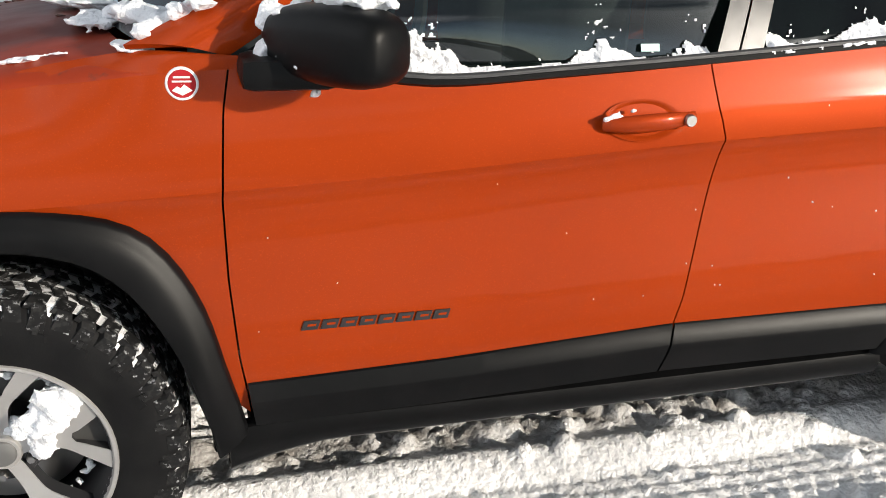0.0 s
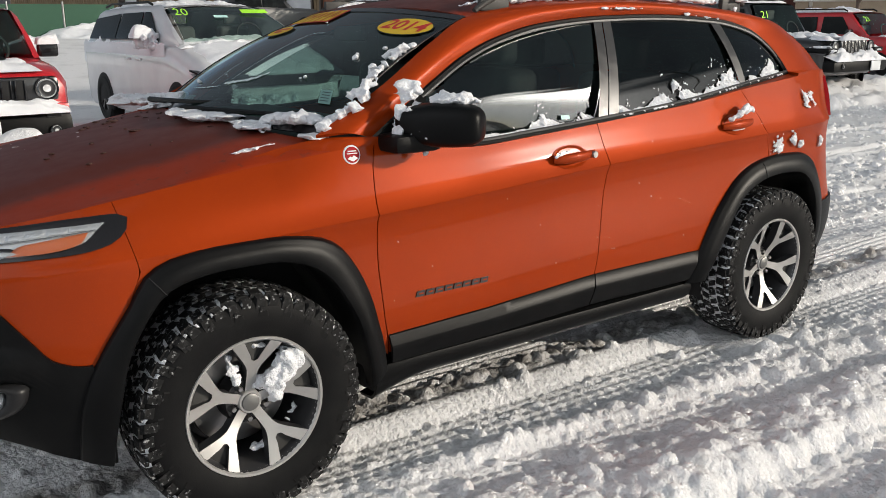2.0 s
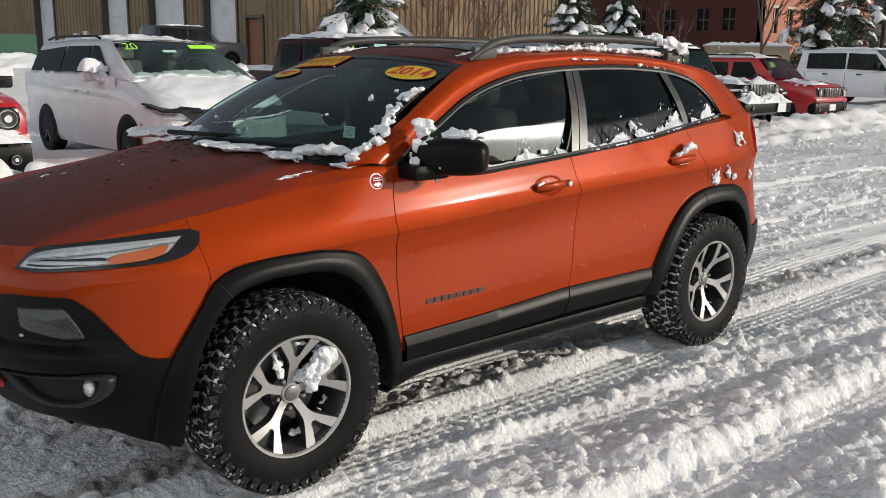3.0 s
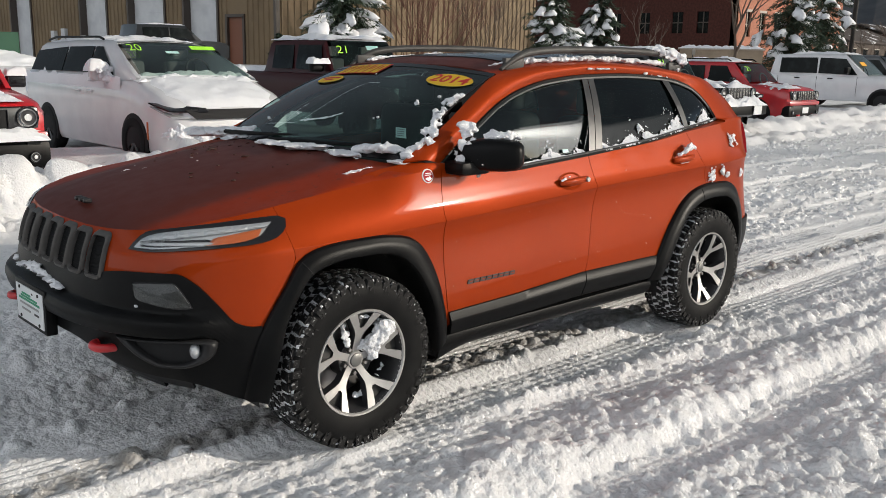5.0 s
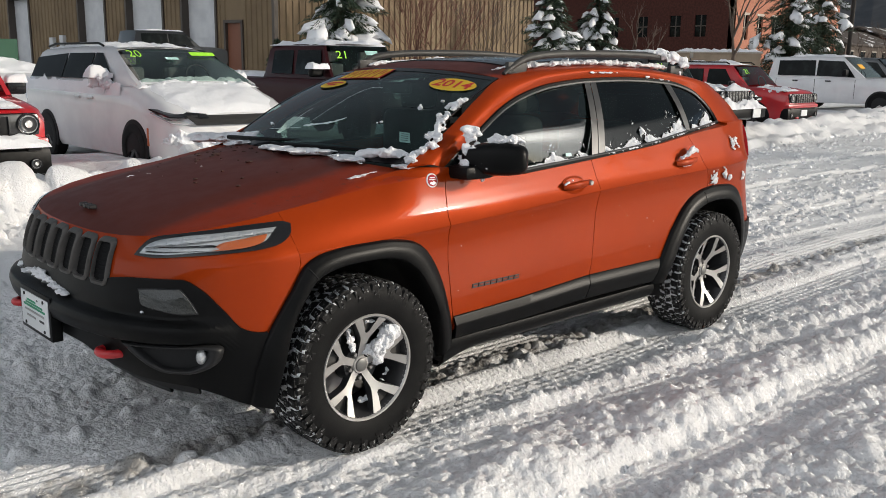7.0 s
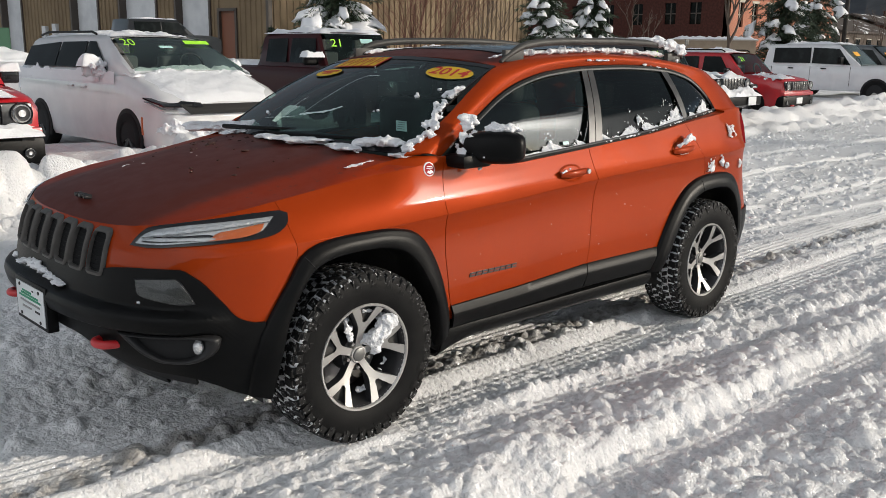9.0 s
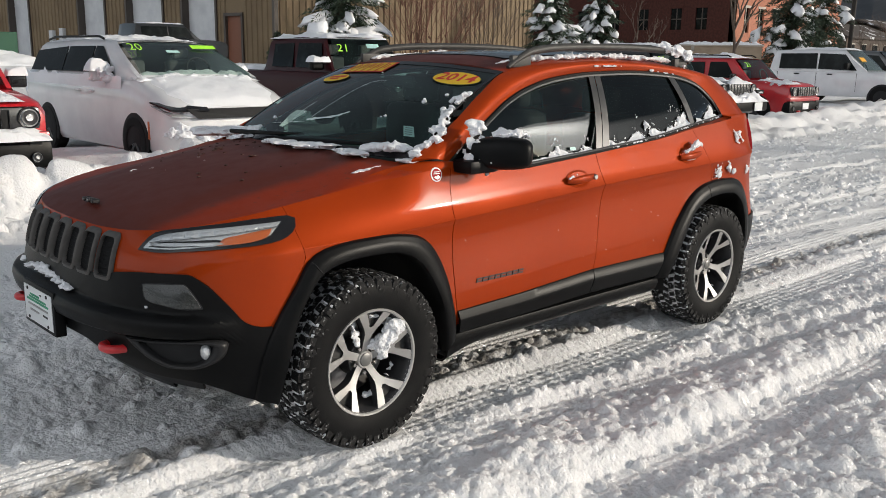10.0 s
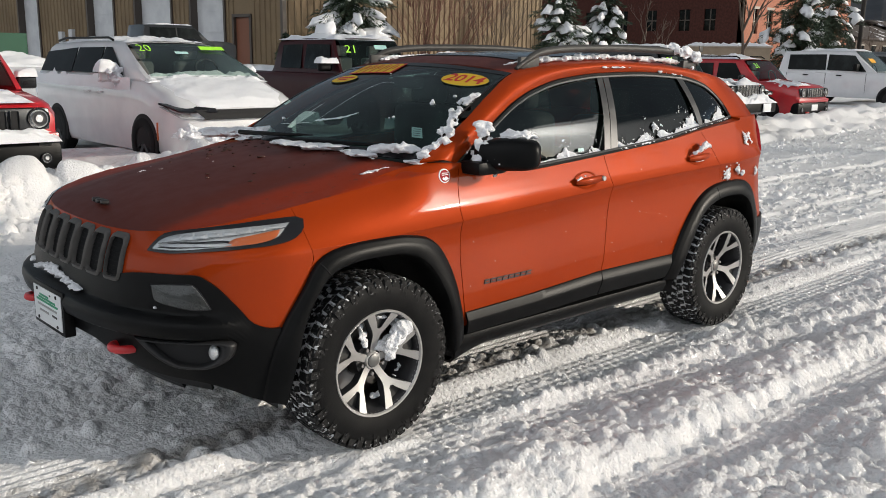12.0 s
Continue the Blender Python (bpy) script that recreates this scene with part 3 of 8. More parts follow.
# ---------------------------------------------------------------- the orange SUV: nose towards -x, its left flank at -y
plan = np.array([(-0.945, 0), (-0.938, -0.22), (-0.905, -0.45), (-0.84, -0.62), (-0.74, -0.755), (-0.60, -0.845), (-0.42, -0.892), (-0.1, -0.905), (0.5, -0.905), (1.5, -0.905),
                 (2.4, -0.908), (2.85, -0.905), (3.15, -0.87), (3.38, -0.79), (3.54, -0.62), (3.63, -0.35), (3.66, 0)])
ulen = np.r_[0, np.cumsum(np.linalg.norm(np.diff(plan, axis=0), axis=1))]
plan_x, plan_y = curve_fn(list(zip(ulen, plan[:, 0]))), curve_fn(list(zip(ulen, plan[:, 1])))
U_END = ulen[-1]
u_of_x = curve_fn([(plan_x(u), u) for u in np.linspace(0, U_END, 160)])
crease_z = curve_fn([(-1, 0.90), (0.1, 0.915), (0.47, 0.93), (0.8, 0.945), (1.13, 0.965), (1.54, 0.99), (2.57, 1.03), (3.6, 1.06)])
top_z = curve_fn([(-0.95, 0.965), (-0.84, 0.985), (-0.74, 1.003), (-0.60, 1.025), (-0.42, 1.05), (-0.1, 1.092), (0.2, 1.125), (0.42, 1.150), (0.55, 1.155), (0.93, 1.118),
                  (1.16, 1.13), (1.57, 1.155), (2.11, 1.195), (2.49, 1.24), (2.79, 1.268), (3.0, 1.285), (3.7, 1.30)])
front_in = curve_fn([(0.22, 0.20), (0.33, 0.13), (0.42, 0.06), (0.52, 0.01), (0.62, 0.0), (0.70, 0.005), (0.78, 0.02), (0.88, 0.045), (0.97, 0.085), (1.05, 0.15)])
rear_in = curve_fn([(0.3, 0.10), (0.42, 0.03), (0.6, 0.0), (0.75, 0.05), (1.0, 0.09), (1.3, 0.14), (1.6, 0.3)])


def side_in(x, z):
    t = z - crease_z(x)
    fade = min(max((x + 0.35) / 0.8, 0), 1)
    if t > 0:
        d = 0.062 * (1 - math.exp(-t / 0.10)) + 0.06 * max(0, t - 0.1)
    else:
        d = 0.019 * fade * (1 - math.exp(t / 0.045)) * (1 - float(ease(np.float64(-t), 0.08, 0.40)))
    d += 0.35 * max(0, 0.52 - z) ** 1.4
    if x < 0.5:
        k = max(0, (z - (top_z(x) - 0.14)) / 0.14) * min(1, (0.5 - x) / 0.35)
        d += 0.055 * k * k
    return d


def body(u, z, proud=0.0):
    """A point on the lower body's skin: u metres round from the nose's middle, at height z."""
    x, y = plan_x(u), plan_y(u)
    e = 1e-3
    tx, ty = plan_x(min(u + e, U_END)) - plan_x(max(u - e, 0)), plan_y(min(u + e, U_END)) - plan_y(max(u - e, 0))
    L = math.hypot(tx, ty)
    nx, ny = ty / L, -tx / L
    if u < 1e-6:
        nx, ny = -1.0, 0.0
    f = max(0.0, -nx) ** 1.3
    g = max(0.0, nx) ** 1.3
    d = side_in(x, z) * (1 - f - g if f + g < 1 else 0) + front_in(z) * f + rear_in(z) * g - proud
    return np.array([x - nx * d, y - ny * d, z])


def flank(x, z, proud=0.0):
    return body(u_of_x(x), z, proud)


def poly_fn(pts):
    a, b = [p[0] for p in pts], [p[1] for p in pts]
    return lambda v: float(np.interp(v, a, b))


suv = thing("suv", "orange metallic SUV with black cladding, patched with snow", "car")
OUT = (0, -1, 0.1)


def flank_panel(name, left, right, bottom, top, nx, nz, gap=0.004, parent=suv, mat=PAINT, proud=0.0, label="", fold=0.014):
    """Body panel between two upright edges x(z) and two long edges z(x), for both flanks."""
    jc = int(nz * 0.58)
    P = np.zeros((nx, nz, 3))
    for i in range(nx):
        for j in range(nz):
            # one row of the mesh runs along the flank's crease, with finer rows beside it
            s, v = i / (nx - 1), j / jc if j <= jc else (j - jc) / (nz - 1 - jc)
            z = 0.8
            for _ in range(5):
                x = left(z) + gap / 2 + s * (right(z) - left(z) - gap)
                zc = min(max(crease_z(x), bottom(x) + 0.01), top(x) - 0.02)
                z = bottom(x) + (1 - (1 - v) ** 1.7) * (zc - bottom(x)) if j <= jc else zc + v ** 1.5 * (top(x) - zc)
            P[i, j] = flank(x, z, proud)
    a = sheet(name, P, mat, parent, OUT, label=label, fold=fold)
    b = sheet(name, flip(P), mat, parent, (0, 1, 0.1), label=label, fold=fold)
    return a, b


door_front = poly_fn([(0.38, 0.51), (0.48, 0.50), (0.56, 0.487), (0.74, 0.474), (0.91, 0.472), (1.08, 0.485), (1.19, 0.505)])
door_mid = poly_fn([(0.38, 1.46), (0.42, 1.463), (0.55, 1.492), (0.61, 1.508), (0.78, 1.532), (1.00, 1.562), (1.03, 1.560), (1.17, 1.528)])
door_rear = poly_fn([(0.40, 2.66), (0.90, 2.66), (0.97, 2.635), (1.11, 2.575), (1.25, 2.445)])
bumper_seam = poly_fn([(0.5, -0.47), (0.87, -0.315), (1.0, -0.34), (1.1, -0.36)])
ARCH_F_OUT = [(-0.53, 0.33), (-0.515, 0.46), (-0.49, 0.56), (-0.45, 0.64), (-0.362, 0.770), (-0.292, 0.868), (-0.215, 0.899), (-0.08, 0.913), (0.07, 0.914), (0.225, 0.896), (0.31, 0.86), (0.38, 0.78), (0.43, 0.67), (0.46, 0.55), (0.48, 0.47), (0.497, 0.385)]
ARCH_F_IN = [(-0.435, 0.30), (-0.42, 0.42), (-0.40, 0.52), (-0.375, 0.62), (-0.31, 0.74), (-0.25, 0.805), (-0.17, 0.832), (-0.07, 0.842), (0.07, 0.84), (0.19, 0.812), (0.27, 0.755), (0.34, 0.65), (0.375, 0.57), (0.40, 0.48), (0.42, 0.40), (0.43, 0.33)]
ARCH_R_OUT = [(2.09, 0.40), (2.16, 0.56), (2.24, 0.69), (2.31, 0.765), (2.39, 0.835), (2.49, 0.888), (2.60, 0.915), (2.74, 0.925), (2.90, 0.918), (3.02, 0.88), (3.09, 0.80), (3.135, 0.70), (3.16, 0.56), (3.165, 0.42)]
ARCH_R_IN = [(2.19, 0.40), (2.24, 0.50), (2.30, 0.60), (2.36, 0.69), (2.42, 0.755), (2.51, 0.80), (2.62, 0.828), (2.73, 0.835), (2.84, 0.83), (2.93, 0.80), (3.0, 0.735), (3.04, 0.64), (3.06, 0.53), (3.065, 0.42)]

low = lambda x: 0.44
fender_low = poly_fn([(-0.5, 0.58), (-0.42, 0.66), (-0.32, 0.81), (-0.25, 0.865), (-0.08, 0.885), (0.07, 0.885), (0.22, 0.862), (0.30, 0.81), (0.36, 0.72), (0.41, 0.60), (0.44, 0.50), (0.5, 0.43)])
flank_panel("fender", bumper_seam, door_front, fender_low, top_z, 40, 34)
flank_panel("front_door", door_front, door_mid, low, lambda x: top_z(x), 44, 44)
rear_low = poly_fn([(1.4, 0.44), (2.14, 0.45), (2.20, 0.55), (2.28, 0.66), (2.36, 0.755), (2.46, 0.83), (2.58, 0.868), (2.75, 0.875)])
flank_panel("rear_door", door_mid, door_rear, rear_low, top_z, 44, 42)
quarter_low = poly_fn([(2.4, 0.87), (2.74, 0.88), (2.9, 0.875), (3.0, 0.835), (3.06, 0.76), (3.10, 0.66), (3.14, 0.60), (3.7, 0.60)])
flank_panel("quarter_panel", door_rear, lambda z: 3.40, quarter_low, top_z, 34, 34)

# bumper cover: from the nose's middle round to the seam, in body colour
u_seam = u_of_x(-0.33)
P = np.zeros((46, 24, 3))
for i in range(46):
    for j in range(24):
        v = j / 23
        z = 0.62
        for _ in range(4):
            us = u_of_x(bumper_seam(z))
            u = us * i / 45
            lo = 0.60
            z = lo + v * (top_z(plan_x(u)) - lo)
        P[i, j] = body(u, z)
whole = np.concatenate([flip(P)[::-1], P[1:]])
sheet("bumper_cover", whole, PAINT, suv, (-1, 0, 0.1))

# black lower bumper, 9 mm proud, under a stepped edge
u_c = u_of_x(-0.50)
clad_top = curve_fn([(0, 0.800), (0.36, 0.803), (0.42, 0.807), (0.48, 0.824), (0.61, 0.838), (0.80, 0.842), (0.87, 0.808), (0.95, 0.725), (1.02, 0.648), (1.08, 0.628), (1.35, 0.618)])
clad_bot = curve_fn([(0, 0.535), (0.22, 0.535), (0.40, 0.51), (0.50, 0.475), (0.62, 0.445), (0.81, 0.425), (0.92, 0.385), (1.02, 0.335), (1.12, 0.30), (1.35, 0.29)])
u_flare = u_of_x(-0.405)
P = np.zeros((60, 56, 3))
for i in range(60):
    for j in range(56):
        v = j / 55
        z = 0.5
        for _ in range(3):
            ue = u_of_x(poly_fn([(0.28, -0.42), (0.52, -0.43), (0.64, -0.47), (0.78, -0.47)])(z))
            u = ue * i / 59
            z = clad_bot(u) + v * (clad_top(u) - clad_bot(u))
        # a bar stands proud between the lamps and the fog-lamp pockets, with a ledge on top
        ends = 1 - float(ease(np.float64(u), 0.80, 1.02))
        bar = float(ease(np.float64(z), 0.598, 0.615) * (1 - ease(np.float64(z), 0.690 - 0.02 * u, 0.712 - 0.02 * u)))
        step = 0.010 + (0.040 * bar + 0.010 * bar * math.exp(-((z - 0.655) / 0.03) ** 2) + 0.006 * float(ease(np.float64(z), 0.50, 0.40))) * ends
        P[i, j] = body(u, z, step)
sheet("lower_bumper", np.concatenate([flip(P)[::-1], P[1:]]), CLAD, suv, (-1, 0, 0), fold=0.02, label="black textured plastic bumper")


# wheel-arch flares
def flare(name, outer, inner, n=40):
    fo, fi = path_fn(outer), path_fn(inner)
    rows = []
    for i in range(n):
        s = i / (n - 1)
        o, q = fo(s), fi(s)
        row = []
        for v, proud in ((0.0, 0.002), (0.04, 0.015), (0.12, 0.024), (0.24, 0.026), (0.30, 0.032), (0.6, 0.037), (0.85, 0.040), (0.97, 0.036), (1.0, 0.028)):
            x, z = o + (q - o) * v
            row.append(flank(x, z, proud))
        x, z = q
        for deep in (0.02, 0.09, 0.16):
            p = flank(x, z, 0.02)
            row.append(p + np.array([0, deep, 0]))
        rows.append(row)
    P = np.array(rows)
    sheet(name, P, CLAD, suv, OUT, fold=0.01, label="black plastic wheel-arch flare", sharp=50)
    sheet(name, flip(P), CLAD, suv, (0, 1, 0.1), fold=0.01, label="black plastic wheel-arch flare", sharp=50)


flare("arch_flare", ARCH_F_OUT, ARCH_F_IN)
flare("arch_flare", ARCH_R_OUT, ARCH_R_IN)
for (x0, z0), (x1, z1) in (((-0.300, 0.858), (-0.255, 0.800)), ((2.575, 0.908), (2.592, 0.822))):
    for sgn in (1, -1):
        pts = [flank(x0 + (x1 - x0) * v, z0 + (z1 - z0) * v, p) * np.array([1, sgn, 1]) for v, p in ((0.06, 0.018), (0.15, 0.025), (0.3, 0.033), (0.6, 0.038), (0.85, 0.041), (0.98, 0.037))]
        tube("flare_seam", pts, 0.0022, DARK, suv, 6)

# door cladding and sill
clad_hi = poly_fn([(0.4, 0.505), (0.93, 0.52), (1.48, 0.55), (2.05, 0.548), (2.2, 0.545)])
clad_lo = poly_fn([(0.4, 0.395), (0.95, 0.40), (1.48, 0.418), (2.2, 0.41)])


def cladding(name, left, right):
    for sgn in (1, -1):
        rows = []
        for i in range(24):
            row = []
            for v, proud in ((0, 0.004), (0.06, 0.018), (0.45, 0.022), (0.62, 0.0215), (0.66, 0.020), (0.97, 0.006), (1.0, 0.001)):
                z = 0.47
                for _ in range(4):
                    x = left(z) + 0.003 + i / 23 * (right(z) - left(z) - 0.006)
                    z = clad_lo(x) + v * (clad_hi(x) - clad_lo(x))
                p = flank(x, z, proud)
                row.append(p * np.array([1, sgn, 1]))
            rows.append(row)
        sheet(name, rows, CLAD, suv, (0, -sgn, 0), label="black plastic lower door cladding")


cladding("door_cladding", poly_fn([(0.38, 0.512), (0.56, 0.49)]), door_mid)
cladding("door_cladding", door_mid, poly_fn([(0.39, 2.085), (0.56, 2.155)]))
for sgn in (1, -1):
    rows = []
    for i in range(40):
        x = 0.455 + i / 39 * (2.13 - 0.455)
        # the front end droops behind the wheel
        tip = 1 - min(1, (x - 0.455) / 0.24)
        rows.append([(x, -sgn * (0.85 + o), z - d * tip ** 1.6) for o, z, d in ((0.02, 0.402, 0.0), (0.040, 0.394, 0.004), (0.047, 0.37, 0.02), (0.034, 0.335, 0.045), (0.004, 0.312, 0.05), (-0.07, 0.305, 0.05))])
    sheet("sill", rows, CLAD, suv, (0, -sgn, 0), label="black plastic sill")

# dark structure inside the skin
for a in ((0.50, 2.12, -0.80, 0.80, 0.31, 0.96), (-0.62, 0.55, -0.44, 0.44, 0.34, 0.90), (2.05, 3.45, -0.44, 0.44, 0.36, 0.95), (-0.50, 0.46, -0.78, 0.78, 0.885, 0.93), (2.20, 3.20, -0.78, 0.78, 0.89, 0.95), (3.14, 3.50, -0.66, 0.66, 0.40, 0.95)):
    part("underbody", box_bm(*a, 0.02), DARK, suv)
for cx in (0.0, 2.72):
    v, f = lathe([(0.475, -0.86), (0.475, -0.44), (0.2, -0.435)], 24, arc=(radians(-12), radians(192)))
    for sgn in (1, -1):
        mesh_object("wheel_liner", [(a + cx, b * sgn, c + 0.385) for a, b, c in v], f, DARK, suv)


# hood
def hood_z(x, y):
    zc = HOODMID(x)
    a = abs(y)
    return zc - (0.10 - 0.065 * float(ease(np.float64(x), -0.25, 0.28))) * (a / 0.80) ** 3.0 + 0.010 * (1 / (1 + math.exp((a - 0.47) / 0.02)) - 1)


HOODMID = curve_fn([(-0.90, 0.955), (-0.84, 0.99), (-0.77, 1.018), (-0.6, 1.064), (-0.4, 1.108), (-0.1, 1.163), (0.2, 1.200), (0.45, 1.215)])


def cowl(y):
    return 0.20 + 0.13 * (y / 0.76) ** 2


u_cowl = u_of_x(0.34)
rows = []
for i in range(81):
    s = i / 80 * 2 - 1
    u = abs(s) * u_cowl
    t = body(u, top_z(plan_x(u)) - 0.0)
    t[1] = -abs(t[1])
    ay = -0.765 * min(1, abs(s) ** 0.8)
    end = np.array([cowl(ay), ay, 0])
    row = []
    for j in range(26):
        r = j / 25
        p = t + (end - t) * r
        fix = t[2] - hood_z(t[0], t[1])
        z = hood_z(p[0], p[1]) + fix * (1 - r) ** 3 * 1.0
        row.append((p[0], p[1] if s < 0 else -p[1], z + (0.002 if j else 0.0)))
    rows.append(row)
sheet("hood", rows, HOODPAINT, suv, (0, 0, 1), label="orange hood, wet and dusty, its flat top toned for reflected sky, with grains of snow")

# corner between hood, fender and windscreen pillar
for sgn in (1, -1):
    rows = []
    for i in range(24):
        s = i / 23
        x = 0.12 + 0.425 * s
        a = flank(x, top_z(x))
        w = float(ease(np.float64(s), 0.25, 0.75))
        xb = 0.11 + 0.20 * min(1, s / 0.5) + 0.22 * max(0, s - 0.5) / 0.5
        yb = -0.755 - 0.045 * w - 0.034 * max(0, s - 0.5) / 0.5
        b = np.array([xb, yb, (hood_z(min(xb, cowl(0.76)), yb) + 0.002) * (1 - w) + (1.194 - 0.020 * max(0, s - 0.5) / 0.5) * w])
        rows.append([(a + (b - a) * v + np.array([0, 0, 0.012 * math.sin(math.pi * v) * w])) * np.array([1, sgn, 1]) for v in np.linspace(0, 1, 8)])
    sheet("cowl_corner", rows, PAINT, suv, (0, -sgn, 0.4), fold=0.006)


# ---- greenhouse
def house_y(x, z):
    """Half width of the glass line at x, z."""
    w = curve_fn_house(z)
    return w - 0.16 * max(0, x - 2.45) ** 1.7 - 0.05 * max(0, 0.9 - x)


curve_fn_house = curve_fn([(1.05, 0.865), (1.16, 0.842), (1.26, 0.805), (1.36, 0.762), (1.46, 0.712), (1.56, 0.652), (1.66, 0.58)])
DLO_TOP = [(0.50, 1.175), (0.62, 1.248), (0.79, 1.345), (0.95, 1.426), (1.14, 1.490), (1.39, 1.538), (1.73, 1.564), (2.05, 1.570), (2.43, 1.555), (2.71, 1.505), (2.87, 1.41), (2.95, 1.315), (2.965, 1.285)]
dlo_top = path_fn(DLO_TOP)
RAIL_OUT = [(0.31, -0.795, 1.195), (0.61, -0.742, 1.345), (0.836, -0.692, 1.473), (1.035, -0.645, 1.561), (1.40, -0.628, 1.612), (1.9, -0.622, 1.628), (2.4, -0.615, 1.608), (2.95, -0.622, 1.545), (3.21, -0.602, 1.455), (3.39, -0.615, 1.34), (3.45, -0.668, 1.245)]
rail_out = path_fn(RAIL_OUT)
for sgn in (1, -1):
    rows = []
    for i in range(90):
        s = i / 89
        x, z = dlo_top(s)
        a = np.array([x, -house_y(x, z) - 0.004, z])
        b = rail_out(s ** 0.96)
        row = []
        for j in range(10):
            v = j / 9
            p = a + (b - a) * v
            q = 0.022 * math.sin(math.pi * v)
            row.append((p[0], (p[1] - q) * sgn, p[2] + q * 0.6))
        rows.append(row)
    sheet("pillar_and_roof_side", rows, PAINT, suv, (0, -sgn, 0.3))
    # rear flank between the quarter glass, the belt and the tail
    rows = []
    for i in range(14):
        s = i / 13
        lo = flank(2.93 + s * (3.40 - 2.93), top_z(2.93 + s * 0.47))
        x, z = dlo_top(1.0)
        a = np.array([x, -house_y(x, z) - 0.004, z])
        b = rail_out(1.0)
        hi = a + (b - a) * s
        q = 0.022 * math.sin(math.pi * s)
        hi += np.array([0, -q, 0.6 * q])
        rows.append([np.array(lo + (hi - lo) * v) * np.array([1, sgn, 1]) for v in np.linspace(0, 1, 5)])
    sheet("rear_shoulder", rows, PAINT, suv, (0, -sgn, 0.2))


def pane(name, x0, x1, mat, top_drop=0.012, inset=0.020, nx=18, nz=10, deep=0.022, toe=0.0):
    """Side window between the belt and the glass line's upper edge; x0, x1: its edges as functions of z."""
    tops = [dlo_top(s) for s in np.linspace(0, 1, 200)]
    tz = lambda x: float(np.interp(x, [t[0] for t in tops], [t[1] for t in tops]))
    for sgn in (1, -1):
        rows = []
        for i in range(nx):
            row = []
            for j in range(nz):
                z = 1.3
                for _ in range(5):
                    x = x0(z) + i / (nx - 1) * (x1(z) - x0(z))
                    b = top_z(x) + 0.012
                    z = b + j / (nz - 1) * max(0.004, tz(x) - top_drop - b)
                v = j / (nz - 1)
                zt = b + max(0.004, tz(x) - top_drop - b)
                bow = house_y(x, b) - deep + (house_y(x, zt) - 0.006 - house_y(x, b) + deep) * v - toe * max(0, 1.6 - x) + (0.010 + 0.4 * deep) * min(1, (zt - b) / 0.3) * math.sin(math.pi * v)
                row.append((x, -sgn * (bow + (0.0 if inset > 0 else 0.010 + 0.016 * (1 - v))), z))
            rows.append(row)
        me = np.array(rows)
        ob = mesh_object(name, me.reshape(-1, 3), grid_faces(nx, nz), mat, suv)
        if inset > 0.005:
            ob.visible_shadow = False


bp0 = poly_fn([(1.16, 1.545), (1.56, 1.685)])
bp1 = poly_fn([(1.16, 1.60), (1.56, 1.735)])
bp2 = poly_fn([(1.16, 1.66), (1.56, 1.785)])
cp0 = poly_fn([(1.24, 2.505), (1.56, 2.425)])
cp1 = poly_fn([(1.24, 2.555), (1.56, 2.49)])
pane("front_window", poly_fn([(1.15, 0.60), (1.2, 0.60), (1.5, 1.25)]), lambda z: bp0(z) + 0.035, TINT, nx=24, deep=0.040, toe=0.06)
pane("rear_window", lambda z: bp2(z) - 0.03, lambda z: cp0(z) + 0.025, PRIVACY)
pane("quarter_window", lambda z: cp1(z) - 0.02, poly_fn([(1.26, 2.945), (1.32, 2.93), (1.42, 2.85), (1.56, 2.62)]), PRIVACY)
pane("pillar_cover", bp0, lambda z: bp1(z) - 0.003, PILLAR, 0.004, -0.003, 5, 12)
pane("pillar_cover", lambda z: bp1(z) + 0.003, bp2, PILLAR, 0.004, -0.003, 5, 12)
pane("pillar_cover", cp0, cp1, PILLAR, 0.004, -0.003, 4, 10)
pane("mirror_sail", poly_fn([(1.16, 0.490), (1.3, 0.69)]), poly_fn([(1.16, 0.63), (1.3, 0.76)]), CLAD, 0.004, -0.004, 6, 6)
# trim along the belt and over the glass
for sgn in (1, -1):
    rows = []
    for x in np.linspace(0.62, 2.98, 60):
        a = flank(x, top_z(x))
        b = np.array([x, -(house_y(x, top_z(x) + 0.006) - 0.01), top_z(x) + 0.004])
        rows.append([(a + (b - a) * v) * np.array([1, sgn, 1]) for v in np.linspace(0, 1, 4)])
    sheet("belt_shoulder", rows, PAINT, suv, (0, -0.2 * sgn, 1), fold=0.004)
    pts = [(x, -sgn * (house_y(x, top_z(x) + 0.006) + 0.004), top_z(x) + 0.006) for x in np.linspace(0.60, 2.95, 40)]
    tube("belt_trim", pts, 0.012, CLAD, suv, 6, 0.9, label="black window-sill trim")
    pts = [(x, -sgn * (house_y(x, top_z(x) + 0.016) + 0.009), top_z(x) + 0.016) for x in np.linspace(0.66, 2.95, 40)]
    tube("belt_seal", pts, 0.007, PILLAR, suv, 6)
    tops = [dlo_top(s) for s in np.linspace(0.10, 1, 60)]
    tube("window_surround", [(x, -sgn * (house_y(x, z - 0.006) + 0.004), z - 0.006) for x, z in tops], 0.008, CLAD, suv, 6)
    tube("window_surround", [(x + 0.006, -sgn * (house_y(x, z - 0.018) + 0.001), z - 0.018) for x, z in tops], 0.0075, WINDOWTRIM, suv, 6, label="thin satin metal strip")


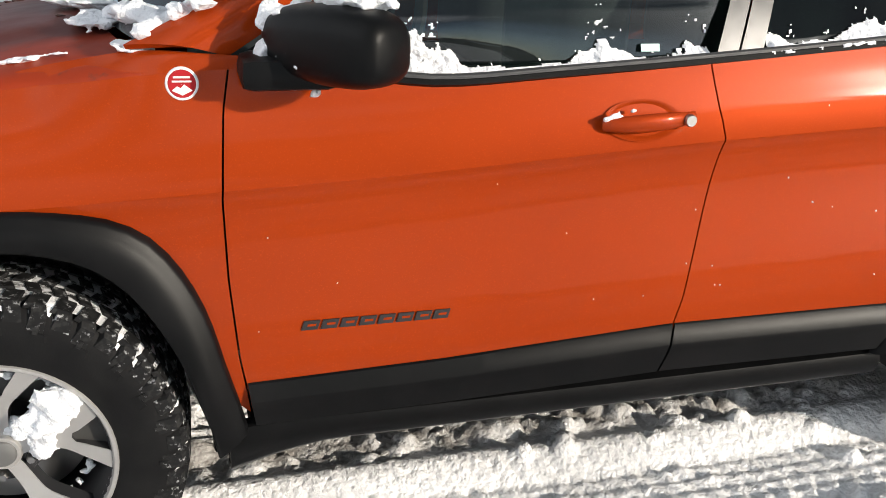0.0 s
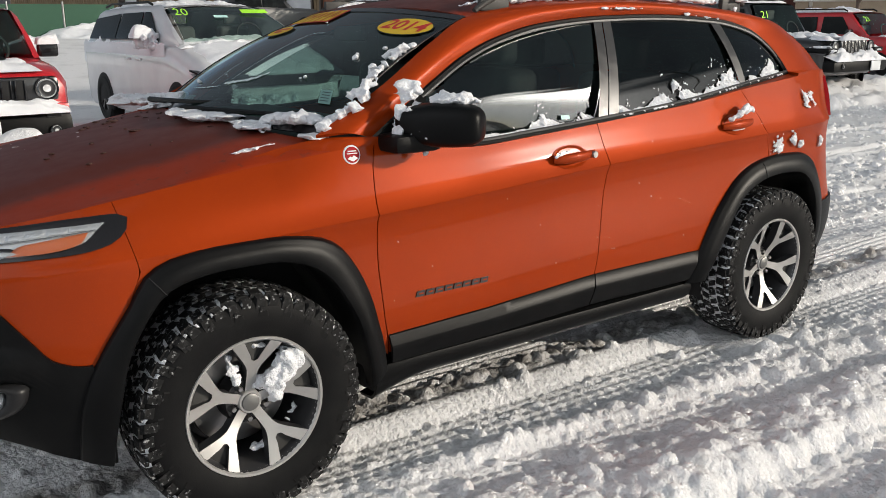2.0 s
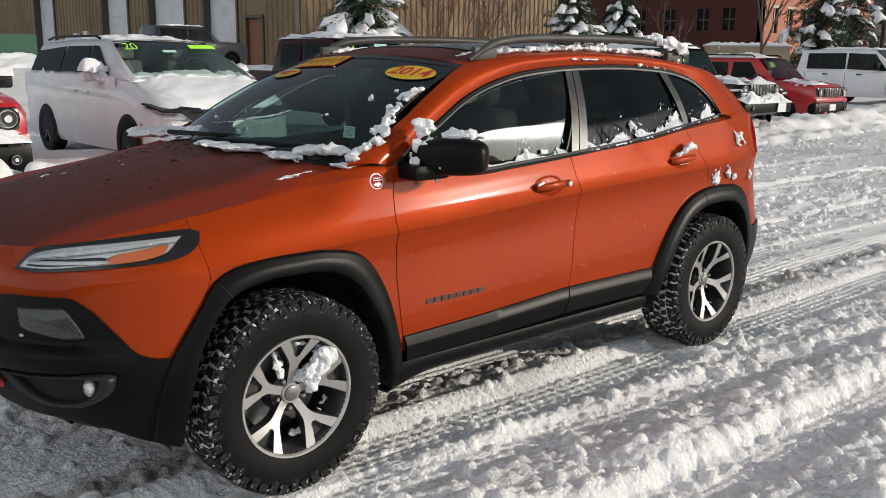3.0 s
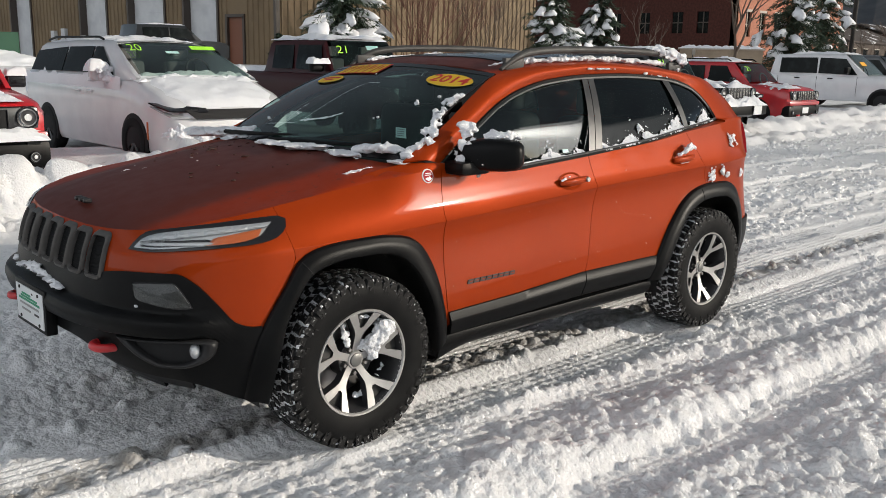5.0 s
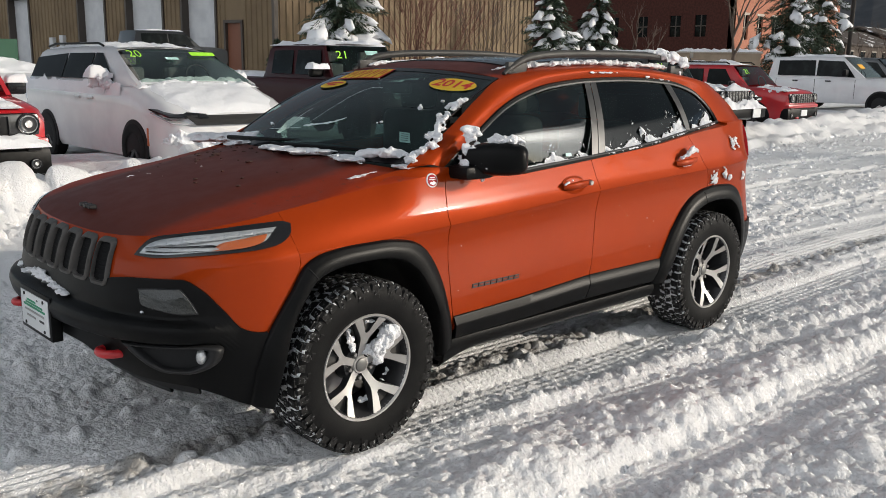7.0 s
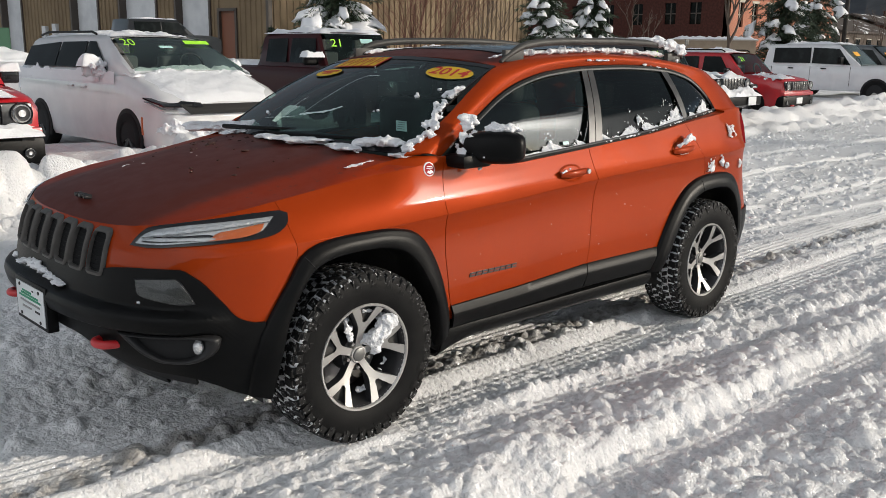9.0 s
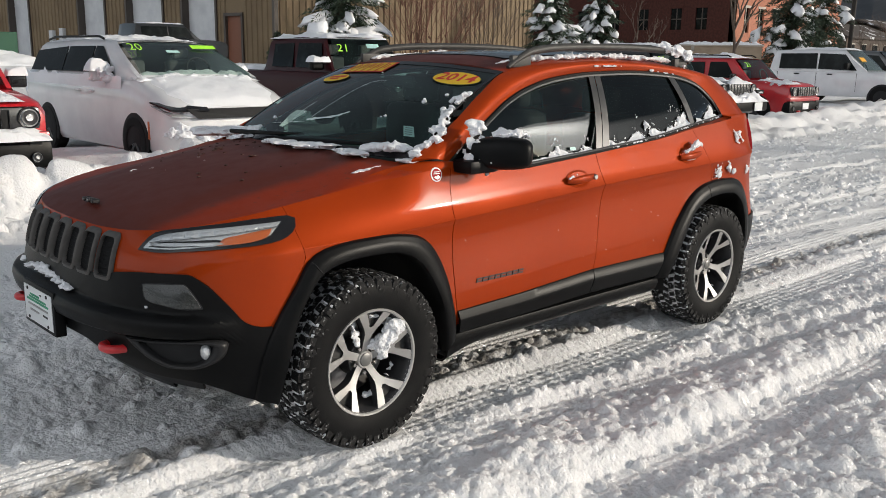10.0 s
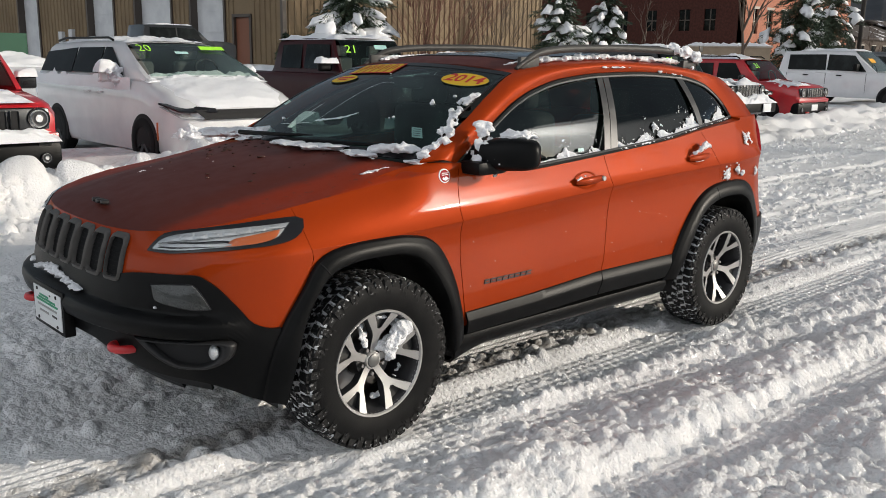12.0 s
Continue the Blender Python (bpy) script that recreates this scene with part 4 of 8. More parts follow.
# windscreen, between cowl and roof
def screen(s, r):
    """s -1..1 across (left flank -1), r 0..1 up."""
    w = 0.785 + (0.640 - 0.785) * r
    y = s * w
    x0, z0 = cowl(y) + 0.015, 1.200 - 0.012 * s * s
    x1, z1 = 0.975 + 0.06 * s * s, 1.602 - 0.038 * s * s
    b = 0.030 * math.sin(math.pi * r)
    return np.array([x0 + (x1 - x0) * r - 0.65 * b, y, z0 + (z1 - z0) * r + 0.8 * b])


P = np.array([[screen(-1 + 2 * i / 30, j / 18) for j in range(19)] for i in range(31)])
ws = mesh_object("windscreen", P.reshape(-1, 3), grid_faces(31, 19), SCREEN, suv, label="dirty windscreen with yellow price stickers")
ws.visible_shadow = False


def band(name, f, mat, parent, n=40, m=3, label="", fold=0.004, out=(-0.7, 0, 0.7)):
    return sheet(name, [[f(i / (n - 1), j / (m - 1)) for j in range(m)] for i in range(n)], mat, parent, out, fold, label)


def lift(p, d=0.003):
    return p + np.array([-0.62, 0, 0.78]) * d


band("frit_band", lambda a, b: lift(screen(-1 + 2 * a, 0.0 + 0.055 * b)), GLOSSBLACK, suv)
band("frit_band", lambda a, b: lift(screen(-1 + 2 * a, 0.955 + 0.045 * b)), GLOSSBLACK, suv)
for sgn in (-1, 1):
    band("frit_band", lambda a, b: lift(screen(sgn * (0.985 + 0.015 * b), a)), GLOSSBLACK, suv)


# roof
def roof(x, y):
    w = 0.605 - 0.03 * max(0, x - 2.4)
    c = ROOFMID(x)
    return c - 0.045 * abs(y / w) ** 2.4


ROOFMID = curve_fn([(0.98, 1.602), (1.15, 1.632), (1.4, 1.655), (1.9, 1.672), (2.4, 1.660), (2.9, 1.592), (3.15, 1.525), (3.35, 1.45)])
rows = []
for i in range(31):
    s = -1 + 2 * i / 30
    row = []
    for j in range(30):
        r = j / 29
        x0 = 0.978 + 0.058 * s * s
        x = x0 + (3.34 - 0.12 * s * s - x0) * r
        w = float(np.interp(x, [p[0] for p in RAIL_OUT[3:9]], [-p[1] for p in RAIL_OUT[3:9]]))
        zr = float(np.interp(x, [p[0] for p in RAIL_OUT[3:9]], [p[2] for p in RAIL_OUT[3:9]]))
        c = ROOFMID(x)
        row.append((x, s * w, c + (zr - c) * abs(s) ** 3 + 0.001))
    rows.append(row)
# roof shares the hood's paint, with the same reflection tone in its middle
sheet("roof", rows, HOODPAINT, suv, (0, 0, 1), label="orange roof, its flat middle toned darker for reflected sky")
rows = [[(x, y, ROOFMID(x) - 0.04 * abs(y / 0.6) ** 3 + 0.006) for y in np.linspace(-0.47, 0.47, 15)] for x in np.linspace(1.24, 2.45, 24)]
sheet("sunroof", rows, GLOSSBLACK, suv, (0, 0, 1), label="black glass roof panel")
# tail: spoiler, rear screen, tailgate
rows = [[(3.24 + 0.12 * b - 0.08 * (y / 0.55) ** 2, y, ROOFMID(3.24) - 0.03 * b - 0.04 * (y / 0.55) ** 2 + 0.008) for b in (0, 0.5, 1)] for y in np.linspace(-0.55, 0.55, 13)]
sheet("spoiler", rows, PAINT, suv, (0, 0, 1), fold=0.03)
rows = [[(3.30 + 0.16 * b + 0.06 * (1 - (y / 0.6) ** 2), y * (1 + 0.06 * b), 1.43 - 0.20 * b) for b in np.linspace(0, 1, 6)] for y in np.linspace(-0.58, 0.58, 15)]
sheet("rear_screen", rows, GLOSSBLACK, suv, (1, 0, 0.4))
us = np.linspace(u_of_x(3.40), U_END, 16)
rows = [[body(u, z) for z in np.linspace(0.60, 1.24, 12)] for u in us]
sheet("tailgate", np.concatenate([np.array(rows), flip(rows)[::-1][1:]]), PAINT, suv, (1, 0, 0))
us = np.linspace(u_of_x(3.10), U_END, 18)
rows = [[body(u, z, 0.012) for z in np.linspace(0.34, 0.64, 9)] for u in us]
sheet("rear_bumper", np.concatenate([np.array(rows), flip(rows)[::-1][1:]]), CLAD, suv, (1, 0, 0), fold=0.03, label="black plastic rear bumper")
for sgn in (1, -1):
    rows = []
    for i in range(10):
        u = u_of_x(3.36) + i / 9 * (u_of_x(3.58) - u_of_x(3.36))
        rows.append([body(u, 1.06 + 0.20 * v + 0.02 * i / 9, 0.022 * math.sin(math.pi * (0.15 + 0.7 * v))) * np.array([1, sgn, 1]) for v in np.linspace(0, 1, 7)])
    sheet("tail_lamp", rows, LENSRED, suv, (0.7, -0.7 * sgn, 0), fold=0.02, label="red tail lamp")

# roof rails
for sgn in (1, -1):
    pts = path_fn([(1.10, 0.612, 1.585), (1.17, 0.612, 1.625), (1.29, 0.61, 1.668), (1.56, 0.607, 1.690), (2.05, 0.605, 1.698), (2.45, 0.60, 1.690), (2.66, 0.595, 1.665), (2.78, 0.59, 1.615)])
    tube("roof_rail", [pts(t) * np.array([1, -sgn, 1]) for t in np.linspace(0, 1, 40)], [0.012 + 0.012 * min(1, 8 * t, 8 * (1 - t)) for t in np.linspace(0, 1, 40)], GREYRAIL, suv, 10, 0.85, label="grey roof rail")
    for x in (1.20, 2.66):
        z = roof(x, 0.6)
        part("rail_foot", box_bm(x - 0.07, x + 0.07, -sgn * 0.602 - 0.014, -sgn * 0.602 + 0.014, z - 0.01, z + 0.05, 0.008), GREYRAIL, suv)

# door mirrors
for sgn in (1, -1):
    lng, nrm = Vector((0.60, -0.80, 0.0)), Vector((-0.80, -0.60, 0.0))
    rows = []
    for i in range(17):
        a = -math.pi / 2 + math.pi * i / 16
        ring = []
        for w in np.linspace(0, 2 * math.pi, 28, endpoint=False):
            p = lambda c, k: math.copysign(abs(c) ** k, c)
            ca = p(math.cos(a), 0.42)
            l = 0.148 * p(math.sin(a), 0.75)
            n = 0.074 * ca * p(math.cos(w), 0.75)
            h = (0.078 if math.sin(w) > 0 else 0.070) * ca * p(math.sin(w), 0.62) * (1 + 0.9 * (l if l < 0 else 0))
            q = Vector((0.684, -0.962, 1.214)) + lng * l + nrm * n
            ring.append((q.x, q.y * sgn, q.z + h))
        rows.append(ring)
    v = [p for r in rows for p in r]
    mesh_object("door_mirror", v, grid_faces(17, 28, closed_v=True), CLAD, suv, label="black plastic door mirror with snow on top", sharp=70)
    bm = box_bm(0.515, 0.70, -sgn * 0.955, -sgn * 0.82, 1.128, 1.190, 0.024)
    part("mirror_foot", bm, CLAD, suv)

# door handles: a dished cup and a bow
for hx, hz in ((1.375, 1.038), (2.395, 1.090)):
    for sgn in (1, -1):
        rows = []
        for i in range(9):
            r = i / 8
            row = []
            for w in np.linspace(0, 2 * math.pi, 28, endpoint=False):
                x = hx - 0.012 + 0.092 * r * math.cos(w)
                z = hz + 0.044 * r * math.sin(w)
                p = flank(x, z, 0.0025 - 0.0 * r)
                p[1] += 0.004 * (1 - r**4) - 0.006 * math.exp(-((r - 0.93) / 0.07) ** 2)
                row.append(p * np.array([1, sgn, 1]))
            rows.append(row)
        mesh_object("handle_cup", np.array(rows).reshape(-1, 3), grid_faces(9, 28, closed_v=True), PAINT, suv)
        pts = []
        for t in np.linspace(0, 1, 18):
            x = hx - 0.108 + 0.216 * t
            p = flank(x, hz + 0.006 * (2 * t - 1), 0.012 + 0.020 * math.sin(math.pi * t) ** 0.6)
            pts.append(p * np.array([1, sgn, 1]))
        bow = tube("door_handle", pts, [0.010 + 0.010 * math.sin(math.pi * (0.12 + 0.8 * t)) for t in np.linspace(0, 1, 18)], PAINT, suv, 12, 0.55, up=(0, 1, 0), label="body-coloured door handle")
        if hx < 2:
            v, f = lathe([(0.0, -0.002), (0.012, -0.002), (0.014, 0.002), (0.014, 0.012)], 16)
            c = flank(hx + 0.086, hz + 0.003, 0.040) * np.array([1, sgn, 1])
            mesh_object("lock_barrel", [(a + c[0], b * sgn + c[1], d + c[2]) for a, b, d in v], f, STEEL, suv)


# ---- wheels
GROOVESNOW = material("groove_snow", (0.66, 0.67, 0.69), 0.9, spec=0.1)
vary(GROOVESNOW, (0.02, 0.02, 0.02), 35, 0.48, 0.58)
bump(GROOVESNOW, 120, 0.6, 0.006)
FORKGREY = material("fork_recess_paint", (0.055, 0.054, 0.052), 0.45, 0.3)
CAPGREY = material("cap_alloy", (0.20, 0.20, 0.195), 0.42, 0.6)
def tyre_profile():
    # radius, offset from the wheel's middle (outer side negative)
    return [(0.222, -0.098), (0.228, -0.108), (0.25, -0.116), (0.285, -0.121), (0.315, -0.120), (0.338, -0.114), (0.352, -0.106), (0.360, -0.096), (0.3635, -0.07), (0.364, 0.0),
            (0.3635, 0.07), (0.360, 0.096), (0.338, 0.114), (0.285, 0.121), (0.228, 0.108), (0.222, 0.098)]


def build_wheel(turn):
    """A wheel at the origin, its face towards -y."""
    w = new("wheel")
    v, f = lathe(tyre_profile(), 72)
    mesh_object("tyre", v, f, RUBBER, w, label="black all-terrain tyre packed with snow")
    # tread blocks
    verts, faces = [], []

    def block(a0, a1, skew, y0, y1, r0, r1, slope=0.0):
        base = len(verts)
        for r in (r0, r1):
            for a, y in ((a0, y0), (a1, y0), (a1 + skew, y1), (a0 + skew, y1)):
                sh = 0.12 * (a1 - a0) * (1 if r == r1 else 0)
                aa = a + (sh if a == a0 or a == a0 + skew else -sh)
                rr = r - slope * abs(y - (y0 if abs(y0) < abs(y1) else y1)) ** 1.0
                verts.append((rr * math.cos(aa), y, rr * math.sin(aa)))
        faces.extend([(base + 4, base + 5, base + 6, base + 7)] + [(base + k, base + (k + 1) % 4, base + 4 + (k + 1) % 4, base + 4 + k) for k in range(4)])

    n = 48
    step = 2 * math.pi / n
    for k in range(n):
        a = k * step
        long = 0.88 if k % 2 else 0.84
        block(a, a + long * step, 0.02, -0.066, -0.109, 0.362, 0.3745, 0.10)
        block(a + 0.01, a + 0.01 + 0.80 * step, -0.02, -0.104, -0.1195 if k % 2 else -0.1180, 0.322 if k % 2 else 0.342, 0.3695, 0.9)
        if k % 2:
            # a hooked rib runs on down the sidewall between the lugs
            block(a + 0.10 * step, a + 0.34 * step, 0.01, -0.112, -0.1225, 0.312, 0.330)
        block(a + 0.4 * step, a + 1.05 * step, 0.03, -0.057, -0.024, 0.362, 0.375)
        block(a + 0.1 * step, a + 0.75 * step, -0.03, -0.017, 0.017, 0.362, 0.375)
        block(a + 0.5 * step, a + 1.15 * step, 0.03, 0.024, 0.057, 0.362, 0.375)
        block(a, a + long * step, 0.02, 0.066, 0.112, 0.362, 0.3745, 0.10)
    mesh_object("tread", verts, faces, TREAD, w, smooth=False)
    v, f = lathe([(0.3650, -0.097), (0.3695, -0.07), (0.3700, 0.07), (0.3650, 0.097)], 72)
    mesh_object("groove_snow", v, f, GROOVESNOW, w, label="snow packed in the tread")
    # moulded bars on the sidewall
    for k in range(24):
        a = k * 2 * math.pi / 24 + 0.05
        if k % 8 in (0, 7):
            continue
        verts, faces = [], []
        block(a, a + 0.10, 0.05, -0.116, -0.1220, 0.300, 0.316)
        mesh_object("sidewall_mark", verts, faces, RUBBER, w, smooth=False)
    # rim
    v, f = lathe([(0.224, -0.100), (0.231, -0.106), (0.229, -0.112), (0.222, -0.111), (0.214, -0.100), (0.205, -0.06), (0.19, 0.05), (0.185, 0.09), (0.03, 0.085)], 64)
    mesh_object("rim", v, f, ALLOYDARK, w, label="dark alloy rim")
    v, f = lathe([(0.2135, -0.098), (0.222, -0.1125), (0.2295, -0.1135), (0.2325, -0.107), (0.228, -0.102)], 72)
    mesh_object("rim_lip", v, f, ALLOY, w, label="bright machined lip")
    v, f = lathe([(0.06, 0.03), (0.165, 0.03), (0.168, 0.045), (0.165, 0.055), (0.06, 0.055)], 40)
    mesh_object("brake_disc", v, f, STEEL, w)
    v, f = lathe([(0.0, 0.02), (0.062, 0.02), (0.07, 0.05)], 24)
    mesh_object("hub_carrier", v, f, STEEL, w)
    # five forked spokes
    for k in range(5):
        a0 = turn + k * 2 * math.pi / 5

        def at(r, da):
            return (r * math.cos(a0 + da), r * math.sin(a0 + da))
        # stem
        half = [(0.036, 0.46), (0.050, 0.33), (0.072, 0.225), (0.092, 0.185), (0.112, 0.172), (0.128, 0.200), (0.150, 0.262), (0.217, 0.392), (0.2195, 0.205), (0.166, 0.105), (0.150, 0.078)]
        outline = [at(r, -w) for r, w in half] + [at(0.144, 0.0)] + [at(r, w) for r, w in half[::-1]]
        # painted floor of the fork, set back behind its arms
        floor_ = [at(0.140, -0.09), at(0.221, -0.26), at(0.221, 0.26), at(0.140, 0.09)]
        part("fork_floor", prism([q for q in floor_[::-1]], -0.072, -0.060), FORKGREY, w, "grey painted recess between spoke arms")
        bm = bmesh.new()
        rows = []
        for dy, grow in ((0, 1.0), (0.006, 1.0), (0.03, 1.0)):
            row = []
            for (x, z) in outline:
                r = math.hypot(x, z)
                y = -0.058 - 0.050 * min(1, max(0, (r - 0.05) / 0.15)) ** 1.3
                row.append(bm.verts.new((x * grow, y + dy, z * grow)))
            rows.append(row)
        top = bm.faces.new(rows[0])
        m = len(outline)
        rim_verts = list(rows[0])
        bmesh.ops.inset_region(bm, faces=[top], thickness=0.0035, depth=0.0)
        for q in rim_verts:
            q.co.y += 0.0035
        bmesh.ops.triangulate(bm, faces=[q for q in bm.faces if len(q.verts) > 4])
        for i in range(m):
            j = (i + 1) % m
            bm.faces.new((rows[0][j], rows[0][i], rows[1][i], rows[1][j]))
        part("spoke", bm, ALLOY, w, "machined alloy spoke", sharp=25)
        bm = bmesh.new()
        lowr = []
        for dy in (0.0065, 0.045):
            lowr.append([])
            for (x, z) in outline:
                r = math.hypot(x, z)
                y = -0.058 - 0.050 * min(1, max(0, (r - 0.05) / 0.15)) ** 1.3
                g = 1.0 if dy < 0.01 else 0.985
                lowr[-1].append(bm.verts.new((x * g, y + dy, z * g)))
        for i in range(m):
            j = (i + 1) % m
            bm.faces.new((lowr[0][j], lowr[0][i], lowr[1][i], lowr[1][j]))
        part("spoke_pocket", bm, ALLOYDARK, w, sharp=25)
        # lug nut
        a1 = a0 + math.pi / 5
        v, f = lathe([(0, -0.062), (0.008, -0.062), (0.0105, -0.055), (0.0115, -0.03), (0.0115, -0.01)], 6)
        mesh_object("lug_nut", [(x + 0.058 * math.cos(a1), y, z + 0.058 * math.sin(a1)) for x, y, z in v], f, STEEL, w)
    v, f = lathe([(0, -0.068), (0.022, -0.0675), (0.028, -0.065), (0.031, -0.058), (0.033, -0.03)], 32)
    mesh_object("centre_cap", v, f, CAPGREY, w, label="grey centre cap")
    v, f = lathe([(0.030, -0.0605), (0.036, -0.0605), (0.039, -0.057), (0.041, -0.03)], 40)
    mesh_object("hub_face", v, f, ALLOY, w, label="machined hub face")
    v, f = lathe([(0.0, -0.04), (0.075, -0.04), (0.082, -0.02), (0.085, 0.02)], 30)
    mesh_object("hub_plate", v, f, ALLOYDARK, w)
    return w


def set_wheel(w, x, y, flipped):
    w.parent = suv
    w.matrix_local = pose(x, y, 0.380, 0, 0, 180 if flipped else 0)


WY = 0.805
w1 = build_wheel(radians(85))
set_wheel(w1, 0.0, -WY, False)
w2 = build_wheel(radians(54))
set_wheel(w2, 2.72, -WY, False)
set_wheel(copy_thing(w1, pose(0, 0, 0)), 0.0, WY, True)
set_wheel(copy_thing(w2, pose(0, 0, 0)), 2.72, WY, True)


# ---- nose: grille, lamps, hooks, plate
def on_body(v, z, proud):
    """v: signed metres round from the nose's middle (left flank negative)."""
    p = body(abs(v), z, proud)
    if v > 0:
        p[1] = -p[1]
    return p


def patch(name, outline, mat, parent, side, edge=0.004, rise=0.0, rings=6, n=48, label="", hollow=0.0):
    """A plate on the body's skin inside a closed outline of (u, z); hollow > 0 leaves a rim only."""
    c = np.mean(outline, axis=0)
    f = path_fn(list(outline) + [outline[0]])
    rows = []
    radii = np.linspace(hollow, 1, rings)
    for r in radii:
        k = rise * (1 - r * r) if not hollow else rise * math.sin(math.pi * (r - hollow) / (1 - hollow)) ** 0.7
        rows.append([on_body(side * q[0], q[1], edge + k) for q in [c + (f(i / n) - c) * r for i in range(n)]])
    rows.append([on_body(side * q[0], q[1], -0.006) for q in [f(i / n) for i in range(n)]])
    return mesh_object(name, np.array(rows).reshape(-1, 3), grid_faces(len(rows), n, closed_v=True), mat, parent, label=label, sharp=60)


def rounded(u0, u1, z0, z1, r, lean=0.0):
    pts = []
    for cx, cz, a in ((u1 - r, z1 - r, 0), (u0 + r, z1 - r, 90), (u0 + r, z0 + r, 180), (u1 - r, z0 + r, 270)):
        for k in (0, 45, 90):
            w = radians(a + k)
            z = cz + r * math.sin(w)
            pts.append((cx + r * math.cos(w) + lean * (z - z0), z))
    return pts


SURROUND = material("grey_surround", (0.016, 0.016, 0.017), 0.42, spec=0.3)
MESHGRILLE = material("grille_mesh", (0.004, 0.004, 0.0045), 0.6, spec=0.15)
for k in range(7):
    c = (k - 3) * 0.134
    wide = 0.056
    outline = [(c + a, b) for a, b in rounded(-wide, wide, 0.782, 0.962, 0.022)]
    f = path_fn(outline + [outline[0]])
    rows = [[on_body(q[0], q[1], h) for q in [np.array([c, 0.872]) + (f(i / 40) - np.array([c, 0.872])) * s for i in range(40)]] for s, h in ((0.79, -0.004), (0.79, 0.014), (0.83, 0.020), (0.95, 0.015), (1.0, 0.002))]
    slot = mesh_object("grille_slot", np.array(rows).reshape(-1, 3), grid_faces(5, 40, closed_v=True), GRILLERIM, suv, label="grey-rimmed grille slot", sharp=50)
    rows = [[on_body(q[0], q[1], 0.003) for q in [np.array([c, 0.872]) + (f(i / 40) - np.array([c, 0.872])) * s for i in range(40)]] for s in (0.0, 0.4, 0.84)]
    mesh_object("mesh_insert", np.array(rows).reshape(-1, 3), grid_faces(3, 40, closed_v=True), MESHGRILLE, slot, label="black mesh insert")
    for m in range(9):
        z = 0.808 + m * 0.0165
        tube("mesh_bar", [on_body(c + s * 0.040, z + 0.004 * (abs(s) - 0.5), 0.006) for s in (-1, -0.5, 0, 0.5, 1)], 0.0016, MESHGRILLE, slot, 5)

BEZEL = [(0.575, 0.915), (0.60, 0.95), (0.635, 0.978), (0.79, 1.000), (0.97, 1.016), (1.12, 1.027), (1.22, 1.030), (1.255, 1.020), (1.245, 0.99), (1.18, 0.952), (1.08, 0.938), (0.96, 0.932), (0.80, 0.922), (0.66, 0.912)]
LAMP = [(0.605, 0.925), (0.635, 0.957), (0.70, 0.978), (0.97, 1.003), (1.19, 1.013), (1.17, 1.000), (1.12, 0.967), (1.02, 0.949), (0.85, 0.938), (0.69, 0.926)]
AMBERS = [(0.915, 0.944), (0.945, 0.966), (1.02, 0.978), (1.14, 0.993), (1.115, 0.968), (1.03, 0.950)]
for side in (-1, 1):
    lamp = patch("headlamp", BEZEL, GLOSSBLACK, suv, side, 0.006, 0.004, label="slim headlamp in a gloss-black bezel")
    patch("reflector", LAMP, LAMPSILVER, lamp, side, 0.011, 0.002)
    patch("turn_signal", AMBERS, AMBER, lamp, side, 0.0145, 0.002, label="amber reflector")
    low_strip = [(0.63, 0.931), (0.69, 0.950), (0.80, 0.958), (0.92, 0.964), (0.945, 0.955), (0.93, 0.949), (0.80, 0.939), (0.68, 0.931)]
    patch("lamp_bowl", low_strip, GLOSSBLACK, lamp, side, 0.0145, 0.001, 4)
    patch("lamp_bowl", [(a, b * 0.55 + 0.945 * 0.45) for a, b in low_strip], LAMPSILVER, lamp, side, 0.0165, 0.003, 4)
    # row of faceted reflectors above a bright guide
    rim_top, rim_low = (lambda t: 0.962 + 0.047 * t ** 0.75), (lambda t: 0.945 + 0.052 * t ** 0.85)
    for k in range(8):
        t0, t1 = 0.05 + k * 0.116, 0.05 + k * 0.116 + 0.106
        cell = [(0.64 + 0.52 * t, z) for t, z in ((t0, rim_low(t0) + 0.004), (t1, rim_low(t1) + 0.004), (t1, rim_top(t1)), (t0, rim_top(t0)))]
        patch("facet", cell, LAMPSILVER, lamp, side, 0.0135, 0.005, 4, 24)
    pts = [on_body(side * (0.632 + 0.53 * t), rim_low(t), 0.0165) for t in np.linspace(0, 1, 16)]
    tube("light_guide", pts, 0.0026, CHROME, lamp, 6)
    patch("lens", LAMP, CLEAR, lamp, side, 0.020, 0.004).visible_shadow = False
    # upper lamp in the black bumper
    FOG = [(0.625, 0.797), (0.70, 0.803), (0.785, 0.806), (0.83, 0.765), (0.855, 0.722), (0.80, 0.718), (0.72, 0.728), (0.645, 0.745)]
    pocket = patch("bumper_lamp", [(0.73 + (a - 0.73) * 1.06, 0.762 + (b - 0.762) * 1.10) for a, b in FOG], GLOSSBLACK, suv, side, 0.013, 0.0, label="main lamp set in the bumper")
    patch("reflector", FOG, LAMPSILVER, pocket, side, 0.015, -0.001)
    patch("lens", FOG, glass("smoked_lens", (0.26, 0.265, 0.26), 1.5), pocket, side, 0.018, 0.006).visible_shadow = False
    # fog lamp pocket low down
    LOWF = [(0.555, 0.602), (0.68, 0.604), (0.80, 0.606), (0.90, 0.603), (0.945, 0.585), (0.935, 0.545), (0.89, 0.506), (0.82, 0.486), (0.74, 0.488), (0.67, 0.515), (0.60, 0.562)]
    surround = patch("fog_surround", LOWF, SURROUND, suv, side, 0.018, 0.026, 9, label="dark grey fog-lamp surround", hollow=0.66)
    mid = np.mean(LOWF, axis=0)
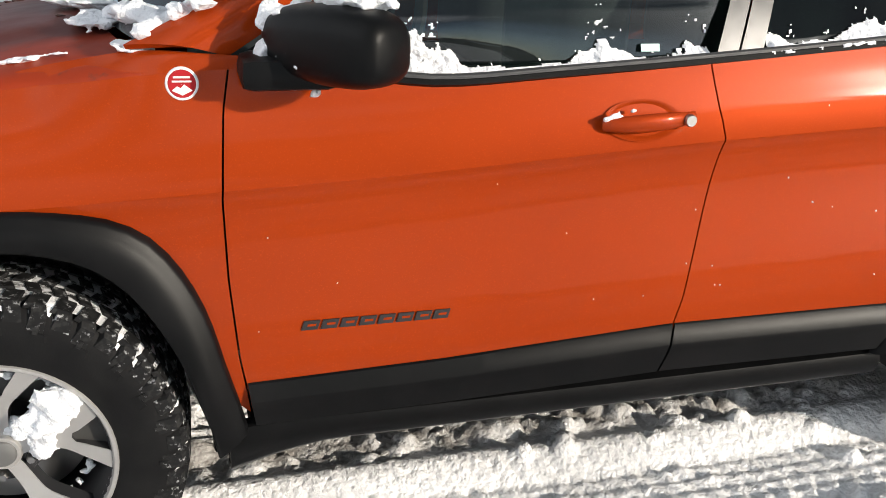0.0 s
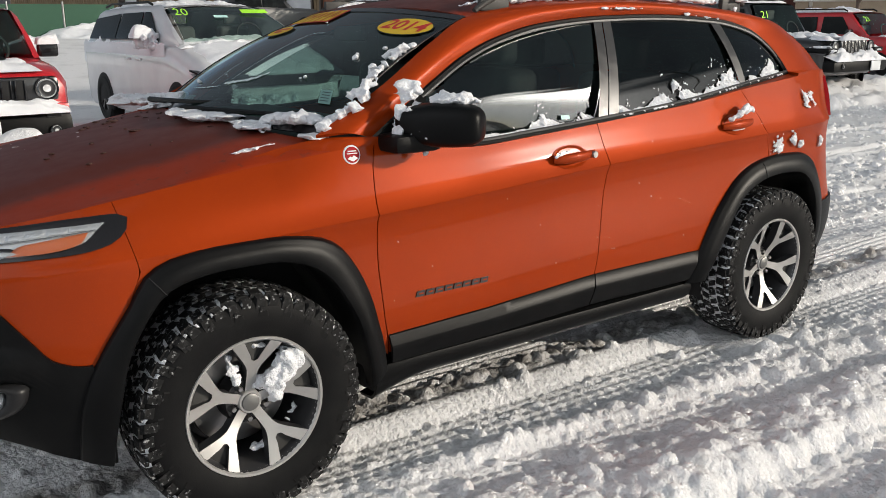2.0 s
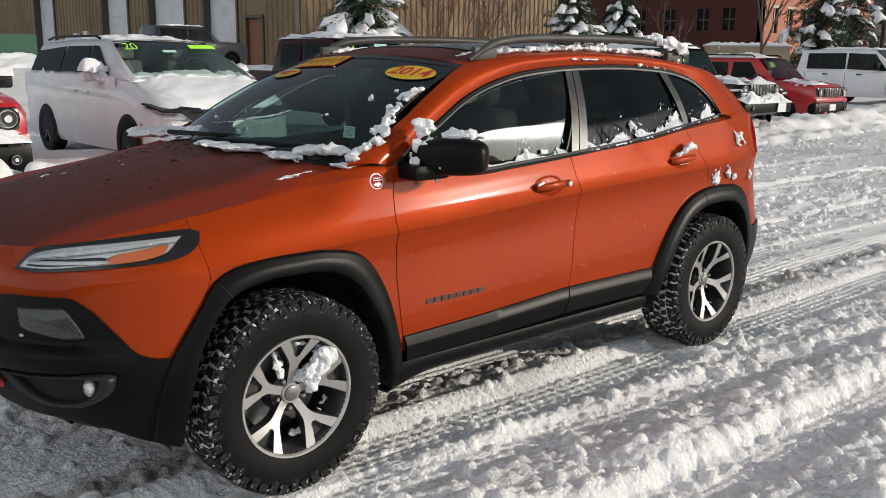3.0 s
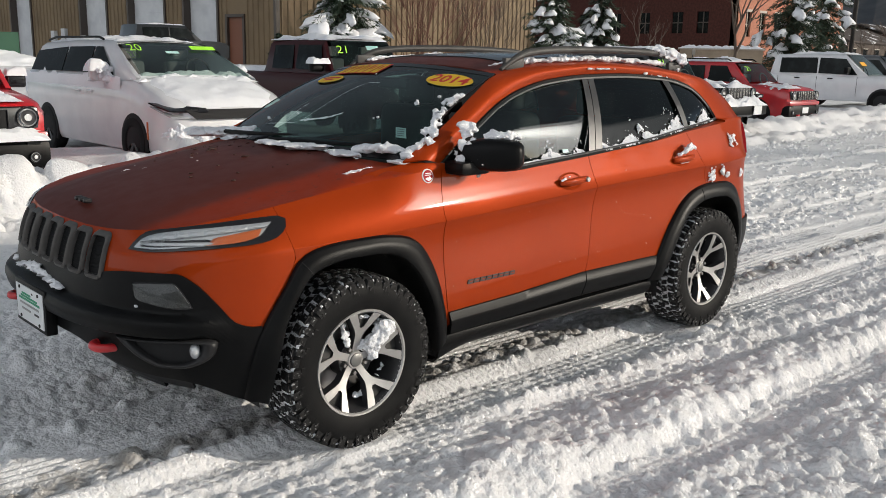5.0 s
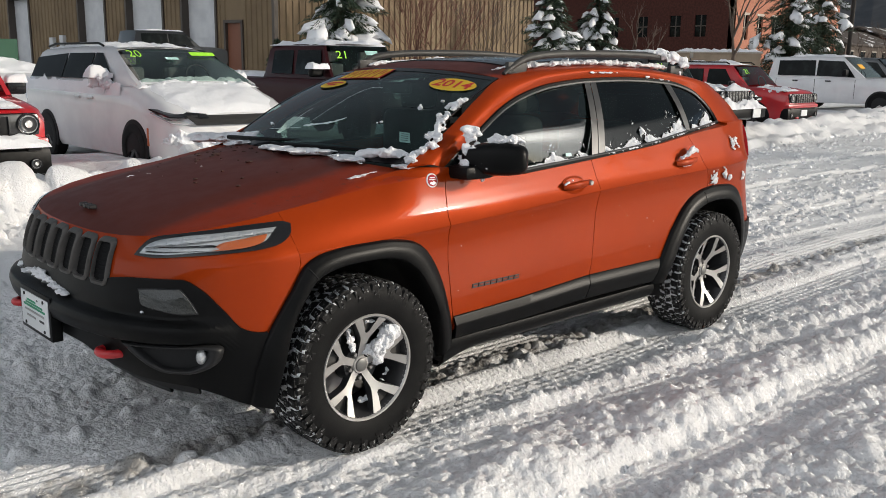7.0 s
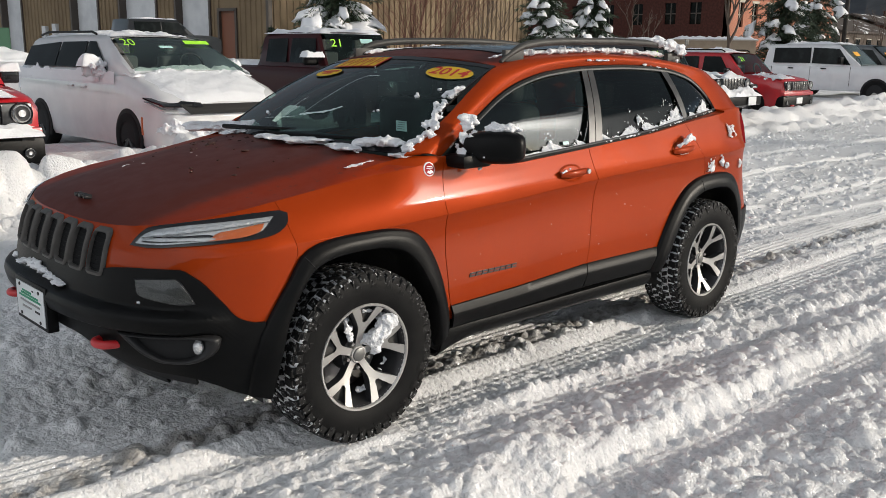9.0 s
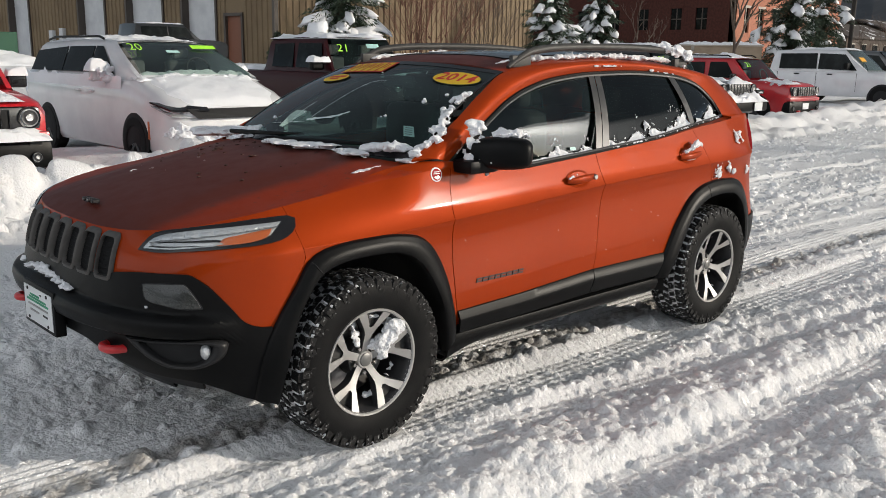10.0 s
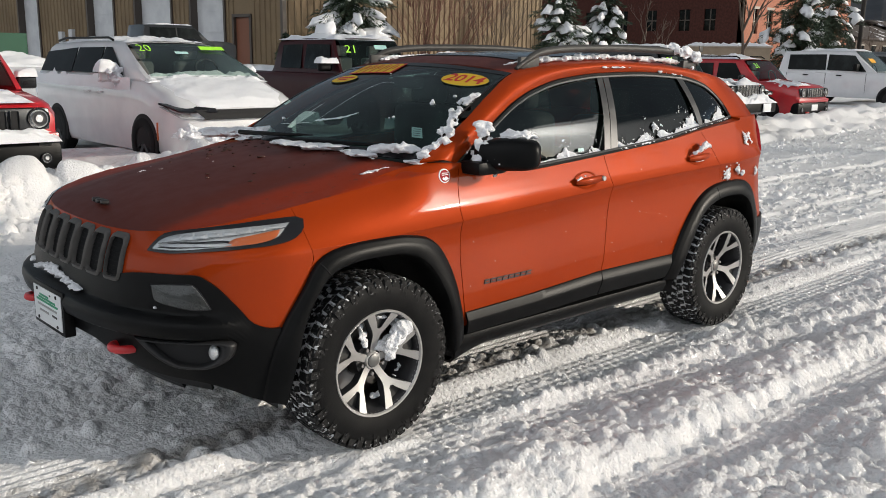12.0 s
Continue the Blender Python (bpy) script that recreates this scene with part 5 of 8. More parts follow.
    patch("pocket", [(mid[0] + (a - mid[0]) * 0.70, mid[1] + (b - mid[1]) * 0.70) for a, b in LOWF], DARK, surround, side, 0.013, 0.0)
    c = on_body(side * 0.865, 0.555, 0.016)
    bm = bmesh.new()
    bmesh.ops.create_uvsphere(bm, u_segments=16, v_segments=10, radius=1)
    for v in bm.verts:
        v.co = Vector((v.co.x * 0.02, v.co.y * 0.022, v.co.z * 0.030)) + Vector(c)
    part("fog_lamp", bm, LAMPSILVER, surround, "round fog lamp")
    # recovery hook
    pts = [(-0.84, side * 0.425, 0.535), (-0.90, side * 0.430, 0.538), (-0.935, side * 0.445, 0.540), (-0.945, side * 0.47, 0.540), (-0.935, side * 0.50, 0.538), (-0.89, side * 0.52, 0.536), (-0.82, side * 0.525, 0.535)]
    pf = path_fn(pts)
    tube("tow_hook", [pf(t) for t in np.linspace(0, 1, 22)], 0.017, REDHOOK, suv, 10, 1.0, label="red tow hook")
# lower opening behind the bumper bar
rows = [[body(u, z, -0.07 - 0.10 * (0.56 - z)) for z in (0.57, 0.48, 0.40, 0.33)] for u in np.linspace(0, 0.80, 20)]
sheet("lower_intake", np.concatenate([flip(rows)[::-1], np.array(rows)[1:]]), DARK, suv, (-1, 0, 0))
rows = [[body(u, z, -0.10) for z in (0.44, 0.40, 0.34, 0.30)] for u in np.linspace(0, 0.55, 14)]
sheet("skid_plate", np.concatenate([flip(rows)[::-1], np.array(rows)[1:]]), CLAD, suv, (-1, 0, 0), label="dark skid plate")
# number plate with a dealer's frame
plate = part("number_plate", box_bm(-1.000, -0.955, -0.138, 0.212, 0.505, 0.690, 0.006), CLAD, suv, "white dealer plate in a black frame")
part("plate_face", box_bm(-1.0035, -0.9985, -0.118, 0.192, 0.523, 0.672, 0.002), WHITEPLASTIC, plate, "white plate with green print")
for z, w, x0, m in ((0.640, 0.10, 0.03, GREENINK), (0.628, 0.19, 0.0, GREENINK), (0.616, 0.24, 0.0, GREENINK), (0.596, 0.22, 0.0, STEEL), (0.572, 0.05, -0.08, LETTER), (0.572, 0.10, 0.04, STEEL)):
    part("print_bar", box_bm(-1.0055, -1.0025, 0.037 + x0 - w / 2, 0.037 + x0 + w / 2, z - 0.004, z + 0.004), m, plate)
for y, z in ((-0.07, 0.660), (0.145, 0.660), (-0.07, 0.535), (0.145, 0.535)):
    v, f = lathe([(0, -0.003), (0.007, -0.002), (0.008, 0.003)], 10)
    mesh_object("plate_screw", [(-1.005 + b, a + y, c + z) for a, b, c in v], f, LETTER, plate)
# hood emblem, plain
bm = bmesh.new()
for k, (w, o) in enumerate(((0.022, -0.045), (0.03, 0.0), (0.022, 0.045))):
    box_bm(-0.785, -0.752, o - w / 2 + 0.0, o + w / 2 + 0.0, 1.018, 1.036, 0.004, 1, bm)
part("emblem", bm, LETTER, suv, "small dark emblem of plain bars")
# round badge on the fender, both sides; name bars on the doors
for sgn in (1, -1):
    for r0, r1, h, m, nm in ((0.0, 0.031, 0.003, WHITEPLASTIC, "badge"), (0.0, 0.0265, 0.0045, BADGERED, "badge_field")):
        rows = []
        for rr, hh in ((0.001, h), (r1 * 0.6, h), (r1 * 0.94, h), (r1, h - 0.002), (r1, -0.002)):
            rows.append([flank(0.412 + rr * math.cos(w), 1.129 + rr * math.sin(w), hh) * np.array([1, sgn, 1]) for w in np.linspace(0, 2 * math.pi, 32, endpoint=False)])
        ob = mesh_object(nm, np.array(rows).reshape(-1, 3), grid_faces(5, 32, closed_v=True), m, suv if nm == "badge" else badge, label="round red and white badge" if nm == "badge" else "")
        if nm == "badge":
            badge = ob
    for x0, x1, z0, z1 in ((-0.015, 0.015, 0.0105, 0.0140), (-0.018, 0.018, 0.003, 0.0062)):
        P = [[flank(0.412 + x, 1.129 + z, 0.006) * np.array([1, sgn, 1]) for z in (z0, z1)] for x in (x0, 0, x1)]
        sheet("badge_bar", P, WHITEPLASTIC, badge, (0, -sgn, 0), 0.002)
    tri = [(-0.019, -0.012), (-0.009, -0.004), (-0.003, -0.008), (0.004, -0.001), (0.019, -0.012), (0.0, -0.021)]
    verts = [flank(0.412 + x, 1.129 + z, 0.006) * np.array([1, sgn, 1]) for x, z in tri]
    mesh_object("badge_peak", verts, [tuple(range(6))], WHITEPLASTIC, badge)
    for k in range(8):
        x0 = 0.618 + k * 0.0405
        z0 = 0.629
        P = [[flank(x0 + x + 0.35 * (z), z0 + z, 0.004) * np.array([1, sgn, 1]) for z in (-0.010, 0.0, 0.010)] for x in (0, 0.008, 0.017, 0.026, 0.034)]
        let = sheet("name_bar", P, LETTER, suv, (0, -sgn, 0), 0.004, label="dark raised bar of the model name")
        P = [[flank(x0 + x + 0.35 * (z), z0 + z, 0.0045) * np.array([1, sgn, 1]) for z in (-0.002, 0.003)] for x in (0.010, 0.019, 0.028)]
        sheet("name_slot", P, PAINT, let, (0, -sgn, 0), 0.002)
# fender seam and mud flap
for sgn in (1, -1):
    bm = box_bm(0.420, 0.455, -0.865 if sgn > 0 else 0.66, -0.66 if sgn > 0 else 0.865, 0.315, 0.42, 0.012)
    part("mud_flap", bm, RUBBER, suv, "rubber mud flap caked with snow")


# ---- windscreen: stickers, wipers, things seen inside
def on_screen(s, r, up=0.004):
    return lift(screen(s, r), up)


def screen_patch(name, cs, cr, ws_, hs_, mat, parent, up, n=40, shape="oval", label="", lean=0.0):
    rows = []
    for q in (0.0, 0.35, 0.7, 1.0):
        row = []
        for i in range(n):
            w = 2 * math.pi * i / n
            c, d = math.cos(w), math.sin(w)
            if shape == "box":
                k = 1 / max(abs(c), abs(d))
                c, d = c * k, d * k
            row.append(on_screen(cs + q * (ws_ * c + lean * d), cr + q * hs_ * d, up))
        rows.append(row)
    return mesh_object(name, np.array(rows).reshape(-1, 3), grid_faces(4, n, closed_v=True), mat, parent, label=label)


def screen_text(body_text, cs, cr, size_s, size_r, mat, parent, up, slope=0.0, name="numeral"):
    v, f = text_mesh(body_text, bold=0.022)
    return mesh_object(name, [on_screen(cs - x * size_s, cr + y * size_r + slope * x, up) for x, y, z in v], f, mat, parent, smooth=False)


year = screen_patch("year_sticker", -0.735, 0.825, 0.212, 0.087, LETTER, suv, 0.0045, label="yellow oval sticker with the red year 2014")
screen_patch("sticker_field", -0.735, 0.825, 0.206, 0.081, YELLOW, year, 0.0055)
screen_text("2014", -0.735, 0.83, 0.168, 0.130, RED, year, 0.0065)
price = screen_patch("price_sticker", 0.37, 0.90, 0.31, 0.075, RED, suv, 0.006, shape="box", label="yellow and red price stickers, unreadable")
for k in range(6):
    screen_patch("price_bar", 0.12 + k * 0.10, 0.90, 0.038, 0.066, YELLOW, price, 0.0075, shape="box")
for k in range(6):
    screen_patch("price_bar", 0.12 + k * 0.10, 0.91, 0.010, 0.030, RED, price, 0.009, shape="box")
oval = screen_patch("slogan_sticker", 0.56, 0.735, 0.185, 0.062, LETTER, suv, 0.006, label="yellow oval sticker with red bars")
screen_patch("sticker_field", 0.56, 0.735, 0.178, 0.055, YELLOW, oval, 0.0075)
for r, w in ((0.752, 0.13), (0.722, 0.07)):
    screen_patch("slogan_bar", 0.56, r, w, 0.010, RED, oval, 0.009, shape="box")
tag_ = screen_patch("inspection_sticker", -0.82, 0.228, 0.038, 0.044, DULLMINT, suv, 0.005, shape="box", lean=0.03, label="pale green window sticker with dark bars")
for k in range(4):
    screen_patch("sticker_bar", -0.82 + 0.01 * (k - 1.5), 0.201 + 0.018 * k, 0.026, 0.003, INKGREY, tag_, 0.0065, shape="box")
# sticker on the driver's window
P = [[(x, -house_y(x, z) + 0.036, z) for z in (1.172, 1.188)] for x in (1.385, 1.408, 1.43)]
sheet("window_sticker", P, MINT, suv, (0, -1, 0), 0.001)
# wipers
for a, b, c in (((0.20, 0.10, 1.225), (0.29, -0.34, 1.235), (0.34, -0.62, 1.245)), ((0.24, 0.60, 1.225), (0.26, 0.2, 1.24), (0.30, 0.0, 1.25))):
    tube("wiper", [a, b, c], [0.012, 0.009, 0.005], CLAD, suv, 6, label="black wiper half buried in snow")
# interior
dash = part("dashboard", box_bm(0.42, 0.85, -0.70, 0.70, 1.02, 1.17, 0.06, 3), INTERIOR, suv)
part("cabin_floor", box_bm(0.55, 3.2, -0.74, 0.74, 0.9, 0.98), INTERIOR, suv)
for y in (-0.36, 0.36):
    for x, k in ((1.38, 1.0), (2.20, 0.96)):
        seat = part("seat", box_bm(x - 0.10, x + 0.10, y - 0.23, y + 0.23, 0.98, 1.36 * k, 0.07, 3), INTERIOR, suv)
        part("headrest", box_bm(x - 0.04, x + 0.07, y - 0.12, y + 0.12, 1.37 * k, 1.53 * k, 0.04, 3), INTERIOR, seat)
bm = bmesh.new()
ring = []
for i in range(32):
    a = 2 * math.pi * i / 32
    for j in range(8):
        b = 2 * math.pi * j / 8
        rr = 0.18 + 0.016 * math.cos(b)
        ring.append((0.93 + 0.016 * math.sin(b) + 0.45 * rr * math.sin(a) * 0.6, -0.36 + rr * math.cos(a), 1.13 + rr * math.sin(a) * 0.9))
bm.free()
mesh_object("steering_wheel", ring, grid_faces(32, 8, True, True), INTERIOR, suv)
part("rear_view_mirror", box_bm(0.90, 0.93, -0.12, 0.12, 1.47, 1.53, 0.015), INTERIOR, suv)


# ---------------------------------------------------------------- snow lying on the SUV
def lumps(name, label, spots, seed, rough=0.8, detail=2, mat=SNOW, freq=1.7, fuse=True):
    """Clinging snow: lumps at (place, (sx, sy, sz)) run together as one object."""
    rr = random.Random(seed)
    verts, faces = [], []
    bm = bmesh.new()
    bmesh.ops.create_icosphere(bm, subdivisions=detail, radius=1)
    dirs = [v.co.copy() for v in bm.verts]
    tris = [tuple(v.index for v in f.verts) for f in bm.faces]
    bm.free()
    for (p, s) in spots:
        off = Vector((rr.uniform(-50, 50), rr.uniform(-50, 50), rr.uniform(-50, 50)))
        b = len(verts)
        for d in dirs:
            k = max(0.25, 0.9 + rough * noise.fractal(d * freq + off, 0.7, 2.1, 4))
            verts.append((p[0] + d.x * s[0] * k, p[1] + d.y * s[1] * k, p[2] + d.z * s[2] * k))
        faces.extend([(b + i, b + j, b + m) for i, j, m in tris])
    ob = mesh_object(name, verts, faces, mat, None, sharp=0)
    if fuse:
        # lumps melted into one skin
        size = sorted(min(s) for p, s in spots)[len(spots) // 2]
        skin = ob.modifiers.new("skin", "REMESH")
        skin.mode, skin.voxel_size, skin.use_smooth_shade = "VOXEL", min(max(0.42 * size, 0.0042), 0.010), True
        soft = ob.modifiers.new("soft", "SMOOTH")
        soft.factor, soft.iterations = 0.5, 2
    return tagged(ob, label, "snow", kind="stuff")


def strew(path, n, lo, hi, seed, jitter=0.02, squash=(1, 1, 0.7), up=0.0):
    """Lumps along a path function 0..1."""
    rr = random.Random(seed)
    out = []
    for i in range(n):
        t = (i + rr.random()) / n
        p = path(t)
        r = lo + (hi - lo) * rr.random() ** 2
        tw = rr.uniform(0.6, 1.5)
        out.append(((p[0] + rr.uniform(-1, 1) * jitter, p[1] + rr.uniform(-1, 1) * jitter, p[2] + up + rr.uniform(0, 0.5) * jitter), (r * squash[0] * tw, r * squash[1] / tw, r * squash[2] * rr.uniform(0.6, 1.2))))
    return out


# along the foot of the windscreen
def foot(t):
    y = 0.78 - 1.54 * t
    return (cowl(y) - 0.015, y, hood_z(cowl(y), y) + 0.006)


lumps("snow_ridge", "ragged snow along the foot of the windscreen", [q for q in strew(foot, 170, 0.006, 0.046, 1, 0.036, (1.2, 1.7, 0.32)) if noise.noise(Vector((q[0][1] * 7.0, 3.3, 0))) > -0.12 + 0.25 * (q[0][1] > 0.1)], 1)
lumps("snow_ridge", "snow heaped in the windscreen's corner by the hood", strew(lambda t: (0.20 + 0.16 * t, 0.80 - 0.30 * t, 1.195 + 0.03 * t), 40, 0.02, 0.05, 2, 0.04, (1.2, 1.2, 0.6)), 2)
lumps("snow_ridge", "lumps of snow beside the left windscreen pillar", strew(lambda t: lift(screen(-1.0 + 0.03 * math.sin(9 * t), 0.02 + 0.62 * t ** 2.0), 0.010), 100, 0.006, 0.024, 3, 0.026, (1, 1, 0.8)), 3)
lumps("snow_ridge", "heap of snow at the wiper's foot", strew(lambda t: lift(screen(-0.62 - 0.30 * t, 0.03 + 0.05 * t), 0.012), 16, 0.02, 0.045, 4, 0.02), 4)
lumps("snow_crumbs", "crumbs of snow on the windscreen", [(tuple(lift(screen(s, r), 0.004)), (0.012 * k, 0.016 * k, 0.010 * k)) for s, r, k in ((-0.72, 0.52, 1.2), (-0.70, 0.55, 0.7), (-0.83, 0.62, 0.9), (-0.55, 0.34, 0.8), (-0.52, 0.33, 0.6), (0.05, 0.82, 0.5), (0.25, 0.3, 0.5), (0.55, 0.22, 0.9))], 5)
# streaks of frost left on the glass
def frost(name, label, pts, width, seed, where):
    rr = random.Random(seed)
    verts, faces = [], []
    n = 40
    f = path_fn(pts)
    for i in range(n):
        t = i / (n - 1)
        a = f(t)
        b = f(min(1, t + 0.02)) - f(max(0, t - 0.02))
        nrm = np.array([-b[1], b[0]]) / (np.linalg.norm(b) + 1e-9)
        w = width * (0.35 + 1.1 * abs(noise.noise(Vector((t * 9 + seed, seed, 0.3))))) * math.sin(math.pi * min(1, max(0.03, t))) ** 0.3
        verts += [where(*(a + nrm * w)), where(*(a - nrm * w * 0.8))]
    for i in range(n - 1):
        faces.append((2 * i, 2 * i + 1, 2 * i + 3, 2 * i + 2))
    return tagged(mesh_object(name, verts, faces, FROST, None), label, "snow", kind="stuff")


FROST = material("frost_film", (0.62, 0.72, 0.72), 0.7)
on_ws = lambda a, b: lift(screen(a, b), 0.0035)
frost("frost_streak", "thin frost streak left by the wiper", [(0.10, 0.25), (0.06, 0.45), (0.02, 0.62), (-0.05, 0.70), (-0.16, 0.71)], 0.006, 3, on_ws)
frost("frost_streak", "thin frost streak on the windscreen", [(0.28, 0.22), (0.30, 0.34), (0.28, 0.42)], 0.006, 5, on_ws)
frost("frost_patch", "ragged patch of frost on the windscreen", [(0.12, 0.235), (0.0, 0.26), (-0.12, 0.29), (-0.22, 0.35)], 0.020, 7, on_ws)
frost("frost_streak", "faint frost line low on the windscreen", [(0.50, 0.17), (0.30, 0.19), (0.12, 0.215)], 0.004, 11, on_ws)
# door mirror
lumps("mirror_snow", "cap of snow on the black door mirror", strew(lambda t: (0.690 + 0.065 * t, -0.955 - 0.085 * t, 1.284 + 0.014 * math.sin(math.pi * t)), 46, 0.008, 0.030, 6, 0.026, (1, 1, 0.85)), 6)
lumps("mirror_snow", "snow packed between mirror and pillar", strew(lambda t: (0.585 + 0.045 * t, -0.868 - 0.03 * (1 - abs(2 * t - 1)), 1.175 + 0.17 * t), 34, 0.014, 0.036, 7, 0.024), 7)
lumps("mirror_snow", "snow clinging to the mirror's front", strew(lambda t: (0.60 + 0.03 * t, -0.92 - 0.07 * t, 1.20 - 0.03 * t), 12, 0.010, 0.026, 8, 0.018), 8)
lumps("mirror_snow", "crumbs of snow under the mirror", [((0.615, -0.905, 1.128), (0.014, 0.01, 0.008)), ((0.655, -0.915, 1.120), (0.012, 0.012, 0.010))], 9)
# handles, flank
lumps("handle_snow", "snow caught on the rear door handle", strew(lambda t: (2.335 + 0.145 * t, -0.905, 1.108 + 0.045 * math.sin(2.2 * t)), 40, 0.008, 0.026, 10, 0.014, (1, 0.6, 1)), 10)
lumps("handle_snow", "snow in the rear handle's cup", strew(lambda t: (2.36 + 0.07 * t, -0.895, 1.066), 8, 0.008, 0.014, 11, 0.006, (1.4, 0.5, 0.7)), 11)
lumps("handle_snow", "pinch of snow on the front door handle", [((1.268 + 0.012 * i, -0.900, 1.046 + 0.004 * (i % 3)), (0.010, 0.007, 0.008)) for i in range(4)] + [((1.335, -0.893, 1.062), (0.010, 0.006, 0.007))], 12)
def flank_crust(cx, cz, wide, tall, seed, lean=0.0):
    """A flake of snow stuck to the flank, ragged at its edge."""
    step_ = 0.0032
    xs, zs = np.arange(-1, 1.001, step_ / wide * 2), np.arange(-1, 1.001, step_ / tall * 2)
    A, B = np.meshgrid(xs, zs, indexing="ij")
    body_ = 0.62 + 1.5 * fbm(A * wide * 22 + seed * 3.1, B * tall * 22 + seed, 160 + seed, 5) - A * A - B * B * (1.2 - 0.5 * B)
    verts = [flank(cx + a * wide / 2 + lean * b * tall, cz + b * tall / 2, 0.002 + 0.020 * min(1.0, max(0.0, m)) ** 0.6) for a, b, m in zip(A.ravel(), B.ravel(), body_.ravel())]
    faces = [f for f in grid_faces(len(xs), len(zs)) if min(body_.ravel()[list(f)]) > 0]
    used = sorted({k for f in faces for k in f})
    at_ = {k: n for n, k in enumerate(used)}
    ob = mesh_object("flank_snow", [verts[k] for k in used], [tuple(at_[k] for k in f) for f in faces], SNOW, None, sharp=0)
    tagged(ob, "flake of snow stuck to the orange flank", "snow", kind="stuff")


for k, (x, z, wide, tall, lean) in enumerate(((2.70, 0.965, 0.10, 0.12, 0.0), (2.735, 0.945, 0.06, 0.06, 0.0), (2.83, 0.985, 0.07, 0.10, -0.3), (2.98, 1.165, 0.09, 0.10, -0.3), (3.06, 1.16, 0.06, 0.09, -0.3), (3.13, 0.95, 0.05, 0.08, 0.0), (2.90, 0.955, 0.05, 0.05, 0.0))):
    flank_crust(x, z, wide, tall, 20 + k, lean)
rk = random.Random(9)
lumps("snow_specks", "tiny specks of snow on the orange doors", [(tuple(flank(x, z, 0.001)), (0.0025 * k, 0.0015, 0.003 * k)) for x, z, k in [(rk.uniform(0.0, 2.6), rk.uniform(0.62, 1.08), rk.uniform(0.5, 1.1)) for _ in range(34)] if z > 0.93 or 0.52 < x < 2.1], 64, 0.5, 1, fuse=False)
# roof and rails
rail_at = lambda x: float(np.interp(x, [1.10, 1.17, 1.29, 1.56, 2.05, 2.45, 2.66, 2.78], [1.585, 1.625, 1.668, 1.690, 1.698, 1.690, 1.665, 1.615]))
lumps("roof_snow", "strip of snow under the left roof rail", strew(lambda t: (1.28 + 1.30 * t, -0.585, roof(1.28 + 1.30 * t, 0.585) + 0.016), 90, 0.010, 0.024, 30, 0.010, (1.6, 1.0, 0.9)), 30)
lumps("roof_snow", "strip of snow under the right roof rail", strew(lambda t: (1.20 + 1.40 * t, 0.585, roof(1.20 + 1.40 * t, 0.585) + 0.018), 90, 0.012, 0.026, 31, 0.010, (1.6, 1.0, 0.9)), 31)
lumps("roof_snow", "heap of snow on the rear end of the left rail", strew(lambda t: (2.38 + 0.38 * t, -0.60 - 0.015 * t, rail_at(2.38 + 0.38 * t) + 0.012), 40, 0.012, 0.042, 32, 0.02, (1.1, 0.8, 1.0)), 32)
lumps("roof_snow", "icicle of snow on the roof's edge", strew(lambda t: (2.66 + 0.01 * t, -0.64, 1.60 - 0.09 * t), 10, 0.006, 0.018, 33, 0.006), 33)
lumps("roof_snow", "lumps of snow on the left roof rail", [((1.78 + 0.02 * i, -0.607, 1.715 + 0.008 * (i % 2)), (0.016, 0.014, 0.018)) for i in range(3)], 34)
lumps("roof_snow", "snow dabs on the orange roof edge", strew(lambda t: (1.72 + 0.24 * t, -0.668, 1.592), 16, 0.006, 0.016, 35, 0.008, (1.6, 0.7, 0.6)), 35)
lumps("roof_snow", "snow dabs on the rear roof edge", strew(lambda t: (2.25 + 0.5 * t, -0.668 + 0.01 * t, 1.570 - 0.05 * t), 9, 0.006, 0.018, 36, 0.008), 36)
lumps("roof_snow", "crumbs of snow over the windscreen's corner", strew(lambda t: (1.06 + 0.10 * t, -0.56 - 0.04 * t, 1.60 + 0.02 * t), 14, 0.006, 0.016, 37, 0.012), 37)
# hood
lumps("hood_snow", "streak of snow along the hood's left edge", strew(lambda t: (0.08 + 0.13 * t, -0.70 - 0.010 * t, hood_z(0.08 + 0.13 * t, -0.70) + 0.003), 18, 0.005, 0.014, 40, 0.010, (2.2, 0.9, 0.35)), 40)
lumps("hood_snow", "crumbs of snow on the hood", strew(lambda t: (0.30 + 0.08 * t, -0.735, 1.180), 6, 0.005, 0.010, 41, 0.01), 41)
LEAF = material("wet_leaf", (0.05, 0.018, 0.012), 0.6)
for k, (x, y, s) in enumerate(((-0.02, 0.27, 0.02), (-0.06, 0.36, 0.012), (-0.05, -0.10, 0.016), (-0.30, -0.42, 0.010))):
    lumps("fallen_leaf", "small dark wet leaf on the hood", [((x, y, hood_z(x, y) + 0.004), (s * 1.6, s, 0.006))], 60 + k, 0.6, mat=LEAF)
rl = random.Random(31)
lumps("leaf_litter", "scattered dark bits of leaf on the wet hood", [((x, y, hood_z(x, y) + 0.003), (rl.uniform(0.004, 0.016), rl.uniform(0.003, 0.007), 0.003)) for x, y in [(rl.gauss(-0.02, 0.10), rl.gauss(0.30, 0.12)) for _ in range(22)] + [(rl.uniform(-0.4, 0.15), rl.uniform(-0.5, 0.4)) for _ in range(16)]], 62, 0.7, mat=LEAF, fuse=False)
rr0 = random.Random(77)
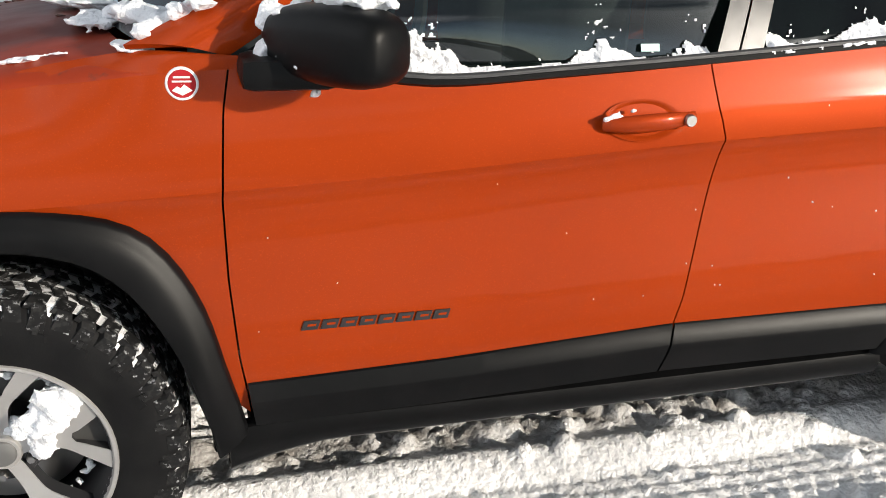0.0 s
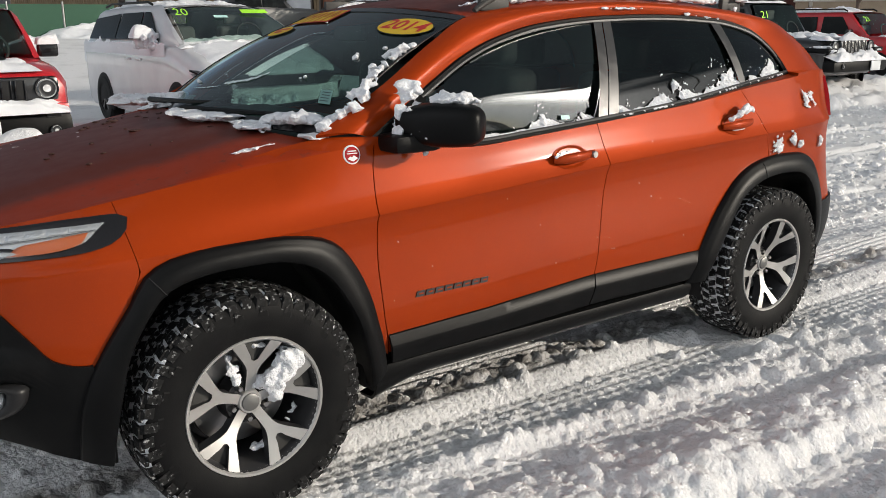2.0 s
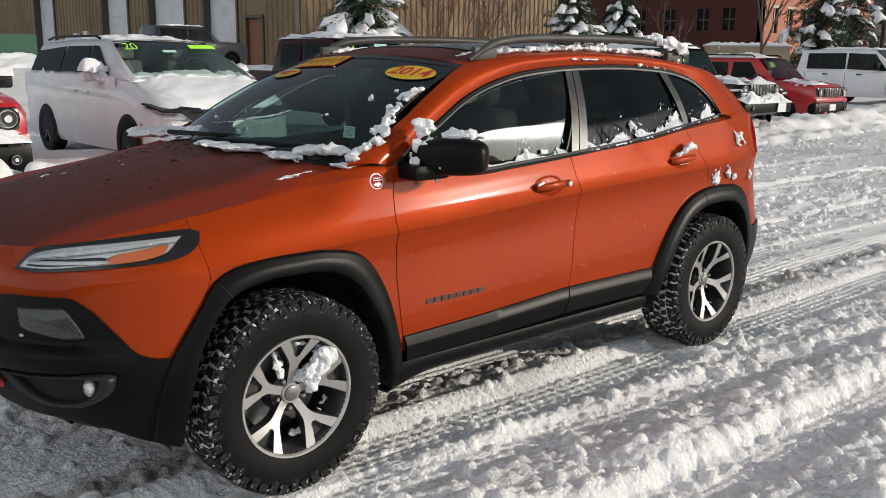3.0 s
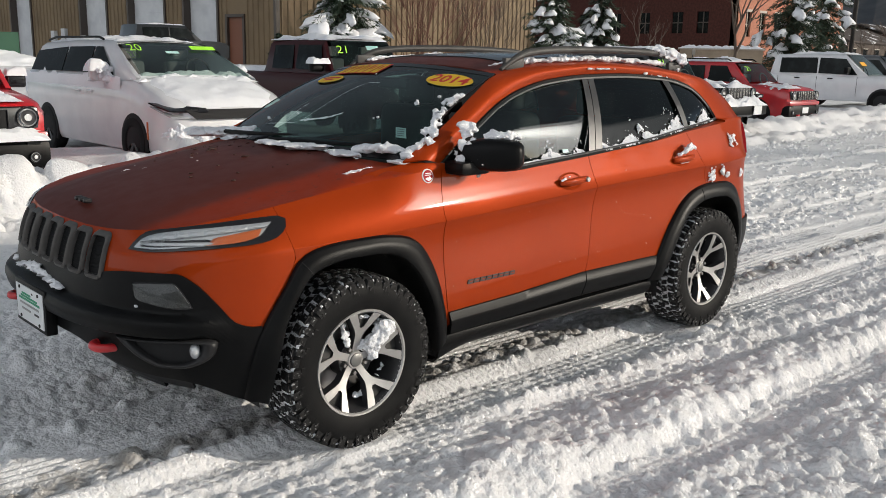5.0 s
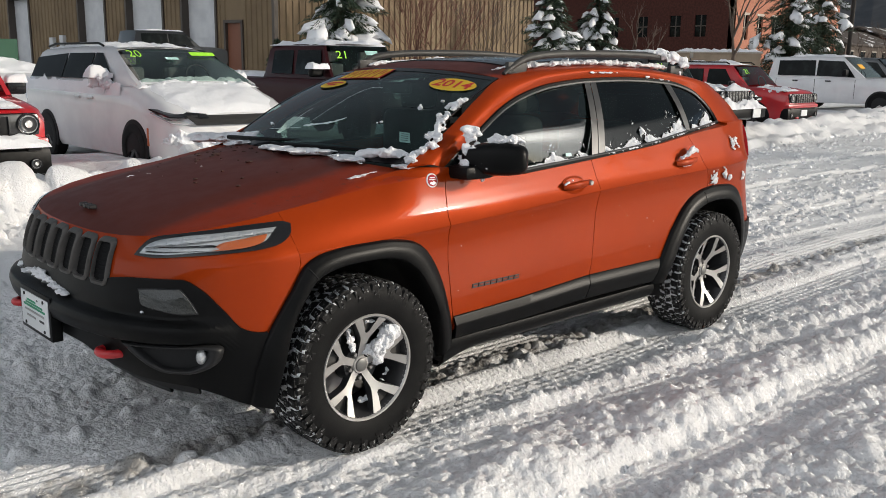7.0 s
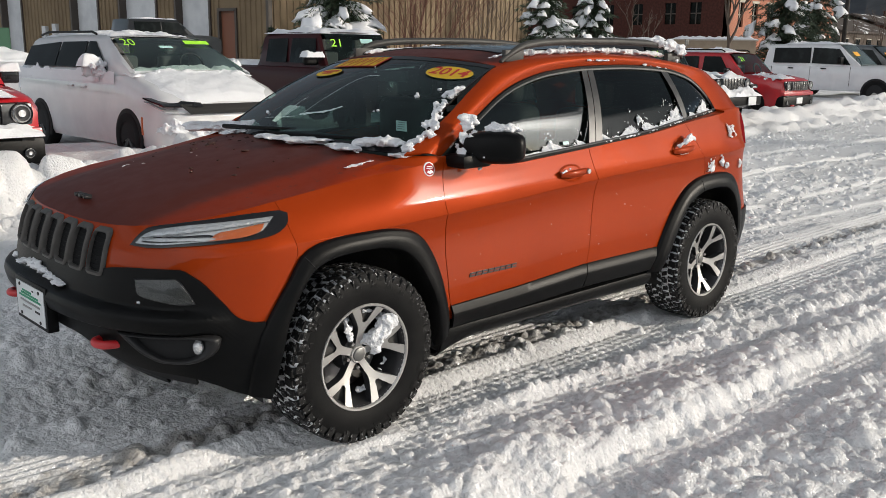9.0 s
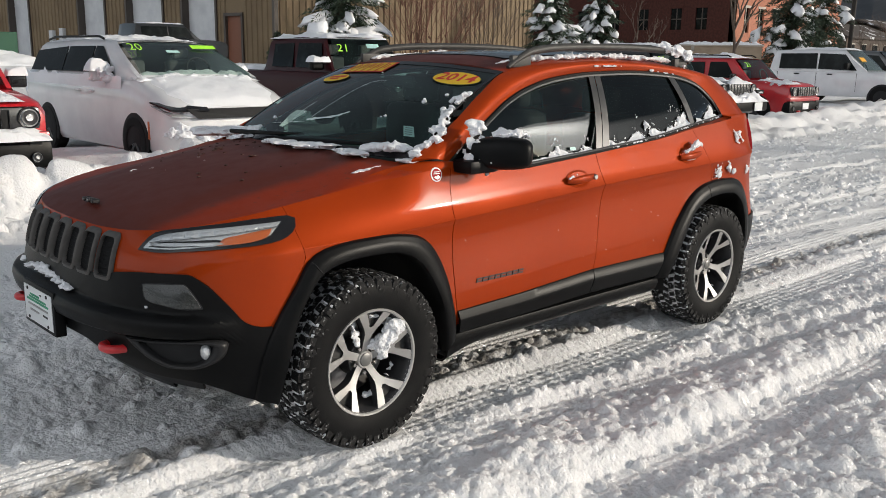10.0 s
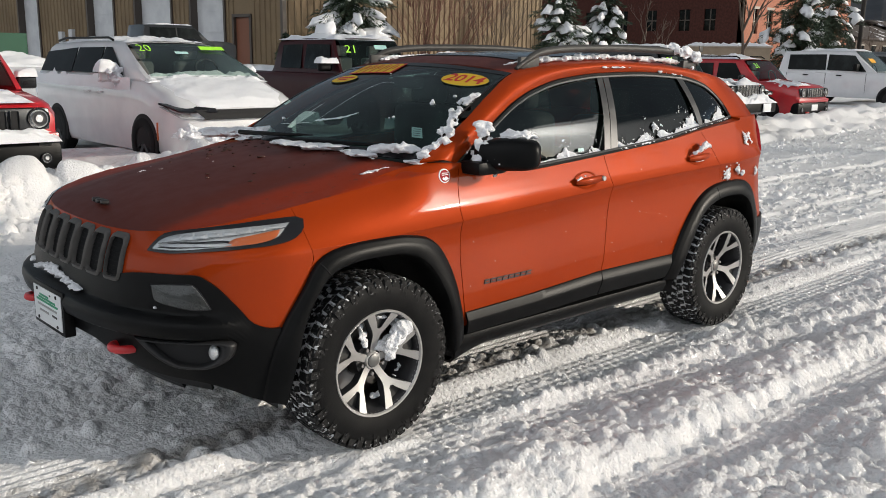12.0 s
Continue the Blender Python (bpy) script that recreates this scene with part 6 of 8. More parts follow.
lumps("hood_snow", "thin smears of snow and grit on the hood", [((x, y, hood_z(x, y) + 0.001), (rr0.uniform(0.004, 0.020), rr0.uniform(0.003, 0.008), 0.002)) for x, y in [(rr0.uniform(-0.5, 0.1), rr0.uniform(0.05, 0.6)) for _ in range(36)]], 42, 0.9)
# bumper shelf
lumps("bumper_snow", "snow lying on the bumper over the number plate", strew(lambda t: tuple(on_body(0.26 - 0.46 * t, 0.725 + 0.015 * math.sin(5 * t), 0.012)), 46, 0.010, 0.030, 43, 0.014, (1, 1.3, 0.7)), 43)
lumps("bumper_snow", "crumb of snow on the black bumper", [(tuple(on_body(-0.645, 0.715, 0.012)), (0.010, 0.012, 0.010)), (tuple(on_body(0.44, 0.72, 0.012)), (0.02, 0.03, 0.016))], 44)
# front wheel: a slab of snow over two spokes; crumbs in both wheels
wheel_pt = lambda x, r, a, y: (x + r * math.cos(radians(a)), y, 0.380 + r * math.sin(radians(a)))
lumps("wheel_snow", "slab of packed snow caught in the front wheel's spokes", strew(lambda t: wheel_pt(0.0, 0.085 + 0.115 * t, 34 + 12 * t, -WY - 0.085), 110, 0.007, 0.030, 50, 0.034, (1, 0.5, 1.15)) + strew(lambda t: wheel_pt(0.0, 0.075 + 0.03 * t, -5 + 40 * t, -WY - 0.075), 34, 0.006, 0.022, 51, 0.016, (1, 0.6, 1)), 50)
lumps("wheel_snow", "snow along a spoke of the front wheel", strew(lambda t: wheel_pt(0.0, 0.07 + 0.115 * t, 118 - 6 * t, -WY - 0.055), 16, 0.008, 0.018, 52, 0.006, (1, 0.6, 1)), 51)
lumps("wheel_snow", "snow inside the front wheel's rim", strew(lambda t: wheel_pt(0.0, 0.19, 60 + 30 * t, -WY - 0.06), 12, 0.012, 0.024, 53, 0.008), 52)
lumps("wheel_snow", "crumbs of snow low in the front wheel", strew(lambda t: wheel_pt(0.0, 0.17, 345 - 70 * t, -WY - 0.04), 12, 0.008, 0.020, 54, 0.010), 53)
lumps("wheel_snow", "crumbs of snow in the rear wheel", strew(lambda t: wheel_pt(2.72, 0.18, 60 + 250 * t, -WY - 0.05), 14, 0.006, 0.016, 55, 0.008), 54)
lumps("sill_snow", "crumbs of snow on the sill's front tip", strew(lambda t: (0.452 + 0.01 * t, -0.885, 0.395 - 0.07 * t), 10, 0.004, 0.011, 56, 0.005), 56)
# snow pressed into the tyres' outer grooves
for cx, sd in ((0.0, 1), (2.72, 2)):
    rr = random.Random(sd)
    verts, faces = [], []
    step = 2 * math.pi / 48
    for k in range(48):
        for row in range(4):
            a0 = k * step + (0.84 if k % 2 else 0.80) * step + rr.uniform(-0.02, 0.02)
            up = math.sin(a0)
            if rr.random() > (0.80 if up > -0.3 else 0.35):
                continue
            y0, y1 = ((-0.064, -0.116), (-0.060, -0.022), (-0.020, 0.022), (0.024, 0.062))[row]
            if row:
                a0 += rr.uniform(0, 0.6) * step
            wd = rr.uniform(0.24, 0.46) * step
            r1 = 0.3705 + rr.uniform(-0.004, 0.003)
            b = len(verts)
            for i in range(4):
                for j in range(3):
                    aa = a0 + wd * (j / 2 - 0.1) + rr.uniform(-0.006, 0.006)
                    yy = y0 + (y1 - y0) * i / 3 + rr.uniform(-0.003, 0.003)
                    r = r1 - (0.005 if j != 1 else 0) - (0.018 if (row == 0 and i == 3) else 0) + rr.uniform(-0.003, 0.002)
                    verts.append((cx + r * math.cos(aa), -WY + yy, 0.380 + r * math.sin(aa)))
            faces += grid_faces(4, 3, base=b)
    tagged(mesh_object("tyre_snow", verts, faces, SNOW, None, sharp=0), "snow packed in a tyre's tread grooves", "snow", kind="stuff")


# snow left along the foot of the side windows: a ragged crust on the glass
def sill_snow(x0, x1, shape, seed, label, deep=0.022, toe=0.0):
    sf = poly_fn(shape)
    tops = [dlo_top(q) for q in np.linspace(0, 1, 200)]
    tx, tt = [q[0] for q in tops], [q[1] for q in tops]
    cell = 0.0026
    xs = np.arange(x0, x1, cell)
    rise = np.arange(-0.006, 0.15, cell)
    XX, RR = np.meshgrid(xs, rise, indexing="ij")
    ragged = fbm(XX * 17 + seed, RR * 13, 120 + seed, 6)
    fleck = fbm(XX * 85 + seed, RR * 85, 140 + seed, 2)
    env = np.array([sf(x) for x in xs])[:, None]
    fill = 0.64 * env * (0.95 + 1.6 * ragged) - RR
    keep = (fill > 0) | (RR < 0.004) | ((fleck > 0.36) & (RR < env * 1.5 + 0.01))
    thick = 0.003 + 0.016 * np.clip(fill / 0.03, 0, 1) ** 0.6 * (0.8 + 1.0 * fleck) + 0.022 * np.exp(-np.maximum(RR, 0) / 0.008)
    Y = np.zeros_like(XX)
    for i, x in enumerate(xs):
        b = top_z(x) + 0.012
        zt = b + max(0.004, float(np.interp(x, tx, tt)) - 0.012 - b)
        hb, ht = house_y(x, b), house_y(x, zt)
        v = np.clip(RR[i] / (zt - b), 0, 1)
        Y[i] = hb - deep + (ht - 0.006 - hb + deep) * v - toe * max(0, 1.6 - x) + (0.010 + 0.4 * deep) * min(1, (zt - b) / 0.3) * np.sin(math.pi * v)
    base_z = np.array([top_z(x) + 0.014 for x in xs])[:, None]
    nx, nz = XX.shape
    idx = np.arange(nx * nz).reshape(nx, nz)
    quads_ = []
    for i in range(nx - 1):
        for j in range(nz - 1):
            if keep[i, j] and keep[i + 1, j] and keep[i, j + 1] and keep[i + 1, j + 1]:
                quads_.append((int(idx[i, j]), int(idx[i + 1, j]), int(idx[i + 1, j + 1]), int(idx[i, j + 1])))
    verts = np.stack([XX, -(Y + thick), base_z + RR], 2).reshape(-1, 3)
    used = sorted({k for q in quads_ for k in q})
    at_ = {k: n for n, k in enumerate(used)}
    ob = mesh_object("window_snow", verts[used], [tuple(at_[k] for k in q) for q in quads_], SNOW, None, sharp=0)
    tagged(ob, label, "snow", kind="stuff")


sill_snow(0.72, 1.545, [(0.72, 0.05), (0.80, 0.085), (0.86, 0.07), (0.92, 0.060), (0.955, 0.065), (0.98, 0.022), (1.05, 0.010), (1.14, 0.006), (1.22, 0.012), (1.26, 0.05), (1.29, 0.085), (1.34, 0.04), (1.37, 0.008), (1.43, 0.012), (1.46, 0.035), (1.50, 0.065), (1.545, 0.04)], 3, "ragged snow along the foot of the front side window", 0.040, 0.06)
sill_snow(1.68, 2.50, [(1.68, 0.05), (1.75, 0.035), (1.86, 0.015), (1.93, 0.05), (1.98, 0.085), (2.05, 0.10), (2.12, 0.07), (2.19, 0.02), (2.27, 0.05), (2.34, 0.09), (2.42, 0.11), (2.50, 0.06)], 5, "ragged snow along the foot of the rear side window")
sill_snow(2.57, 2.92, [(2.57, 0.03), (2.65, 0.045), (2.70, 0.02), (2.74, 0.07), (2.81, 0.10), (2.87, 0.05), (2.92, 0.02)], 7, "ragged snow along the foot of the quarter window")


# ---------------------------------------------------------------- parked vehicles: nose towards -y in their own axes
REDPAINT = material("red_paint", (0.50, 0.012, 0.018), 0.35, 0.0, 0.8)
vary(REDPAINT, (0.36, 0.012, 0.018), 2.0)
WHITEPAINT = material("white_paint", (0.72, 0.72, 0.73), 0.35, 0.0, 0.8)
vary(WHITEPAINT, (0.62, 0.62, 0.64), 1.5)
MAROON = material("maroon_paint", (0.032, 0.005, 0.007), 0.42, 0.0, 0.12, 0.15)
GREYPAINT = material("grey_paint", (0.10, 0.105, 0.11), 0.35, 0.2, 0.8)
BLACKPAINT = material("black_paint", (0.015, 0.016, 0.018), 0.3, 0.0, 0.8)
DARKGLASS = material("dark_window", (0.006, 0.008, 0.008), 0.10, 0.0, 0.0, 0.16)
vary(DARKGLASS, (0.022, 0.028, 0.028), 2.5, 0.5, 0.8)
PARKGLASS = glass("parked_windscreen", (0.50, 0.62, 0.58), 1.5, 0.06)
SEATGREY = material("seat_cloth", (0.10, 0.10, 0.10), 0.8)
ORANGEBLOCK = material("orange_sticker", (0.85, 0.42, 0.03), 0.5)


def loft(name, stations, mat, parent, label="", sharp=40, cap=True):
    """Body shell through cross-sections: each (y, half width, bottom z, top z, top half width, crown)."""
    rows = []
    for y, w, zb, zt, wt, crown in stations:
        h = zt - zb
        half = [(w * 0.93, zb), (w * 0.985, zb + 0.10 * h), (w, zb + 0.35 * h), (w * 0.995, zb + 0.62 * h), (w * 0.97 + wt * 0.03, zb + 0.82 * h), (0.35 * w + 0.65 * wt, zb + 0.955 * h), (wt * 0.94, zt), (wt * 0.6, zt + 0.6 * crown), (wt * 0.2, zt + crown)]
        ring = [(-x, y, z) for x, z in half] + [(x, y, z) for x, z in half[::-1]]
        rows.append(ring)
    m = len(rows[0])
    faces = grid_faces(len(rows), m, closed_v=True)
    if cap:
        faces += [tuple(range(m)), tuple((len(rows) - 1) * m + k for k in range(m))[::-1]]
    return mesh_object(name, [p for r in rows for p in r], faces, mat, parent, label=label, sharp=sharp)


def quad_plate(name, corners, mat, parent, n=6, m=5, out=(0, 0, 1), bulge=0.0, fold=0.01, label="", inset=0.0):
    a, b, c, d = [np.array(p, float) for p in corners]
    if inset:
        mid = (a + b + c + d) / 4
        a, b, c, d = [p + (mid - p) * inset for p in (a, b, c, d)]
    o = np.array(out, float)
    P = [[(a * (1 - s) + b * s) * (1 - t) + (d * (1 - s) + c * s) * t + o * bulge * (math.sin(math.pi * s) + math.sin(math.pi * t)) / 2 for t in np.linspace(0, 1, m)] for s in np.linspace(0, 1, n)]
    return sheet(name, P, mat, parent, out, fold, label)


def road_wheel(parent, x, y, r, side, wide=0.22, rim=ALLOYDARK):
    w = new("wheel")
    w.parent = parent
    w.matrix_local = pose(x, y, r, 0, 0, 90 if side > 0 else -90)
    # the wheel's own face looks along -y
    v, f = lathe([(r * 0.60, -wide / 2), (r * 0.66, -wide / 2 - 0.008), (r * 0.93, -wide / 2), (r, -wide / 2 + 0.03), (r, wide / 2 - 0.03), (r * 0.9, wide / 2), (r * 0.5, wide / 2)], 36)
    mesh_object("tyre", v, f, RUBBER, w)
    v, f = lathe([(r * 0.60, -wide / 2 + 0.005), (r * 0.55, -wide / 2 + 0.01), (r * 0.53, -0.03), (0.02, -0.02)], 36)
    mesh_object("rim", v, f, DARK, w)
    for k in range(5):
        a = k * 2 * math.pi / 5 + 0.3
        poly = [(r * q * math.cos(a + d), r * q * math.sin(a + d)) for q, d in ((0.08, -1.0), (0.57, -0.16), (0.57, 0.16), (0.08, 1.0))]
        part("spoke", prism(poly, -wide / 2 + 0.008, -0.02), rim, w)
    return w


def parked(name, label, at, spec, paint, rim=ALLOYDARK):
    """A parked vehicle. spec: dict of lengths from the nose backwards and heights."""
    t = thing(name, label, "car", "parked vehicles", at)
    g = spec
    W = g["w"] / 2
    hz, bz, H = g["hood"], g["belt"], g["h"]
    cl = g["clear"]
    L = g["l"]
    n = g.get("nose", 0.12)
    if "hoodline" in g:
        st = [(y, W * k, cl + max(0, 0.16 - y), z, W * (k - 0.10), 0.04) for y, k, z in g["hoodline"]] + [(g["cowl"] + 0.6, W, cl, bz, W * 0.94, 0.0), (g["cabend"] - 0.2, W, cl, bz, W * 0.94, 0.0)]
    else:
        st = [(0.0, W * 0.80, cl + 0.18, hz - 0.20, W * 0.70, 0.0), (0.05, W * 0.90, cl + 0.05, hz - 0.10, W * 0.80, 0.01), (n + 0.08, W * 0.96, cl, hz - 0.04, W * 0.86, 0.03), (0.45, W * 0.99, cl, hz, W * 0.88, 0.04),
              (g["cowl"] * 0.7, W, cl, hz + 0.3 * (bz - hz) + g.get("rise", 0.02), W * 0.90, 0.04), (g["cowl"], W, cl, bz, W * 0.93, 0.02), (g["cowl"] + 0.6, W, cl, bz, W * 0.94, 0.0), (g["cabend"] - 0.2, W, cl, bz, W * 0.94, 0.0)]
    if g.get("bed"):
        st += [(g["cabend"], W, cl, g["bed"], W * 0.97, 0.0), (L - 0.1, W, cl + 0.05, g["bed"], W * 0.97, 0.0), (L, W * 0.97, cl + 0.12, g["bed"] - 0.03, W * 0.95, 0.0)]
    else:
        st += [(L - 0.35, W * 0.99, cl, bz, W * 0.92, 0.0), (L - 0.08, W * 0.95, cl + 0.05, bz, W * 0.86, 0.0), (L, W * 0.86, cl + 0.12, bz - 0.08, W * 0.8, 0.0)]
    loft("body", st, paint, t)
    # cabin
    wb, wt = W * 0.93, W * g.get("tumble", 0.74)
    y0, y1, y2, y3 = g["cowl"], g["wstop"], g["roofend"], g["cabend"]
    zt = H - 0.03
    cab = [(y0 - 0.02, wb, bz - 0.03, bz + 0.01, wb * 0.97, 0.0), (y0 + 0.5 * (y1 - y0), wb, bz - 0.03, bz + 0.5 * (zt - bz), (wb + wt) / 2, 0.02), (y1, wb, bz - 0.03, zt - 0.02, wt, 0.03), (y1 + 0.3, wb, bz - 0.03, zt, wt, 0.03),
           ((y1 + y2) / 2, wb, bz - 0.03, zt + 0.01, wt, 0.03), (y2, wb, bz - 0.03, zt - 0.03, wt * 0.97, 0.02), (y3, wb * 0.97, bz - 0.03, bz + 0.02, wb * 0.9, 0.0)]
    rows = []
    for y, b, zb, z, tw, crown in cab:
        half = [(b, zb), (b * 0.6 + tw * 0.4 + 0.01, zb + 0.4 * (z - zb)), (b * 0.15 + tw * 0.85 + 0.012, zb + 0.88 * (z - zb)), (tw * 0.95, z - 0.005), (tw * 0.6, z + 0.6 * crown), (tw * 0.2, z + crown)]
        rows.append([(-x, y, q) for x, q in half] + [(x, y, q) for x, q in half[::-1]])
    m = len(rows[0])
    # the windscreen's opening goes through the shell
    shell = [f for f in grid_faces(len(rows), m, closed_v=True) if not (f[0] // m < 2 and 3 <= f[0] % m <= 7)]
    mesh_object("cabin", [p for r in rows for p in r], shell, g.get("cabpaint", paint), t, sharp=45)
    for sx in (-0.42 * W, 0.42 * W):
        seat = part("seat", box_bm(sx - 0.24, sx + 0.24, y1 + 0.20, y1 + 0.40, bz - 0.4, bz + 0.42 * (H - bz), 0.07, 3), SEATGREY, t)
        part("headrest", box_bm(sx - 0.13, sx + 0.13, y1 + 0.24, y1 + 0.36, bz + 0.46 * (H - bz), bz + 0.76 * (H - bz), 0.04, 3), SEATGREY, seat)
    ring_v = []
    for i in range(20):
        a = 2 * math.pi * i / 20
        for j in range(6):
            b = 2 * math.pi * j / 6
            q = 0.19 + 0.017 * math.cos(b)
            ring_v.append((0.42 * W + q * math.cos(a), y1 - 0.28 + 0.017 * math.sin(b) + 0.35 * q * math.sin(a), bz + 0.10 + 0.9 * q * math.sin(a)))
    mesh_object("steering_wheel", ring_v, grid_faces(20, 6, True, True), INTERIOR, t)

    def wall(y, k, sgn, out=0.026):
        """A point on the cabin's side at y, k 0..1 up."""
        top = np.interp(y, [y0, y1, y1 + 0.3, y2, y3], [bz + 0.01, zt - 0.02, zt, zt - 0.03, bz + 0.02])
        tw_ = np.interp(y, [y0, y1, y2, y3], [wb * 0.97, wt, wt * 0.97, wb * 0.9])
        x = wb + (tw_ - wb) * k ** 1.1
        return (sgn * (x + out + 0.006), y, bz + (top - bz) * k)
    # glass
    quad_plate("windscreen", [(-wb * 0.90, y0 + 0.05 - 0.035, bz + 0.05), (wb * 0.90, y0 + 0.05 - 0.035, bz + 0.05), (wt * 0.90, y1 - 0.06, zt - 0.04), (-wt * 0.90, y1 - 0.06, zt - 0.04)], PARKGLASS, t, 10, 6, (0, -0.6, 0.8), 0.035, 0.02).visible_shadow = False
    for sgn in (-1, 1):
        for a, b, lead in g["windows"]:
            lo0, lo1 = wall(a, 0.10, sgn), wall(b, 0.10, sgn)
            k0 = 0.84
            hi0, hi1 = wall(min(a + lead, b - 0.1), k0, sgn), wall(b, k0, sgn)
            quad_plate("side_window", [lo0, lo1, hi1, hi0], DARKGLASS, t, 6, 5, (sgn, 0, 0.3), 0.004, 0.01)
    # wheels and dark arches
    for wy in g["wheels"]:
        for sgn in (-1, 1):
            r, q = g["tyre"], 0.085 if g.get("flares") else 0.035
            v, f = lathe([(0.0, -0.012), (r + q - 0.015, -0.010), (r + q, 0.0), (r + q, 0.02)], 28, arc=(radians(-25), radians(205)))
            mesh_object("wheel_arch", [(sgn * (W + 0.002) + sgn * (-b) , wy + a, c + r) for a, b, c in v], f, DARK if not g.get("flares") else CLAD, t)
            road_wheel(t, sgn * (W - 0.09), wy, r, sgn, rim=rim)
    return t


def nose_piece(name, t, x0, x1, z0, z1, y, mat, deep=0.03, bevel=0.01, label="", parent=None):
    return part(name, box_bm(x0, x1, y, y + deep, z0, z1, bevel), mat, parent or t, label)


def round_lamp(t, x, z, r, y):
    v, f = lathe([(0, -0.012), (r * 0.38, -0.012), (r * 0.42, 0.004), (r * 0.80, -0.006), (r * 0.86, 0.006), (r, 0.0), (r, 0.05)], 24)
    lamp = mesh_object("headlamp", [(a + x, b + y, c + z) for a, b, c in v], f, LAMPSILVER, t, label="round headlamp")
    v, f = lathe([(r * 0.40, -0.010), (r * 0.62, -0.004), (r * 0.84, -0.010)], 24)
    mesh_object("lamp_bowl", [(a + x, b + y - 0.004, c + z) for a, b, c in v], f, ALLOYDARK, lamp)
    v, f = lathe([(r, -0.006), (r * 1.18, -0.01), (r * 1.22, 0.03)], 20)
    mesh_object("lamp_ring", [(a + x, b + y, c + z) for a, b, c in v], f, GLOSSBLACK, lamp)


def slots(t, n, w, z0, z1, y, gap, rim=GLOSSBLACK):
    for k in range(n):
        c = (k - (n - 1) / 2) * gap
        s = nose_piece("grille_slot", t, c - w / 2, c + w / 2, z0, z1, y, DARK, 0.03, 0.012)
        for q in (-1, 1):
            part("slot_rim", box_bm(c + q * w / 2 - 0.006, c + q * w / 2 + 0.006, y - 0.012, y + 0.02, z0, z1, 0.004), rim, s)


def door_mirror(t, x, y, z, mat, sgn, size=1.0):
    part("door_mirror", box_bm(x - 0.11 * size, x + 0.11 * size, y, y + 0.10 * size, z, z + 0.16 * size, 0.04 * size, 3), mat, t)


def drift(name, label, pts, size, seed, thick=0.05, at=None, mat=SNOW, rough=0.5, n=40):
    """Snow lying as one lumpy quilt over a patch: pts(s, t) gives the surface, 0..1 both ways."""
    rs_ = np.random.RandomState(seed)
    px, py = rs_.rand(2) * 50
    lin = np.linspace(0, 1, n)
    S, T = np.meshgrid(lin, lin, indexing="ij")
    hh = fbm(S * size[0] * 3 + px, T * size[1] * 3 + py, 200 + seed % 7, 4)
    verts = []
    for i in range(n):
        for j in range(n):
            s, t = lin[i], lin[j]
            p = np.array(pts(s, t), float)
            k = min(1.0, min(s, 1 - s, t, 1 - t) / 0.10)
            p[2] += thick * (k * (0.75 + rough * 1.6 * hh[i, j])) - 0.012 * (1 - k)
            verts.append(p)
    ob = mesh_object(name, verts, grid_faces(n, n), mat, None, sharp=0)
    if at is not None:
        ob.matrix_world = at
    return tagged(ob, label, "snow", kind="stuff")


SUV_BOX = dict(l=4.23, w=1.80, h=1.67, hood=1.06, belt=1.10, cowl=1.12, wstop=1.62, roofend=3.85, cabend=4.12, clear=0.28, tumble=0.80, windows=[(1.50, 2.28, 0.30), (2.40, 3.15, 0.04), (3.25, 3.75, 0.03)], wheels=(0.85, 3.42), tyre=0.34, flares=True)


def red_suv(at, label, decal=True):
    t = parked("red_suv", label, at, SUV_BOX, REDPAINT)
    nose_piece("grille_panel", t, -0.74, 0.74, 0.72, 0.96, -0.02, BLACKPAINT, 0.08, 0.05)
    slots(t, 7, 0.085, 0.74, 0.93, -0.035, 0.125)
    for x in (-0.62, 0.62):
        round_lamp(t, x, 0.845, 0.095, -0.03)
    nose_piece("lower_bumper", t, -0.84, 0.84, 0.30, 0.60, -0.05, CLAD, 0.30, 0.07, "black plastic bumper")
    nose_piece("bumper_bar", t, -0.82, 0.82, 0.60, 0.70, -0.045, REDPAINT, 0.30, 0.04)
    for x in (-0.66, 0.66):
        round_lamp(t, x, 0.43, 0.05, -0.06)
        nose_piece("marker_lamp", t, x - 0.07, x + 0.07, 0.56, 0.61, -0.06, GREYRAIL, 0.02)
        part("tow_hook", box_bm(x * 0.62 - 0.05, x * 0.62 + 0.05, -0.11, -0.03, 0.34, 0.38, 0.015), REDHOOK, t, "red tow hook")
    nose_piece("number_plate", t, -0.16, 0.16, 0.40, 0.55, -0.07, WHITEPLASTIC, 0.02, 0.005, "white dealer plate")
    for x in (-1.0, 1.0):
        door_mirror(t, x, 1.42, 1.10, REDPAINT if abs(x) < 0 else GLOSSBLACK, 1)
    if decal:
        P = [[(x, y, 1.07 + 0.05 * (y - 0.3) / 0.75 + 0.042 - 0.03 * (x / 0.5) ** 2) for x in np.linspace(-0.42, 0.42, 7)] for y in np.linspace(0.42, 0.98, 6)]
        sheet("hood_decal", P, CLAD, t, (0, 0, 1), 0.004, "matt black hood decal")
    return t


